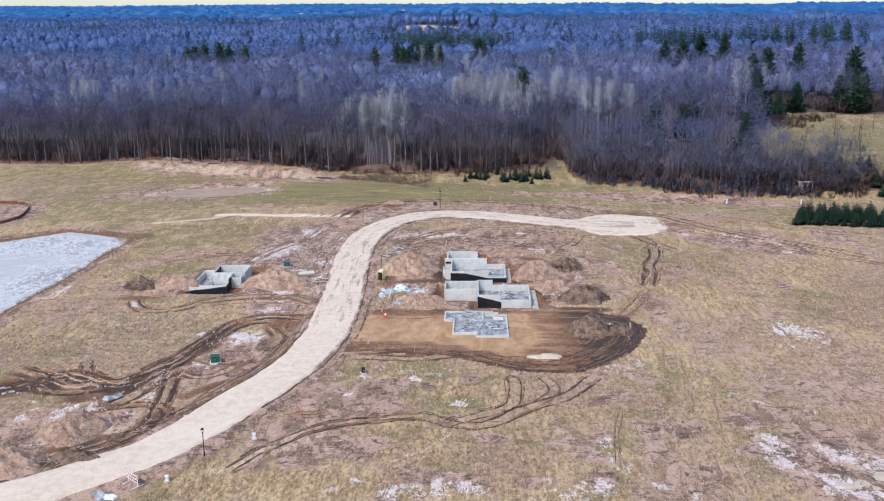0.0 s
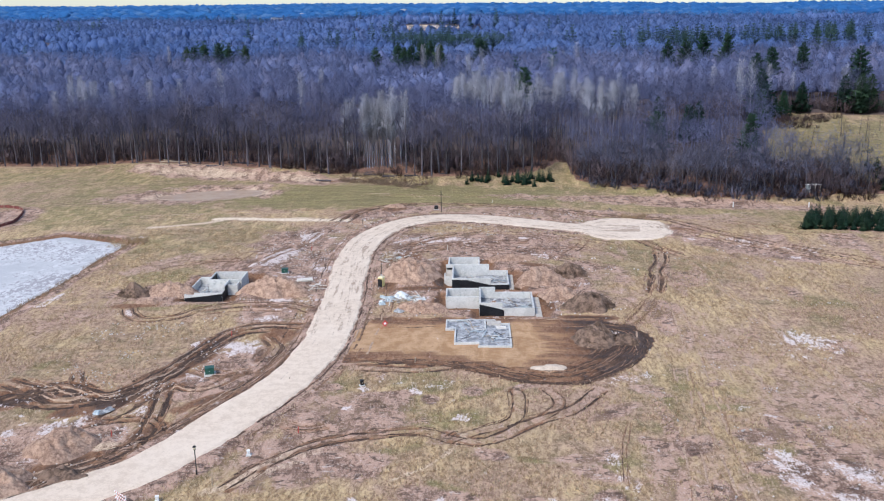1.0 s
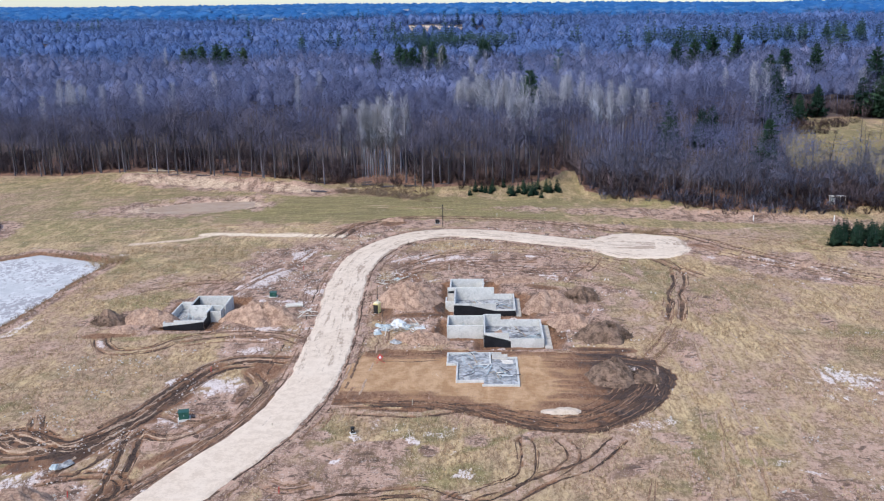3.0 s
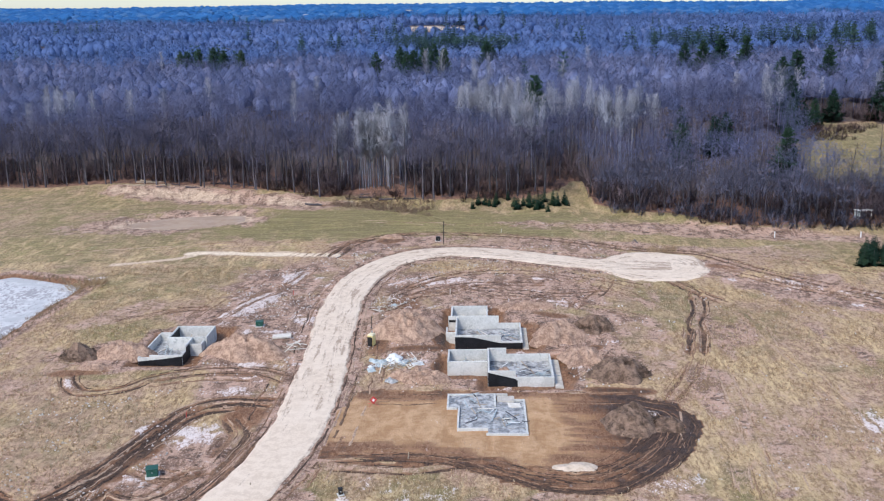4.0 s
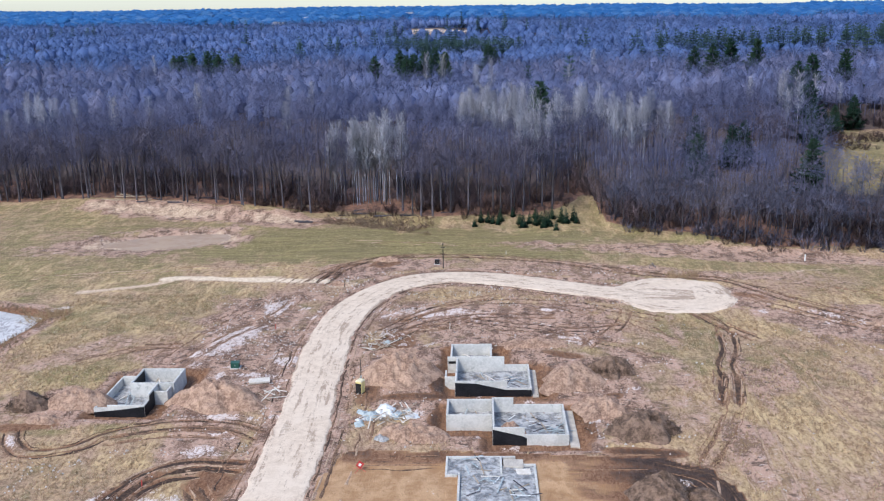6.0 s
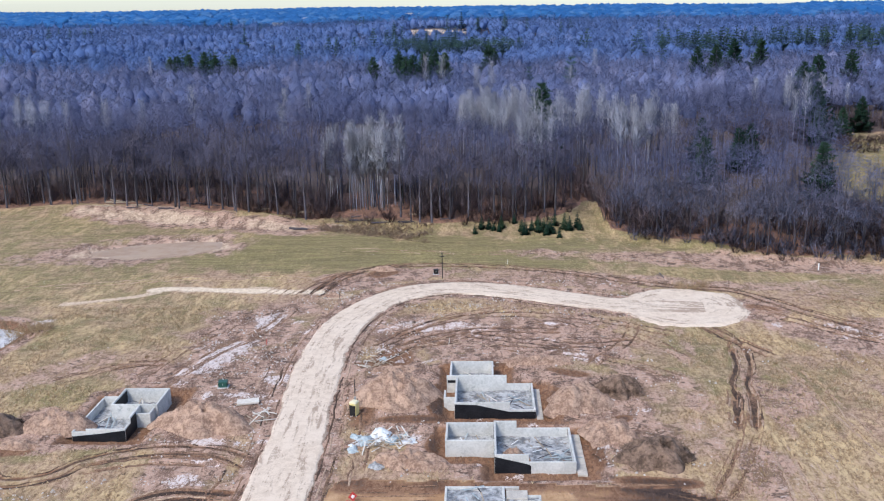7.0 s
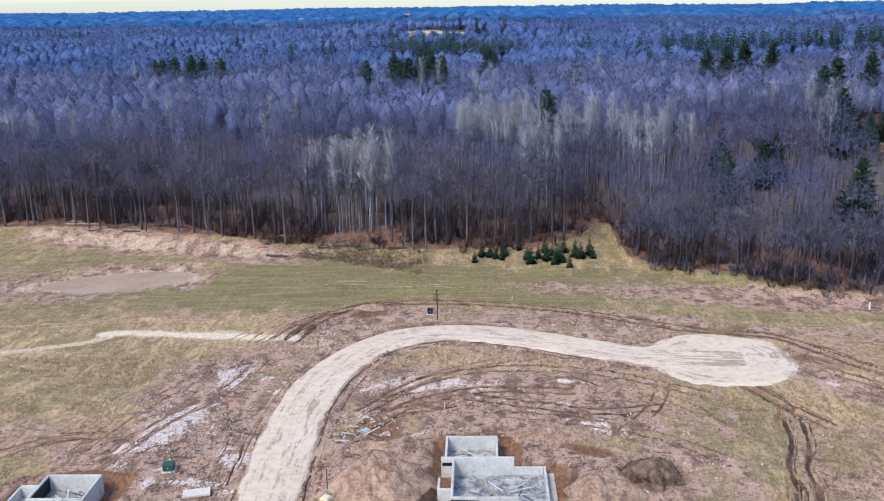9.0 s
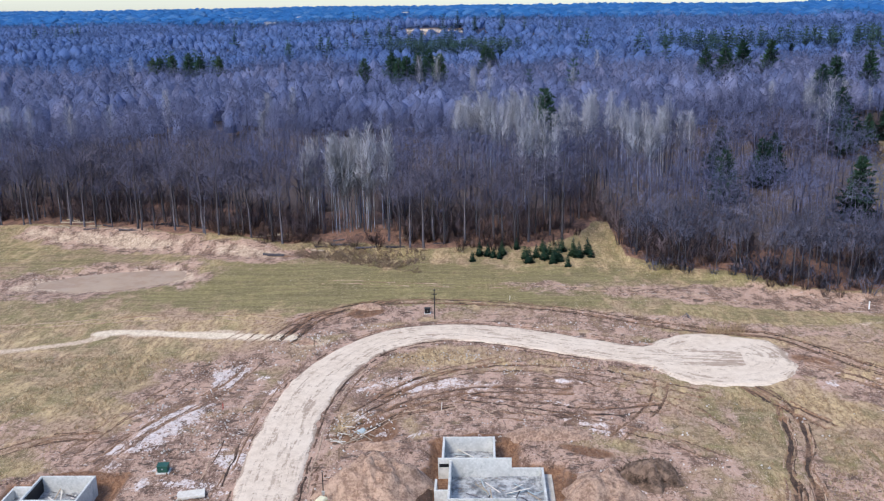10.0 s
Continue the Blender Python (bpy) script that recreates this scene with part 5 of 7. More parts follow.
def barricade(x, y, turn):
    ob = thing("road_barricade", pose(x, y, z_at(x, y) + 0.05, 0, 0, turn), "white and red striped folding road barricade", "barricade")
    for sx in (-0.95, 0.95):
        bm = bmesh.new()
        box(bm, sx - 0.05, sx + 0.05, -0.75, 0.75, 0.0, 0.1, 0.01)
        part("foot", bm, WHITE_PAINT, ob)
        part("upright", a_box(sx - 0.04, sx + 0.04, -0.05, 0.05, 0.1, 1.5, bevel=0.01), WHITE_PAINT, ob)
    for z in (0.45, 0.85, 1.25):
        board = part("board", a_box(-1.2, 1.2, -0.085, -0.055, z, z + 0.2, bevel=0.006), WHITE_PAINT, ob)
        for k in range(6):
            bm = bmesh.new()
            u = -1.05 + k * 0.38
            vs = [bm.verts.new(c) for c in ((u, -0.091, z + 0.005), (u + 0.15, -0.091, z + 0.005), (u + 0.28, -0.091, z + 0.195), (u + 0.13, -0.091, z + 0.195))]
            bm.faces.new(vs)
            part("stripe", bm, RED, board, "red reflective stripe")
    return ob


barricade(-37.6, 100.9, -40)


def sign_stand(x, y):
    ob = thing("sign_stand", pose(x, y, z_at(x, y), 0, 0, 12), "red diamond warning sign on a folding stand in clay", "sign")
    bm = bmesh.new()
    for a in (40, 140, 220, 320):
        rod(bm, (0, 0, 0.5), (1.2 * math.cos(radians(a)), 1.2 * math.sin(radians(a)), 0.02), 0.03, sides=6)
    part("legs", bm, RED, ob)
    part("mast", a_rod((0, 0, 0.4), (0, 0, 1.2), 0.03, sides=6), GREY_METAL, ob)
    bm = bmesh.new()
    box(bm, -0.5, 0.5, -0.015, 0.015, -0.5, 0.5, 0.0)
    bmesh.ops.transform(bm, matrix=pose(0, -0.05, 1.05, -18, 45, 0), verts=bm.verts[:])
    part("panel", bm, RED, ob)
    bm = bmesh.new()
    box(bm, -0.22, 0.22, -0.004, 0.004, -0.22, 0.22, 0.0)
    bmesh.ops.transform(bm, matrix=pose(0, -0.085, 1.04, -18, 45, 0), verts=bm.verts[:])
    part("panel_face", bm, TARP_WHITE, ob, "pale sign face")
    return ob


sign_stand(-14.3, 156.9).scale = (0.75, 0.75, 0.75)


def lumber_sheets(x, y, turn, w, d, n, material, label, name="plywood_stack"):
    ob = thing(name, pose(x, y, z_at(x, y), 0, 0, turn), label, "plywood stack")
    rng = random.Random(int(x * 10))
    for u in (-0.3, 0.3):
        part("bearer", a_box(u * w - 0.06, u * w + 0.06, -d / 2, d / 2, -0.05, 0.12, bevel=0.01), WOOD, ob)
    for k in range(n):
        ox, oy = rng.uniform(-0.05, 0.05), rng.uniform(-0.05, 0.05)
        part("sheet", a_box(-w / 2 + ox, w / 2 + ox, -d / 2 + oy, d / 2 + oy, 0.12 + k * 0.1, 0.21 + k * 0.1, bevel=0.008), material, ob)
    return ob


lumber_sheets(-31.9, 182.5, 14, 2.9, 1.5, 3, PLY, "stack of pale plywood sheets on wooden bearers")
lumber_sheets(4.2, 156.2, 3, 2.4, 1.3, 1, PLY, "pale plywood sheet lying on a slab foundation")


def crumpled(name, x, y, rx, ry, h, material, seed, label, category):
    n = 22
    xs, ys = np.meshgrid(np.linspace(-1, 1, n), np.linspace(-1, 1, n))
    edge = 1 - np.maximum(abs(xs), abs(ys)) ** 4
    zs = h * edge * (0.3 + vnoise(xs * rx, ys * ry, 0.8, seed)) + 0.22 * (vnoise(xs * rx, ys * ry, 0.35, seed + 1) - 0.4) * edge + 0.03
    px = xs * rx * (0.8 + 0.35 * vnoise(ys * 3, xs, 1, seed + 2))
    py = ys * ry * (0.8 + 0.35 * vnoise(xs * 3, ys, 1, seed + 3))
    a = (np.arange(n - 1)[:, None] * n + np.arange(n - 1)).ravel()
    me = fast_mesh(name, np.c_[px.ravel(), py.ravel(), zs.ravel()], np.c_[a, a + 1, a + n + 1, a + n], [material])
    ob = new(name, me)
    ob.location = (x, y, z_at(x, y))
    ob.rotation_euler.z = seed
    return tagged(ob, label, category)


SHEETS = [(TARP_WHITE, "crumpled white sheeting on a rubbish heap"), (TARP_BLUE, "crumpled pale blue sheeting on a rubbish heap"), (SLAB_WET, "torn grey wrapping among scrap lumber")]
rng = random.Random(9)
spots = [(-12.9, 172.6, 1.25, 1.0, 0.8, 0), (-14.6, 171.2, 1.0, 0.8, 0.5, 1), (-11.2, 171.2, 1.1, 0.7, 0.4, 1), (-15.9, 168.9, 0.8, 0.6, 0.35, 1), (-12.6, 164.8, 0.9, 0.8, 0.35, 2), (-9.4, 171.0, 1.1, 0.6, 0.3, 0),
         (-48.4, 124.8, 1.1, 0.6, 0.35, 2), (-49.4, 124.2, 0.7, 0.5, 0.3, 1), (-40.4, 98.4, 1.2, 0.7, 0.3, 2), (-39.2, 98.0, 0.8, 0.5, 0.3, 0), (-15.2, 198.3, 0.7, 0.5, 0.35, 1)]
spots += [(-12.6 + rng.uniform(-3.6, 3.6), 171.4 + rng.uniform(-1.8, 1.8), rng.uniform(0.3, 0.7), rng.uniform(0.25, 0.5), 0.25, rng.randrange(3)) for _ in range(12)]
for k, (x, y, rx, ry, h, m) in enumerate(spots):
    crumpled("plastic_sheet", x, y, rx, ry, h, SHEETS[m][0], 50 + 7 * k, SHEETS[m][1], "plastic sheet")


def scrap_lumber(x, y, r, n, seed, label, z=None):
    ob = thing("scrap_lumber", pose(x, y, z_at(x, y) if z is None else z), label, "scrap heap")
    rng = random.Random(seed)
    for _ in range(n):
        bm = bmesh.new()
        l = rng.uniform(0.6, 1.7)
        box(bm, -l, l, -0.07, 0.07, -0.02, 0.03, 0.005)
        a, d = rng.uniform(0, 6.28), r * math.sqrt(rng.random())
        bmesh.ops.transform(bm, matrix=pose(d * math.cos(a), d * math.sin(a), rng.uniform(0.05, 0.45), 0, rng.uniform(-14, 14), rng.uniform(0, 180)), verts=bm.verts[:])
        part("board", bm, rng.choice((WOOD, WOOD, PLY)) if z is None else rng.choice((PLY, TARP_WHITE, TARP_BLUE, TARP_BLUE, WOOD, TRUNK)), ob)
    return ob


scrap_lumber(-12.4, 171.2, 3.2, 36, 3, "heap of scrap boards and sheeting beside an earth heap")
scrap_lumber(-16.0, 196.5, 2.6, 18, 4, "scattered scrap boards on rutted soil")
ROOMS = "boards, wrapping and ice lying on a foundation floor"
for k, (x, y, r, n, z) in enumerate(((-1.8, 191.2, 1.9, 16, -0.62), (-0.5, 184.2, 2.6, 20, -0.9), (4.2, 183.6, 2.4, 18, -0.9), (-1.8, 171.4, 1.7, 16, -0.66), (5.0, 170.6, 2.4, 18, -0.86), (8.6, 168.6, 1.9, 20, -0.86),
                                      (-46.0, 182.0, 1.8, 16, -0.66), (-49.8, 178.5, 1.3, 12, -0.9), (0.2, 152.6, 2.2, 18, 0.0), (4.2, 151.2, 1.9, 16, 0.0), (-1.4, 157.6, 1.8, 12, 0.0))):
    scrap_lumber(x, y, r, n // 2 + 2, 40 + k, ROOMS, z)
scrap_lumber(-29, 178.5, 2.0, 10, 6, "scattered scrap boards beside the road")


def stake(x, y, h, material, label, lean=0.0, w=0.05):
    ob = tagged(part("survey_stake", a_box(-w, w, -w * 0.6, w * 0.6, -0.2, h, bevel=0.008), material, None), label, "stake", "survey stakes")
    ob.matrix_world = pose(x, y, z_at(x, y), lean, lean * 0.6, 30)


for x, y, h, m in ((-29.0, 105.2, 1.2, WOOD), (-21.7, 118.4, 1.0, RED), (-8.5, 141.5, 0.9, WOOD), (-5.4, 205, 1.0, PLY), (-38.6, 152.8, 1.0, RED), (-45.0, 117.6, 0.9, RED), (-34.4, 205.4, 0.9, RED), (-26, 228, 1.1, BLACK_METAL),
                   (49.6, 223.4, 0.9, BLACK_METAL), (-25.9, 134.8, 0.7, WOOD), (11.4, 238, 0.9, WOOD), (5, 250, 0.8, PLY)):
    stake(x, y, h, m, "thin survey stake driven into the soil", 4)
for x, y in ((64.8, 243.8), (83.2, 243.2)):
    stake(x, y, 1.3, WHITE_PAINT, "white marker post at the edge of the woods", 0, 0.12)


def small_tent(x, y):
    ob = thing("sawhorse", pose(x, y, z_at(x, y), 0, 0, 84), "dark triangular wooden frame standing in the grass", "frame")
    for sx in (-0.7, 0.7):
        bm = bmesh.new()
        rod(bm, (sx, -0.9, -0.05), (sx, 0.05, 1.2), 0.07, sides=6)
        rod(bm, (sx, 0.9, -0.05), (sx, -0.05, 1.2), 0.07, sides=6)
        part("leg_pair", bm, TRUNK, ob)
    part("ridge", a_rod((-0.9, 0, 1.18), (0.9, 0, 1.18), 0.09, sides=6), TRUNK, ob)
    part("brace", a_rod((-0.7, -0.55, 0.42), (0.7, -0.55, 0.42), 0.05, sides=6), WOOD, ob)
    ob.scale = (0.8, 0.8, 0.6)


small_tent(33.6, 239.2)



def hunting_shed(x, y):
    ob = thing("field_shed", pose(x, y, z_at(x, y), 0, 0, 12), "small open field shed with white roof among shrubs", "shed")
    ob.scale = (0.62, 0.7, 0.85)
    for px in (-2.3, 0, 2.3):
        for py in (-1.5, 1.5):
            part("post", a_box(px - 0.08, px + 0.08, py - 0.08, py + 0.08, -0.3, 2.5 if py < 0 else 2.15, bevel=0.01), WHITE_PAINT, ob)
    part("back_wall", a_box(-2.35, 2.35, 1.6, 1.66, 0.0, 2.1), TARP_BLUE, ob, "blue-grey board back wall")
    part("side_wall", a_box(-2.46, -2.4, -1.4, 1.56, 0.0, 2.1), TARP_BLUE, ob)
    bm = a_box(-2.8, 2.8, -2.0, 2.0, 0, 0.1, bevel=0.02)
    bmesh.ops.transform(bm, matrix=pose(0, 0, 2.36, -5, 0, 0), verts=bm.verts[:])
    part("roof", bm, WHITE_PAINT, ob, "white sheet-metal roof")


hunting_shed(88.8, 257.0)


def silt_fence():
    line = glide([(-140, 252), (-128, 250), (-120, 248.4), (-115.5, 245), (-113.4, 240), (-112, 232), (-114, 225)], 1.0)
    ob = thing("silt_fence", pose(0, 0, 0), "low rust-red silt fence curving round bare soil", "fence")
    V, T = [], []
    for k, (x, y) in enumerate(line):
        z = z_at(x, y)
        for dx in (0.0, 0.03):
            V += [(x + dx, y + dx, z - 0.1), (x + dx, y + dx, z + 0.75 + 0.08 * math.sin(k * 1.7))]
    for k in range(len(line) - 1):
        a = k * 4
        T += [(a, a + 4, a + 5, a + 1), (a + 3, a + 7, a + 6, a + 2), (a + 1, a + 5, a + 7, a + 3)]
    part("fabric", fast_mesh("fabric", V, T, [ORANGE_WEAVE]), None, ob)
    for x, y in line[::3]:
        part("post", a_box(x - 0.03, x + 0.03, y - 0.09, y - 0.03, z_at(x, y) - 0.2, z_at(x, y) + 0.95), WOOD, ob)


silt_fence()


def fallen_log(x, y, l, r, turn, pale):
    bm = bmesh.new()
    rod(bm, (-l / 2, 0, r), (l / 2, 0, r * 0.8), r, r * 0.7, 8)
    rod(bm, (l * 0.1, 0, r), (l * 0.25, 0.7, r * 1.6), r * 0.4, r * 0.2, 6)
    for v in bm.verts:
        v.co.z += 0.06 * math.sin(v.co.x * 2.1)
    ob = tagged(part("fallen_log", bm, WOOD if pale else TRUNK, None), "weathered fallen log lying at the wood's edge", "log", "fallen logs")
    ob.matrix_world = pose(x, y, z_at(x, y) - 0.03, 0, 0, turn)


rng = random.Random(12)
for k in range(26):
    x = rng.uniform(-100, -6)
    fallen_log(x, float(wood_edge(x)) + rng.uniform(-3.5, 9), rng.uniform(2.5, 6), rng.uniform(0.1, 0.22), rng.uniform(-35, 35), rng.random() < 0.5)
for x, y, l in ((-43.5, 281.5, 4.5), (-43, 280.9, 3.5), (-24, 284, 5), (-18, 283.4, 4), (-30, 286, 4)):
    fallen_log(x, y, l, 0.24, rng.uniform(-12, 12), False)


# ---- trees ----
def tube(V, T, pts, radii, sides):
    """Adds a tapered tube through pts to the lists."""
    o = len(V)
    for (x, y, z), r in zip(pts, radii):
        for j in range(sides):
            a = 2 * math.pi * j / sides
            V.append((x + r * math.cos(a), y + r * math.sin(a), z))
    for i in range(len(pts) - 1):
        for j in range(sides):
            a, b = o + i * sides + j, o + i * sides + (j + 1) % sides
            T += [(a, b, b + sides), (a, b + sides, a + sides)]


def blade(V, T, p, d, w, rng):
    """A twig: one long thin triangle from p along d."""
    s = np.cross(d, rng.randn(3))
    s *= w / (np.linalg.norm(s) + 1e-9)
    o = len(V)
    V += [tuple(p - s), tuple(p + s), tuple(p + d)]
    T.append((o, o + 1, o + 2))


def bare_tree(seed, h, r0, limbs, twigs, sides=5, spread=0.24, low=0.38, w=0.055, sub=4, upright=0.7, lobed=7):
    """Trunk and crown of a leafless tree as two pairs of lists."""
    rng = np.random.RandomState(seed)
    V, T, CV, CT = [], [], [], []
    n = 5
    lean = rng.randn(2) * 0.045 * h
    pts = [np.array([lean[0] * (k / n) ** 2 + rng.randn() * 0.05, lean[1] * (k / n) ** 2 + rng.randn() * 0.05, -0.3 + (0.82 * h + 0.3) * k / n]) for k in range(n + 1)]
    tube(V, T, pts, [r0 * (1 - 0.85 * k / n) for k in range(n + 1)], sides)
    tips = []
    for k in range(limbs):
        f = low + (0.98 - low) * (k + rng.rand()) / limbs
        z = f * 0.82 * h
        i = min(int(f * n), n - 1)
        base = pts[i] + (pts[i + 1] - pts[i]) * (f * n - i)
        a = k * 2.4 + rng.rand()
        reach = spread * h * (1.15 - 0.65 * f) * (0.7 + 0.5 * rng.rand())
        d = np.array([math.cos(a) * reach, math.sin(a) * reach, reach * (upright + 0.6 * rng.rand())])
        mid, end = base + d * 0.5 + np.array([0, 0, -0.05 * reach]), base + d + np.array([0, 0, 0.15 * reach])
        r = r0 * 0.36 * (1.1 - f)
        tube(CV, CT, [base, mid, end], [r + 0.02, r * 0.6 + 0.015, 0.01], 3)
        tips += [(base, mid), (mid, end), (mid, end)]
    tips.append((pts[-2], pts[-1]))
    tips.append((pts[-1], pts[-1] + np.array([0, 0, 0.16 * h])))
    lobes = []
    for k in range(lobed):
        t, q = k * 2.4 + rng.rand(), 0.25 + 0.75 * math.sqrt((k + rng.rand()) / lobed)
        lift = math.sqrt(max(0.0, 1.05 - q * q))
        lobes.append(np.array([math.cos(t) * q * spread * 0.85 * h + 0.5 * lean[0], math.sin(t) * q * spread * 0.85 * h + 0.5 * lean[1],
                               h * (low * 0.6 + 0.36 + (0.5 - low * 0.6) * lift * (0.55 + 0.45 * rng.rand()))]))
    for k in range(twigs):
        a, b = tips[rng.randint(len(tips))]
        p = a + (b - a) * rng.rand()
        if lobed and k % 6 > 0:
            c = lobes[rng.randint(lobed)]
            away = rng.randn(3) * np.array([1, 1, 0.8])
            p = c + away * 0.042 * h
            d = away / (np.linalg.norm(away) + 0.2) * 0.8 + rng.randn(3) * 0.4 + np.array([0, 0, 0.3])
            d *= (0.04 + 0.05 * rng.rand()) * h / (np.linalg.norm(d) + 1e-9)
            blade(CV, CT, p, d, w, rng)
            for _ in range(sub):
                q = p + d * (0.2 + 0.6 * rng.rand())
                e = d * 0.4 + rng.randn(3) * np.linalg.norm(d) * 0.5
                blade(CV, CT, q, e * (0.6 + 0.5 * rng.rand()), w * 0.62, rng)
            continue
        if k % 5 > 1:
            t, q = rng.rand() * 6.28, math.sqrt(rng.rand())
            lift = math.sqrt(max(0.0, 1 - q * q)) * (0.25 + 0.75 * rng.rand())
            p = np.array([math.cos(t) * q * spread * 0.92 * h, math.sin(t) * q * spread * 0.92 * h, h * (0.56 + 0.34 * lift - 0.16 * q * rng.rand())]) + np.array([lean[0], lean[1], 0]) * 0.5
        out = np.array([p[0], p[1], 0.0])
        d = rng.randn(3) * 0.6 + out / (np.linalg.norm(out) + 0.5) * 0.5 + np.array([0, 0, 0.75])
        d *= (0.055 + 0.06 * rng.rand()) * h / (np.linalg.norm(d) + 1e-9)
        blade(CV, CT, p, d, w, rng)
        for _ in range(sub):
            q = p + d * (0.25 + 0.6 * rng.rand())
            e = d * 0.5 + rng.randn(3) * np.linalg.norm(d) * 0.4
            blade(CV, CT, q, e * (0.6 + 0.5 * rng.rand()), w * 0.62, rng)
    return (np.array(V), np.array(T)), (np.array(CV), np.array(CT))


def birch(seed, h, r0=0.09):
    """A slender pale tree: a straight stem and many steep, fine branches."""
    rng = np.random.RandomState(seed)
    V, T, CV, CT = [], [], [], []
    lean = rng.randn(2) * 0.02 * h
    stem = [np.array([lean[0] * (k / 5) ** 2, lean[1] * (k / 5) ** 2, -0.3 + (h + 0.3) * k / 5]) for k in range(6)]
    tube(V, T, stem, [r0 * (1 - 0.8 * k / 5) for k in range(6)], 5)
    for k in range(70):
        f = 0.4 + 0.55 * (k + rng.rand()) / 70
        p = np.array([lean[0] * f * f, lean[1] * f * f, f * h])
        a, L = k * 2.4 + rng.rand(), h * (0.3 - 0.2 * f) * (0.7 + 0.5 * rng.rand())
        d = np.array([math.cos(a) * 0.48 * L, math.sin(a) * 0.48 * L, 0.85 * L])
        blade(CV, CT, p, d, 0.042, rng)
        for _ in range(5):
            e = d * (0.35 + 0.2 * rng.rand()) + rng.randn(3) * L * np.array([0.2, 0.2, 0.1])
            blade(CV, CT, p + d * (0.2 + 0.6 * rng.rand()), e, 0.032, rng)
    return (np.array(V), np.array(T)), (np.array(CV), np.array(CT))


def joined(a, b):
    return np.vstack([a[0], b[0]]), np.vstack([a[1], b[1] + len(a[0])])


def conifer(seed, h, tiers, r, droop=0.25, per=11, needle=3, taper=0.8, low=0.06, ragged=0.35):
    """A needle tree: trunk, and tiers of boughs that carry many needle sprays."""
    rng = np.random.RandomState(seed)
    V, T, CV, CT = [], [], [], []
    tube(V, T, [np.array([0, 0, -0.2]), np.array([0, 0, h * 0.5]), np.array([0, 0, h * 0.97])], [0.022 * h, 0.014 * h, 0.02], 6)
    for k in range(tiers):
        f = k / tiers
        z = h * (low + (0.97 - low) * f)
        reach = r * (1 - f) ** taper * (1 - 0.5 * ragged + ragged * rng.rand()) + 0.012 * h
        for j in range(max(4, int(per * (1 - 0.45 * f)))):
            a = (j + rng.rand()) * 6.28 / max(4, int(per * (1 - 0.45 * f)))
            L = reach * (1 - ragged + 1.3 * ragged * rng.rand())
            p = np.array([0, 0, z + rng.randn() * 0.015 * h])
            d = np.array([math.cos(a) * L, math.sin(a) * L, -droop * L + 0.05 * h * f])
            wide = np.array([-math.sin(a), math.cos(a), 0]) * L * 0.3
            o = len(CV)
            CV += [tuple(p), tuple(p + d * 0.6 - wide + np.array([0, 0, -0.02 * h])), tuple(p + d), tuple(p + d * 0.6 + wide + np.array([0, 0, -0.02 * h]))]
            CT += [(o, o + 1, o + 2), (o, o + 2, o + 3)]
            for _ in range(needle):
                q = p + d * (0.3 + 0.65 * rng.rand()) + rng.randn(3) * L * 0.08
                e = np.array([math.cos(a), math.sin(a), 0.25]) * L * 0.2 + rng.randn(3) * L * 0.15
                blade(CV, CT, q, e, 0.075 * L + 0.01, rng)
    return (np.array(V), np.array(T)), (np.array(CV), np.array(CT))


def tree_thing(name, arrays, mats, label, category, group):
    trunk, crown = arrays
    ob = thing(name, pose(0, 0, 0), label, category, group)
    part("trunk", fast_mesh("trunk", *trunk, [mats[0]], outward=rounded_normals(trunk[0], 0.1) * np.array([1, 1, 0.2])), None, ob)
    part("crown", fast_mesh("crown", *crown, [mats[1]], outward=rounded_normals(crown[0])), None, ob)
    return ob


def plant(ob, spots, seed, lo=0.8, hi=1.15, first=True):
    rng = random.Random(seed)
    for k, (x, y) in enumerate(spots):
        s = rng.uniform(lo, hi)
        m = pose(x, y, z_at(x, y) - 0.05, 0, 0, rng.uniform(0, 360))
        t = ob if k == 0 and first else copy_thing(ob, m)
        t.matrix_basis = m
        t.scale = (s, s, s * rng.uniform(0.92, 1.08))


def scatter(x0, x1, y0, y1, gap, seed, keep):
    """Loosely spaced places in a rectangle that pass keep."""
    rng = np.random.RandomState(seed)
    X, Y = np.meshgrid(np.arange(x0, x1, gap), np.arange(y0, y1, gap))
    X = (X + (rng.rand(*X.shape) - 0.5) * gap * 0.95).ravel()
    Y = (Y + (rng.rand(*Y.shape) - 0.5) * gap * 0.95).ravel()
    k = keep(X, Y)
    return np.c_[X[k], Y[k]]


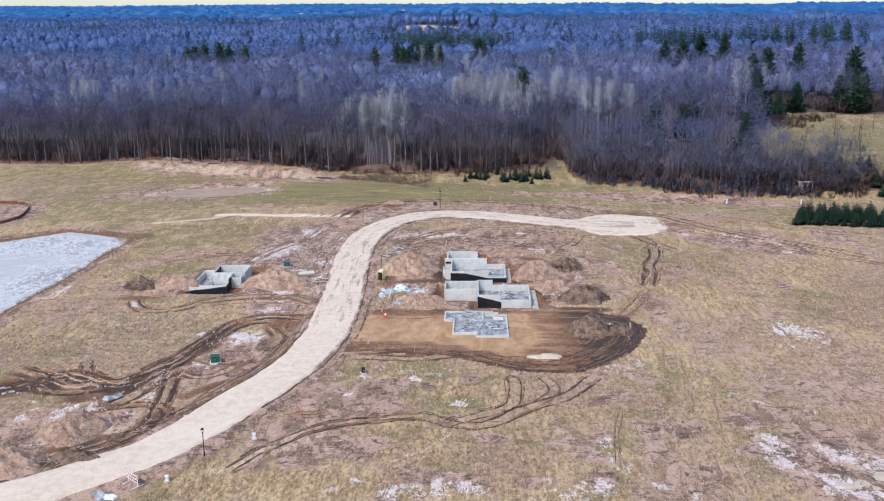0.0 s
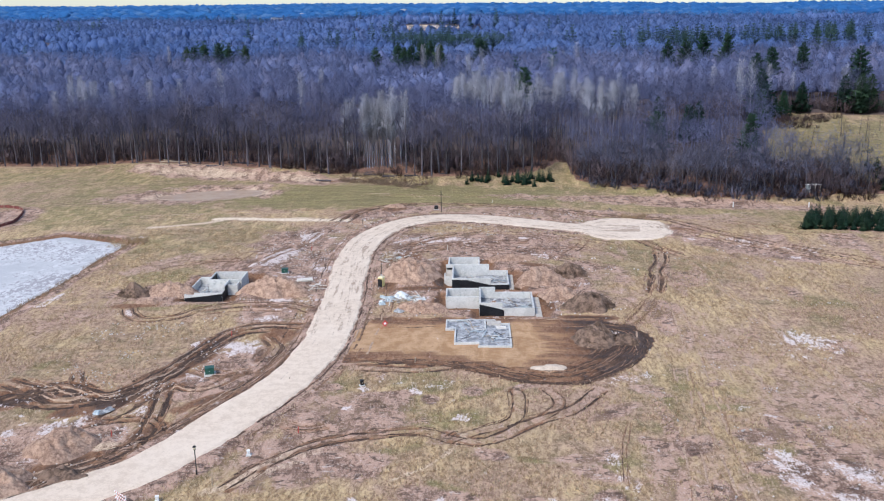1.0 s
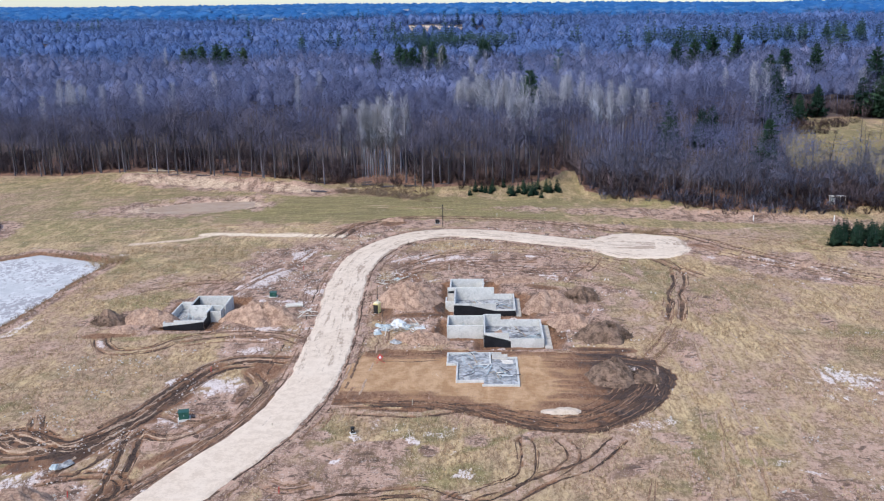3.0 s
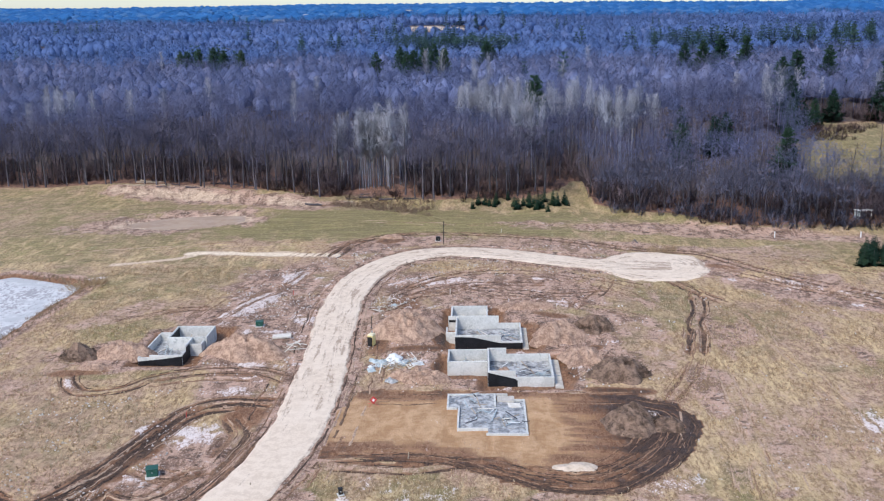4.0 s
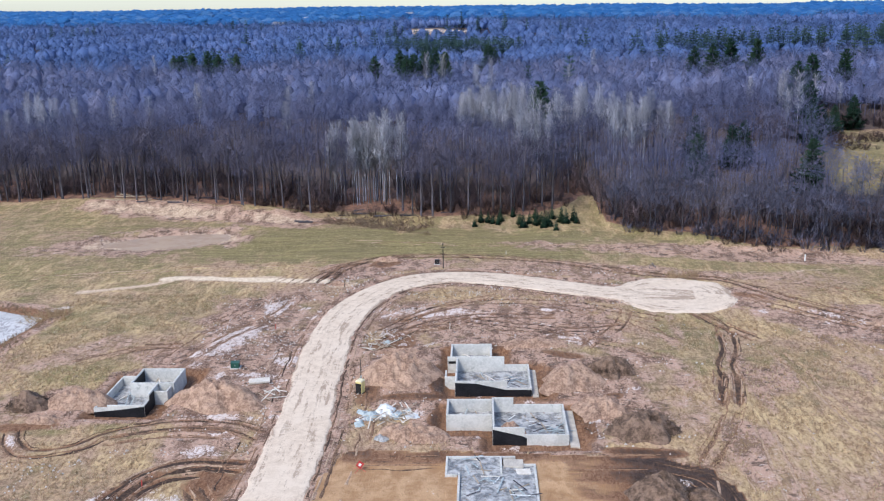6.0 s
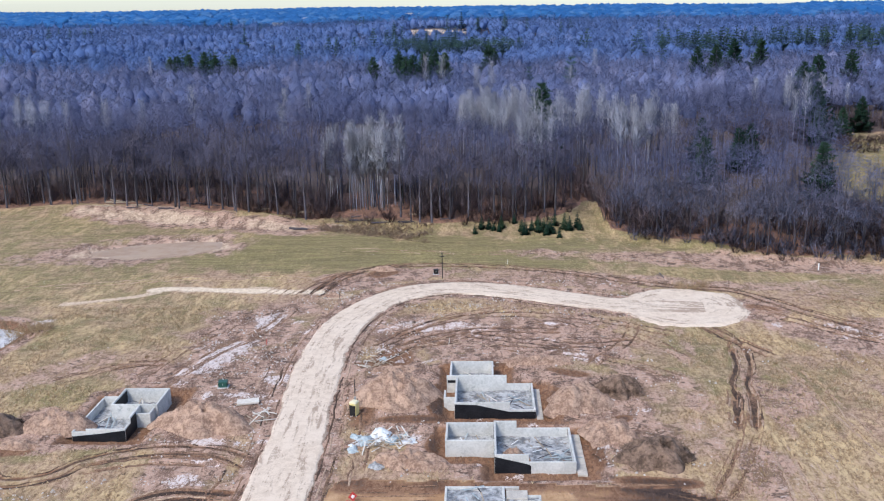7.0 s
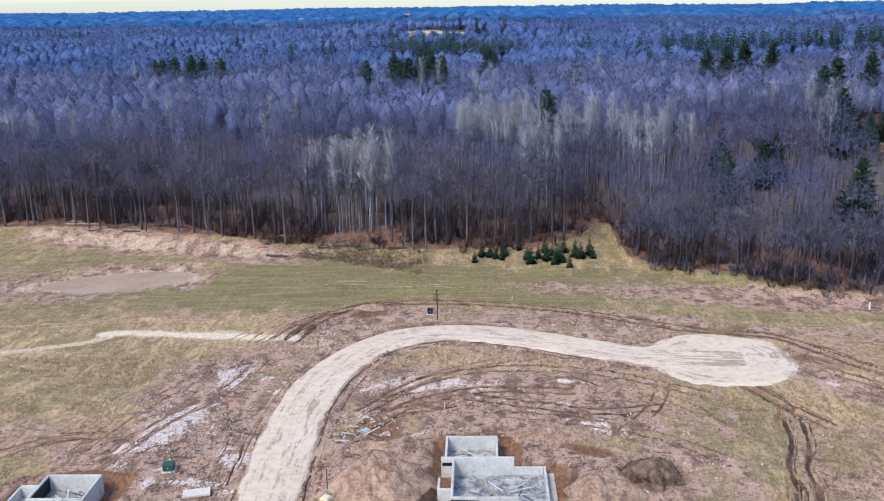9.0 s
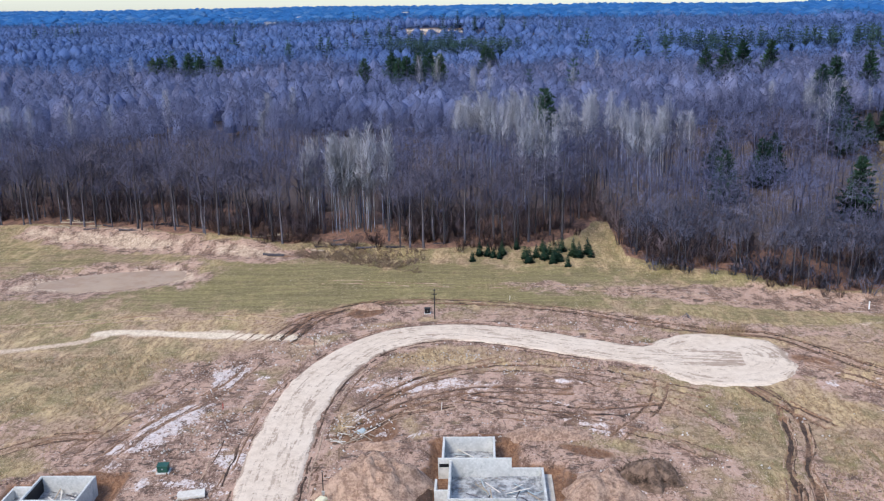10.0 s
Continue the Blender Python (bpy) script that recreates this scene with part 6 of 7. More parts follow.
def woods(name, kinds, spots, seed, material, label, lo=0.75, hi=1.2, category="woods", sizes=None, tone_shift=0.0, flat=False, lift=0.0):
    """Many trees as one mesh, each turned, sized and toned by its place."""
    rng = np.random.RandomState(seed)
    n = len(spots)
    which, turn = rng.randint(len(kinds), size=n), rng.rand(n) * 6.283
    s = (lo + (hi - lo) * rng.rand(n)) if sizes is None else sizes * (0.88 + 0.24 * rng.rand(n))
    z = height(spots[:, 0], spots[:, 1]) + lift
    tone = 0.45 * vnoise(spots[:, 0], spots[:, 1], 16, seed) + 0.6 * vnoise(spots[:, 0], spots[:, 1], 60, seed + 1)
    tone = np.clip(1.25 * (tone - 0.5) + 0.42 + 0.55 * (rng.rand(n) - 0.5) + tone_shift, 0, 0.999)
    VV, TT, TN, NN, base = [], [], [], [], 0
    for k, (v, t, *core) in enumerate(kinds):
        i = np.where(which == k)[0]
        if len(i) == 0:
            continue
        c, sn = np.cos(turn[i])[:, None] * s[i, None], np.sin(turn[i])[:, None] * s[i, None]
        X = v[None, :, 0] * c - v[None, :, 1] * sn + spots[i, 0][:, None]
        Y = v[None, :, 0] * sn + v[None, :, 1] * c + spots[i, 1][:, None]
        Z = v[None, :, 2] * (s[i] * (0.9 + 0.2 * rng.rand(len(i))))[:, None] + z[i][:, None]
        VV.append(np.stack([X, Y, Z], 2).reshape(-1, 3))
        TT.append((t[None] + (np.arange(len(i)) * len(v))[:, None, None]).reshape(-1, 3) + base)
        TN.append(np.repeat(tone[i], len(v)))
        o, ct, st = rounded_normals(v, 0.3, k, core[0] if core else None) * (np.array([0.3, 0.3, 0]) if flat else 1) + np.array([0, 0, 1.0 if flat else 0]), np.cos(turn[i])[:, None], np.sin(turn[i])[:, None]
        NN.append(np.stack([o[None, :, 0] * ct - o[None, :, 1] * st, o[None, :, 0] * st + o[None, :, 1] * ct, np.broadcast_to(o[None, :, 2], (len(i), len(v)))], 2).reshape(-1, 3))
        base += len(i) * len(v)
    me = fast_mesh(name, np.vstack(VV), np.vstack(TT), [material], tones=np.concatenate(TN), outward=np.vstack(NN))
    return tagged(new(name, me), label, category, kind="stuff")


def in_sight(x, y):
    return abs(x) < 0.50 * y + 25


# the first rows of the wood, tree by tree
def front(lo, hi):
    return lambda x, y: in_woods(x, y) & (y > wood_edge(x) + lo) & (y < wood_edge(x) + hi) & (x < 27) & in_sight(x, y)


def before_birches(x, y):
    """The thin stretch of wood before the pale stand."""
    return (abs(x + 26.5) < 8.5) & (y < 303) | (abs(x + 37.5) < 3) & (y < 299)


row = scatter(-165, 30, 275, 345, 4.3, 3, lambda x, y: front(0.5, 13)(x, y) & ~(before_birches(x, y) & (vnoise(x, y, 3.1, 5) < 0.72)))
rng = random.Random(4)
row = [tuple(p) for p in row]
rng.shuffle(row)
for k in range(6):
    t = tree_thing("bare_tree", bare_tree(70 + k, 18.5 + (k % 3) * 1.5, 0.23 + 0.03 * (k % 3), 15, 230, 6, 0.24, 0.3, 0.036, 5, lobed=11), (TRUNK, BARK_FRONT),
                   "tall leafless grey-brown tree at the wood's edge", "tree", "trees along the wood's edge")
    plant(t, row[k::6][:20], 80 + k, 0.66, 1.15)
right = [tuple(p) for p in scatter(28, 106, 246, 300, 3.9, 8, lambda x, y: in_woods(x, y) & (y < wood_edge(x) + 18) & (np.hypot(x - 88.6, y - 253.5) > 6))]
rng.shuffle(right)
for k in range(5):
    t = tree_thing("bare_tree", bare_tree(90 + k, 12.5 + (k % 3), 0.14, 12, 150, 5, 0.27, 0.1, 0.036, 5, lobed=9), (TRUNK, BARK_GREY),
                   "leafless grey tree in a dense thicket", "tree", "trees of the thicket")
    plant(t, right[k::5][:30], 95 + k, 0.7, 1.15)

# the wood behind them, in depth
mid_kinds = [joined(*bare_tree(120 + k, 19.5, 0.15, 3, 100, 3, 0.25, 0.2, 0.042, 4, lobed=9)) for k in range(8)]
spots = scatter(-215, 240, 285, 475, 6.6, 21, lambda x, y: in_woods(x, y) & ((y < 440) | (x > 85)) & (np.hypot((x + 26.5) / 8, (y - 299) / 5) > 1) & ~before_birches(x, y) & in_sight(x, y) & ((y > wood_edge(x) + 11) | (x > 27)) & ((x < 27) | (y > wood_edge(x) + 16)))
fill = scatter(24, 130, 262, 350, 8.0, 29, lambda x, y: in_woods(x, y) & (y > wood_edge(x) + 14) & in_sight(x, y))
spots = np.vstack([spots, fill])
sizes = np.where((spots[:, 0] > 27) & (spots[:, 1] < 335), 0.68 + 0.12 * vnoise(spots[:, 0], spots[:, 1], 9, 5), 0.68 + 0.52 * vnoise(spots[:, 0], spots[:, 1], 14, 3))
woods("deciduous_wood", mid_kinds, spots, 22, BARK_HAZE, "dense leafless deciduous wood of grey trees tinted hazy blue-violet", sizes=sizes)


def crown_clump(seed, n, h, r, w, long=0.42):
    """The rounded crown of a far tree: short twigs over a dome, and a stem."""
    rng = np.random.RandomState(seed)
    V, T = [], []
    lobes = []
    for k in range(6):
        a, q = k * 2.4 + rng.rand(), 0.9 * math.sqrt((k + rng.rand()) / 6)
        top = math.sqrt(max(0.0, 1 - q * q))
        lobes.append(np.array([r * 0.8 * q * math.cos(a), r * 0.8 * q * math.sin(a), h * (0.5 + 0.34 * top * (0.6 + 0.4 * rng.rand()))]))
    for _ in range(n):
        c = lobes[rng.randint(6)]
        away = rng.randn(3) * np.array([1, 1, 0.9])
        p = c + away * r * 0.2
        d = (away / (np.linalg.norm(away) + 0.2) * 0.9 + rng.randn(3) * 0.4 + np.array([0, 0, 0.35])) * r * long
        blade(V, T, p, d, w * (0.6 + 0.7 * rng.rand()), rng)
    blade(V, T, np.array([0, 0, 0.0]), np.array([0, 0, 0.8 * h]), 0.03 * r + 0.02, rng)
    return np.array(V), np.array(T)


def canopy(seed, h, r, around, rings, twigs, w):
    """A far tree: a lobed, uneven crown with loose twigs standing out of it."""
    rng = np.random.RandomState(seed)
    V, T = [], []
    swell = 0.75 + 0.5 * rng.rand(around)
    for i in range(rings + 1):
        f = i / rings
        for j in range(around):
            a = 6.283 * (j + 0.5 * (i % 2) + 0.4 * rng.rand()) / around
            q = r * math.cos(1.45 * f) * swell[j] * (0.85 + 0.3 * rng.rand())
            V.append((q * math.cos(a), q * math.sin(a), h * (0.22 + 0.7 * math.sin(1.571 * f) * (0.78 + 0.3 * rng.rand()))))
    for i in range(rings):
        for j in range(around):
            a, b = i * around + j, i * around + (j + 1) % around
            T += [(a, b, b + around), (a, b + around, a + around)]
    for _ in range(twigs):
        p = np.array(V[rng.randint(around, len(V))])
        d = np.array([p[0], p[1], 0.5 * h]) * 0.12 + rng.randn(3) * r * 0.16
        blade(V, T, p, d, w, rng)
    return np.array(V), np.array(T)


def in_plantation(x, y):
    return np.hypot((x + 20) / 56, (y - 905) / 42) < 1


def with_core(seed, h, r, twigs, w, long):
    """A far tree: many short twigs round the dense inner mass of its crown."""
    outer = crown_clump(seed, twigs, h, r, w, long)
    return (*joined(outer, canopy(seed, h * 0.7, r * 0.8, 6, 2, 0, 0)), len(outer[0]))


def band(y0, y1):
    """Stretches of the wood whose borders run unevenly."""
    return lambda x, y: (y + 150 * (vnoise(x, y, 170, 18) - 0.5) > y0) & (y + 150 * (vnoise(x, y, 170, 18) - 0.5) <= y1)


deep_kinds = [with_core(140 + k, 19.5, 5.0, 90, 0.1, 0.25) for k in range(6)]
spots = scatter(-420, 420, 400, 800, 8.4, 23, lambda x, y: in_woods(x, y) & ((y > 475) | (y > 440) & (x < 85)) & in_sight(x, y) & (band(0, 700)(x, y)))
woods("deciduous_wood", deep_kinds, spots, 24, HAZE_WOODS_MID, "dense leafless deciduous wood seen over its crowns", sizes=0.7 + 0.5 * vnoise(spots[:, 0], spots[:, 1], 20, 3))
far_kinds = [with_core(160 + k, 18 + k * 0.5, 6.2, 34, 0.24, 0.26) for k in range(5)]
spots = scatter(-820, 820, 600, 1600, 13, 25, lambda x, y: in_sight(x, y) & band(700, 1650)(x, y) & ~inside(x, y, PALE_FIELD) & ~in_plantation(x, y))
woods("far_wood", far_kinds, spots, 26, HAZE_WOODS_HILL, "leafless woods rolling away over low hills", sizes=0.6 + 0.6 * vnoise(spots[:, 0], spots[:, 1], 45, 3))
farther = [canopy(170 + k, 13 + k, 15.0, 6, 2, 3, 0.6) for k in range(4)]
spots = scatter(-2450, 2450, 1600, 4900, 30, 27, lambda x, y: in_sight(x, y) & (vnoise(x, y, 260, 12) < 0.86))
woods("far_wood", farther, spots, 28, HAZE_WOODS_FAR, "distant woods, coloured blue as by haze, reaching to the horizon", 0.7, 1.15, flat=True)

# pale aspens and birches in stands
birch_kinds = [birch(200 + k, 18.5 + 1.2 * k) for k in range(3)]
stands = [(-26.8, 299.5, 6.6, 3.0, 38), (-37.8, 301, 1.4, 2, 5), (15, 305, 0.5, 0.5, 1), (5.5, 380, 12.5, 9, 46), (14, 352, 12, 8, 14), (33, 362, 9, 10, 18), (50, 352, 9, 10, 14), (16, 322, 8, 6, 4), (43, 330, 5, 5, 5), (-160, 392, 9, 5, 11)]
rng = random.Random(31)
spots = [(cx + rng.uniform(-rx, rx), cy + rng.uniform(-ry, ry)) for cx, cy, rx, ry, n in stands for _ in range(n)]
for k, arrays in enumerate(birch_kinds):
    t = tree_thing("pale_birch", arrays, (BIRCH, BIRCH), "slender pale-barked leafless birch in a stand", "tree", "birch stand")
    plant(t, spots[k::3], 33 + k, 0.88, 1.12)
spots = scatter(-200, 200, 380, 640, 15, 41, lambda x, y: in_woods(x, y) & in_sight(x, y) & (vnoise(x, y, 70, 14) > 0.76) & (vnoise(x, y, 9, 17) > 0.5))
woods("birch_wood", [joined(*birch(210 + k, 20)) for k in range(3)], spots, 42, BIRCH, "scattered pale birches among darker trees")

# conifers
big = [conifer(230 + k, 19, 22, 4.7, 0.0, 15, 9, 0.58, 0.1, 0.5) for k in range(3)]
tall_spots = [(19, 366, 1.35), (116, 400, 1.1), (84, 300, 0.82), (126, 402, 0.62), (122, 400, 0.5), (112, 385, 0.75), (138.6, 418, 0.72), (162, 415, 0.9), (157, 420, 0.86), (168, 420, 0.85),
              (180, 412, 0.8), (74, 340, 0.72), (79, 346, 0.74), (-45.5, 600, 1.25), (-35.7, 572, 1.25), (-30.5, 579, 1.3), (-26.4, 610, 1.3), (-19.3, 584, 1.25), (-54, 546, 1.2),
              (146, 630, 1.35), (160, 626, 1.35), (112, 570, 1.3), (126, 588, 1.3), (4.3, 638, 1.3), (8, 646, 1.2), (134, 470, 1.2), (150, 500, 1.25), (172, 520, 1.3), (186, 480, 1.3), (-176, 640, 1.2), (-168, 646, 1.25), (-160, 640, 1.15), (-182, 636, 1.15),
              (-150, 644, 1.15), (-190, 648, 1.1), (66, 352, 0.8), (-40, 574, 1.2), (60, 322, 0.72)]
for k in range(3):
    t = tree_thing("pine", big[k], (TRUNK, NEEDLES), "tall dark green pine rising among bare trees", "tree", "pines in the wood")
    rng = random.Random(235 + k)
    for i, (x, y, s) in enumerate(tall_spots[k::3]):
        m = pose(x, y, z_at(x, y) - 0.1, 0, 0, rng.uniform(0, 360))
        o = copy_thing(t, m) if i else t
        o.matrix_basis = m
        o.scale = (s * 1.15, s * 1.15, s)
spots = np.array([(-180, 654), (-176, 668), (-173.7, 679), (-166, 664), (-158, 660), (-186, 660), (105, 732), (112, 740), (122.7, 727), (168, 890), (176, 880), (232, 695), (230, 664), (244, 680)])
spots = np.vstack([spots, scatter(150, 330, 820, 900, 11, 46, lambda x, y: vnoise(x, y, 40, 6) > 0.35),
                   scatter(-100, 420, 520, 1200, 24, 44, lambda x, y: in_sight(x, y) & (vnoise(x, y, 60, 15) > 0.8)),
                   scatter(-500, 0, 800, 1500, 30, 48, lambda x, y: in_sight(x, y) & (vnoise(x, y, 80, 16) > 0.8))])
woods("pine_clump", [joined(*conifer(240 + k, 19, 10, 4.6, -0.02, 9, 3, 0.6, 0.15, 0.5)) for k in range(3)], spots, 45, NEEDLES_HAZE, "scattered dark pines standing above bare woods", 1.05, 1.4, "pines")

woods("pine_plantation", [joined(*conifer(246 + k, 19, 8, 5.0, 0.05, 8, 2, 0.5)) for k in range(3)], scatter(-80, 40, 860, 950, 6.5, 47, in_plantation), 47, NEEDLES_HAZE,
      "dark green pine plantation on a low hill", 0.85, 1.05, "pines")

small = [conifer(250 + k, 3.2, 12, 1.15, 0.3, 13, 2, 0.85, 0.04, 0.22) for k in range(3)]
spots = [(-1.7, 275.8), (-0.2, 279.2), (1.5, 278.6), (2.6, 277.8), (3.8, 277.0), (4.4, 279), (7.5, 281.5), (9.0, 276.8), (9.6, 273.8), (11.3, 277.4), (12.8, 281), (12.9, 275.8),
         (14.2, 279.4), (14.4, 273.2), (16.9, 281.6), (15.6, 274.4), (17.1, 270.6), (18.9, 278.2), (19.9, 277), (21.9, 279.4), (22.3, 276.8), (15.2, 277)]
for k in range(3):
    t = tree_thing("young_spruce", small[k], (TRUNK, SPRUCE), "small young spruce standing in tall grass", "tree", "young spruces by the glade")
    plant(t, spots[k::3], 255 + k, 0.75, 1.3)
hedge = [(75 + i * 1.6 + j * 1.1 + (j % 2) * 0.8 + (i * 7 % 5) * 0.15, 220.4 + j * 3.2 - i * 0.28 + (i * 11 % 7) * 0.12) for i in range(26) for j in range(4)]
orchard = [(106 + (k * 29 % 17) + (k % 3) * 0.7, 250 + (k * 17 % 43)) for k in range(30)]
for k in range(3):
    t = tree_thing("young_spruce", conifer(260 + k, 3.6, 12, 1.6, 0.25, 13, 2, 0.85, 0.04, 0.22), (TRUNK, SPRUCE), "young spruce in a dense planted row", "tree", "planted spruces")
    plant(t, hedge[k::3] + orchard[k::3], 265 + k, 0.65, 1.2)

# shrubs: low thickets before the wood, on the meadow and about the turnaround
def shrub_arrays(seed, h, r, n, w=0.03):
    rng = np.random.RandomState(seed)
    V, T = [], []
    for _ in range(n):
        a, q = rng.rand() * 6.28, r * 0.5 * math.sqrt(rng.rand())
        p = np.array([q * math.cos(a), q * math.sin(a), -0.1])
        d = np.array([math.cos(a) * r * 0.6, math.sin(a) * r * 0.6, h * (0.6 + 0.4 * rng.rand())]) + rng.randn(3) * 0.25
        blade(V, T, p, d, w * 1.5, rng)
        for _ in range(4):
            blade(V, T, p + d * (0.3 + 0.6 * rng.rand()), d * 0.3 + rng.randn(3) * 0.35 * h * 0.5, w, rng)
    return np.array(V), np.array(T)


bush = [shrub_arrays(280 + k, 2.6, 1.6, 26) for k in range(4)]
spots = scatter(28, 100, 244, 300, 2.6, 51, lambda x, y: (y > wood_edge(x) - 1.5) & (y < wood_edge(x) + 12) & (vnoise(x, y, 7, 3) > 0.25) & ~inside(x, y, GLADE) & (np.hypot(x - 88.4, y - 254) > 5.5))
woods("shrub_thicket", bush, spots, 55, BARK_GREY, "low leafless grey shrubs before the thicket", 0.6, 1.5, "shrubs")
spots = np.vstack([scatter(-60, 27, 275, 305, 2.8, 52, lambda x, y: (y > wood_edge(x) - 1.0) & (y < wood_edge(x) + 6) & (vnoise(x, y, 6, 4) > 0.45) & ~inside(x, y, GLADE)),
                   scatter(28, 72, 246, 270, 3.2, 68, lambda x, y: (y > wood_edge(x) - 2) & (y < wood_edge(x) + 2) & (vnoise(x, y, 9, 7) > 0.5)),
                   scatter(74, 104, 250, 296, 2.4, 53, lambda x, y: (vnoise(x, y, 8, 5) > 0.3) & (y < 292) & (np.hypot(x - 88.8, y - 255) > 5)),
                   scatter(100, 150, 372, 400, 3.0, 54, lambda x, y: inside(x, y, MEADOW) & (vnoise(x, y, 12, 6) > 0.42))])
sapling = [shrub_arrays(284 + k, 6.0, 2.2, 22, 0.035) for k in range(4)]
under = scatter(-170, 112, 248, 340, 2.7, 50, lambda x, y: in_woods(x, y) & in_sight(x, y) & (y > wood_edge(x) + np.where(x < 27, 5, 2)) & (y < wood_edge(x) + 34) & (vnoise(x, y, 7, 9) > np.where(x < -8, 0.52, 0.38)))
under = np.vstack([under, scatter(92, 235, 395, 445, 3.2, 78, lambda x, y: in_woods(x, y) & (vnoise(x, y, 9, 9) > 0.3))])
woods("understorey", sapling, under, 49, SAPLING, "thin leafless saplings under the taller trees", 0.5, 1.2, "saplings")
woods("shrub_thicket", bush, spots, 69, SHRUB, "red-brown leafless shrubs along the wood's edge", 0.6, 1.4, "shrubs")
spots = np.vstack([scatter(35.5, 42, 232.4, 234.6, 1.3, 56, lambda x, y: x > 0), scatter(-79, -72, 210.5, 214.5, 1.5, 57, lambda x, y: x < 0)])
woods("brush_clump", [shrub_arrays(290, 1.2, 1.2, 26)], spots, 58, STRAW, "low tangled brush beside the turnaround", 0.7, 1.2, "brush", tone_shift=-0.45, flat=True)
spots = scatter(-38, -12, 268, 288, 1.25, 59, lambda x, y: (y < wood_edge(x) + 1) & (y > 278.5 - 0.42 * (x + 37)) & (vnoise(x, y, 3, 6) > 0.22))
woods("brush_heap", [shrub_arrays(294 + k, 0.55, 1.3, 14, 0.05) for k in range(2)], spots, 60, BRUSH, "low heap of cut brush and weeds before the wood", 0.7, 1.3, "brush", tone_shift=-0.4, flat=True)
lone = [(106, 292), (110, 300), (101, 286), (118, 315), (113, 288), (124, 330), (131, 352), (140, 358), (96, 297), (104, 305), (135, 340), (99, 291), (150, 365), (121, 303)]
for k in range(2):
    t = tree_thing("bare_tree", bare_tree(300 + k, 10.5, 0.16, 9, 40, 5, 0.25, 0.2, 0.04, 4), (TRUNK, SHRUB), "solitary leafless brown tree standing in a meadow", "tree", "trees on the meadow")
    plant(t, lone[k::2], 305 + k, 0.75, 1.15)

# dead reeds round the pond and rough grass
def tuft(seed, n, h, w):
    rng = np.random.RandomState(seed)
    V, T = [], []
    for _ in range(n):
        blade(V, T, np.array([rng.randn() * 0.25, rng.randn() * 0.25, -0.02]), np.array([rng.randn() * 0.25 * h, rng.randn() * 0.25 * h, h * (0.6 + 0.5 * rng.rand())]), w, rng)
    return np.array(V), np.array(T)


spots = scatter(-125, -66, 132, 220, 0.9, 61, lambda x, y: (pond_depth(x, y) > -3.2) & (pond_depth(x, y) < 0.4) & (vnoise(x, y, 2.5, 5) > 0.3))
woods("reed_bed", [tuft(310 + k, 9, 0.6, 0.04) for k in range(3)], spots, 62, REED, "dead straw-coloured reeds fringing the icy pond", 0.7, 1.3, "reeds")

# rough grass over the nearer field, and clods on the bare soil
def open_field(x, y):
    keep = (near(x, y, ROAD_LINE, 9) > 5.0) & ~inside(x, y, LOT) & (patch("clay", x, y) < 0.2) & (patch("mud", x, y) < 0.3) & (pond_depth(x, y) < -2)
    for x0, x1, y0, y1 in PITS:
        keep &= ~((x > x0 - 1.5) & (x < x1 + 1.5) & (y > y0 - 1.5) & (y < y1 + 1.5))
    for line, gauge, width, power in TRACKS:
        if power > 0.45:
            keep &= near(x, y, glide(line, 0.6), 2.4) > gauge * 0.5 + width
    return keep & (y < wood_edge(x))


spots = scatter(-75, 72, 94, 225, 0.62, 63, lambda x, y: open_field(x, y) & in_sight(x, y - 5) & (patch("bare", x, y) < 0.22 + 0.25 * vnoise(x, y, 3, 2)) & (vnoise(x, y, 4, 8) + 0.6 * vnoise(x, y, 1.3, 9) > 0.68))
woods("rough_grass", [tuft(320 + k, 3, 0.3, 0.07) for k in range(4)], spots, 64, STRAW, "tufts of dry straw-coloured grass over the field", 0.6, 1.6, "grass", flat=True)


def clod(seed):
    r = np.random.RandomState(seed)
    V = [np.array(d) * 0.12 * (0.6 + 0.8 * r.rand(3)) for d in ((1, 0, 0), (-1, 0, 0), (0, 1, 0), (0, -1, 0), (0, 0, 1))]
    return np.array(V), np.array([(0, 2, 4), (2, 1, 4), (1, 3, 4), (3, 0, 4)])


spots = scatter(-75, 60, 95, 225, 0.75, 65, lambda x, y: (near(x, y, ROAD_LINE, 9) > 4.4) & ~inside(x, y, LOT) & (patch("bare", x, y) > 0.55) & (vnoise(x, y, 3, 5) > 0.4))
woods("soil_clods", [clod(330 + k) for k in range(5)], spots, 66, CLOD, "scattered clods and stones on bare soil", 0.4, 1.6, "clods", flat=True)

# pale stones and ice crumbs thrown up along the road, and dark torn weeds
def yard(x, y):
    d = near(x, y, ROAD_LINE, 16)
    rim = (d > 5.0) & (d < 14.5) & (y > 186) & (x > -46) & (x < 26)
    drift = 0.55 * vnoise(x * 0.6, y * 1.5, 3.2, 61) + 0.45 * vnoise(x, y, 1.2, 62)
    plot = (abs(x - 2) < 22) & (y > 162) & (y < 204)
    side = (x > -47) & (x < -28) & (y > 158) & (y < 222) | (x > -62) & (x < -38) & (y > 104) & (y < 160)
    east = (x > 22) & (x < 70) & (y > 98) & (y < 215)
    keep = rim & (drift > 0.56) | plot & (drift > 0.68) | side & (drift > 0.66) | east & (drift > 0.77)
    for x0, x1, y0, y1 in PITS:
        keep &= ~((x > x0 - 0.6) & (x < x1 + 0.6) & (y > y0 - 0.6) & (y < y1 + 0.6))
    return keep & (d > 4.6) & ~inside(x, y, LOT)


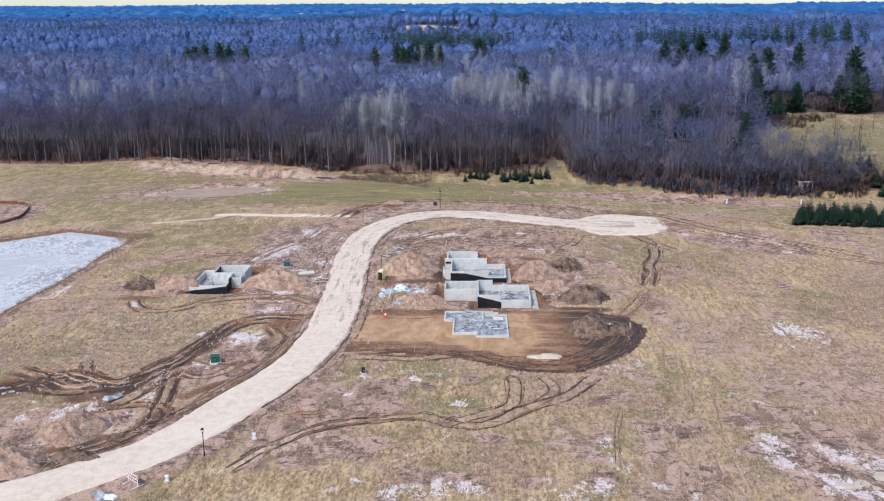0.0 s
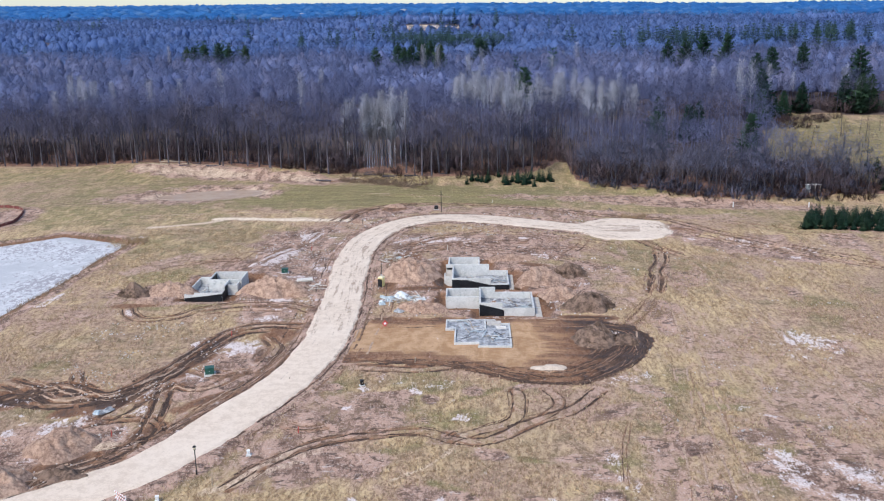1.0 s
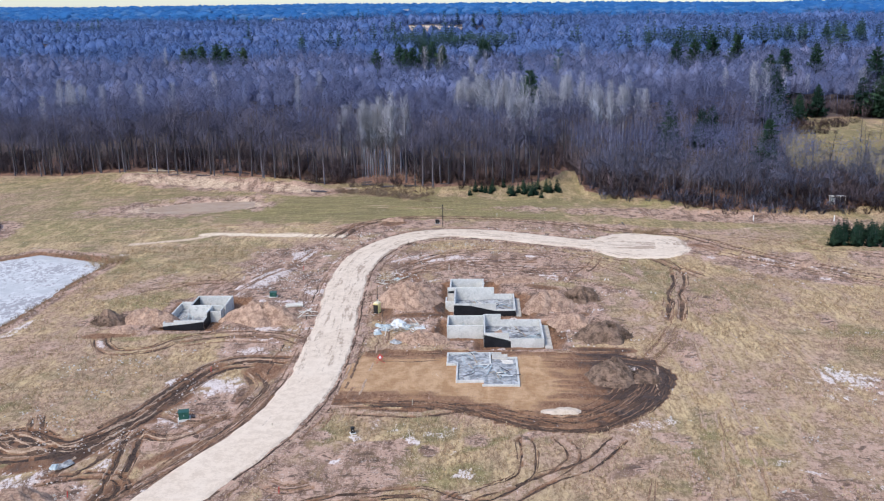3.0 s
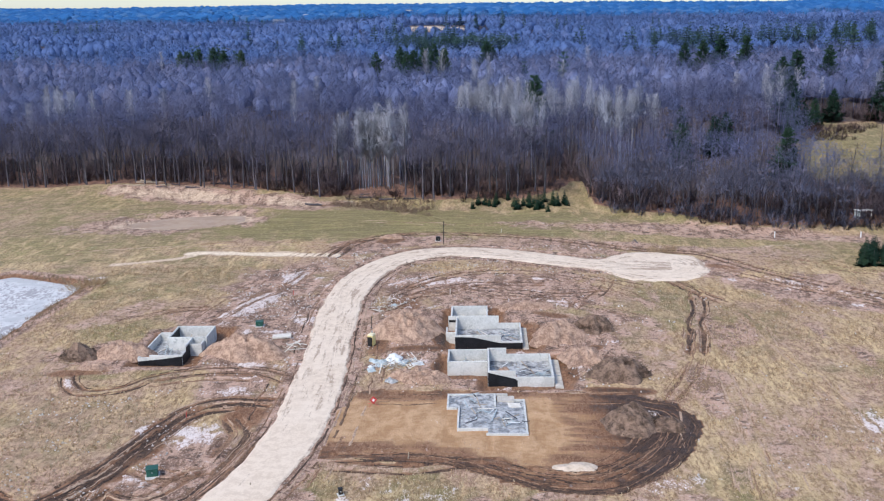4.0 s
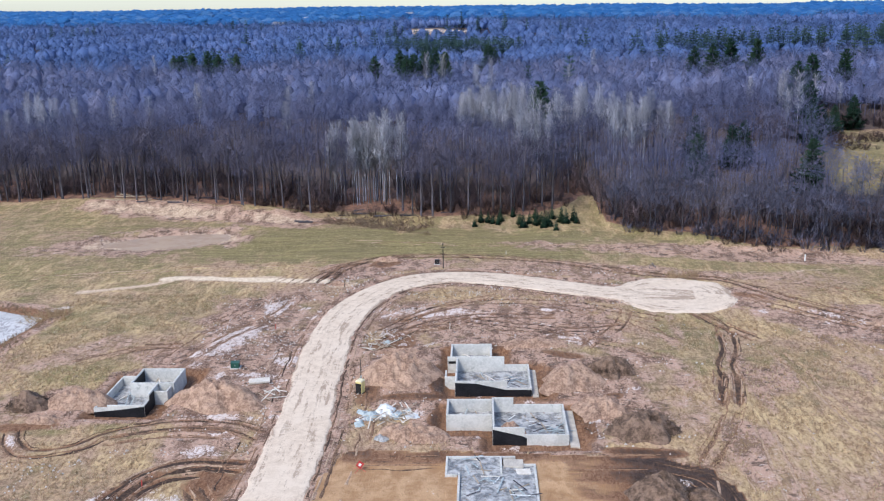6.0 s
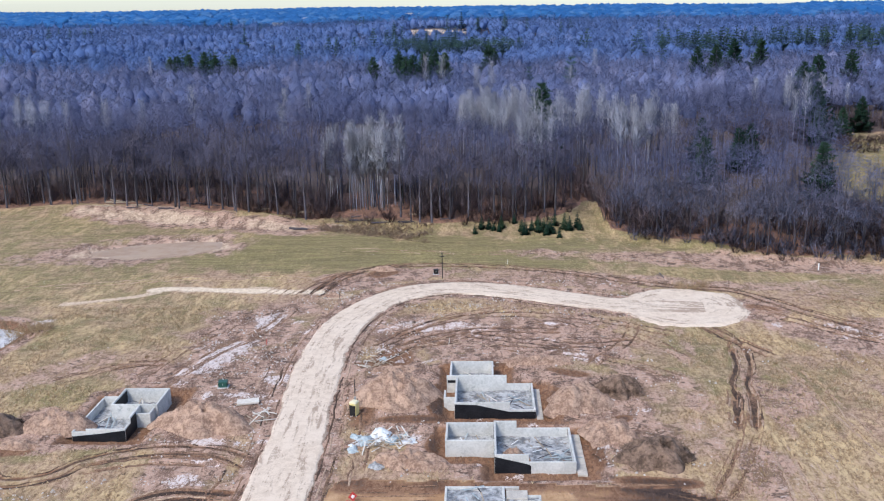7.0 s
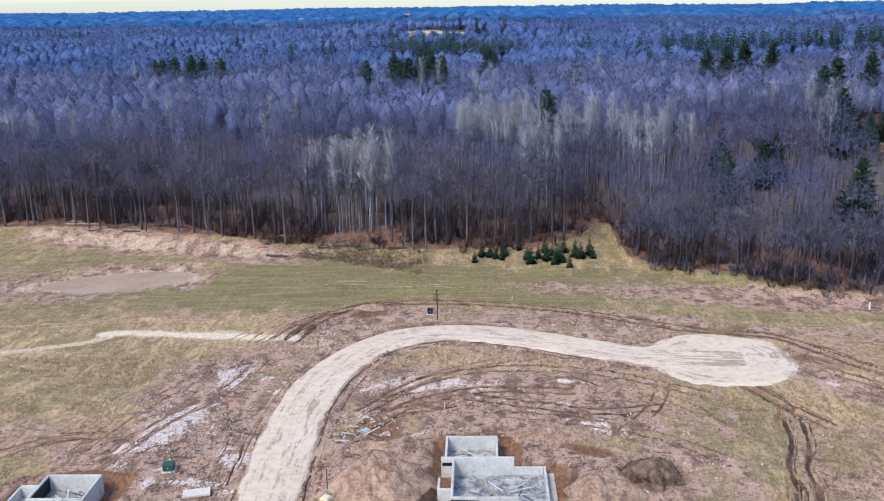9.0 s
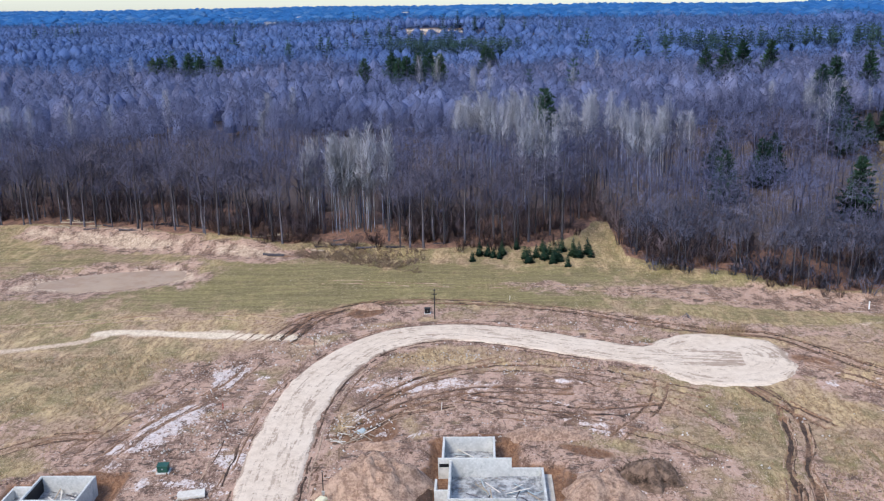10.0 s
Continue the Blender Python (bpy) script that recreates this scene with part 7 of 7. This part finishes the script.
spots = scatter(-62, 72, 98, 238, 0.7, 71, yard)
woods("stone_rubble", [clod(340 + k) for k in range(5)], spots, 72, PALE_STONE, "pale stones and ice crumbs strewn over the soil", 0.5, 1.9, "stones", flat=True)
spots = scatter(-46, 26, 162, 240, 1.0, 73, lambda x, y: yard(x + 1.7, y - 1.1))
woods("torn_weeds", [shrub_arrays(350 + k, 0.1, 0.7, 4, 0.045) for k in range(3)], spots, 74, DEAD_WEED, "dark torn weed stalks lying on churned soil", 0.6, 1.5, "weeds", flat=True)

# weeds growing over the dark heaps
heaps, rise = [], []
rng = random.Random(83)
for cx, cy, rx, ry, h in ((18.4, 186.4, 3.6, 3.6, 2.0), (20.3, 167.0, 4.8, 4.0, 2.5), (19.4, 151.0, 3.6, 4.2, 2.1), (-62.0, 174.6, 3.2, 3.0, 1.9)):
    for _ in range(70):
        a, q = rng.uniform(0, 6.283), 0.88 * math.sqrt(rng.random())
        heaps.append((cx + rx * q * math.cos(a), cy + ry * q * math.sin(a)))
        rise.append(h * (1 - q ** 1.5) * 0.9 - 0.1)
woods("heap_weeds", [shrub_arrays(360 + k, 0.3, 0.55, 6, 0.04) for k in range(3)], np.array(heaps), 84, DEAD_WEED, "dark dead weeds growing over heaps of topsoil", 0.5, 1.3, "weeds", flat=True, lift=np.array(rise))

# far houses and pale fields near the horizon
def far_house(x, y, w, d, turn):
    ob = thing("house", pose(x, y, z_at(x, y) + 9.0, 0, 0, turn), "distant pale house half hidden by woods", "house", "distant houses")
    part("wall", a_box(-w / 2, w / 2, -d / 2, d / 2, -10, 4), WHITE_PAINT, ob)
    bm = bmesh.new()
    vs = [bm.verts.new(c) for c in ((-w * 0.55, -d * 0.58, 4), (w * 0.55, -d * 0.58, 4), (w * 0.55, d * 0.58, 4), (-w * 0.55, d * 0.58, 4), (-w * 0.55, 0, 7), (w * 0.55, 0, 7))]
    for f in ((0, 1, 5, 4), (2, 3, 4, 5), (1, 2, 5), (3, 0, 4), (3, 2, 1, 0)):
        bm.faces.new([vs[i] for i in f])
    part("roof", bm, GREY_METAL, ob)
    for k in (-0.3, 0.0, 0.3):
        part("window", a_box(k * w - 0.8, k * w + 0.8, -d / 2 - 0.06, -d / 2 - 0.01, 1, 3), BLACK_METAL, ob)


for x, y, w, d, t in ((-165, 2300, 26, 14, 10), (-140, 2340, 18, 12, -20), (-120, 2280, 16, 12, 30), (-75, 2500, 22, 12, 0), (-295, 1480, 20, 12, 15), (-305, 1500, 14, 10, -10), (10, 2600, 24, 12, 12), (-330, 1900, 18, 12, 5)):
    far_house(x, y, w * 0.6, d * 0.7, t)
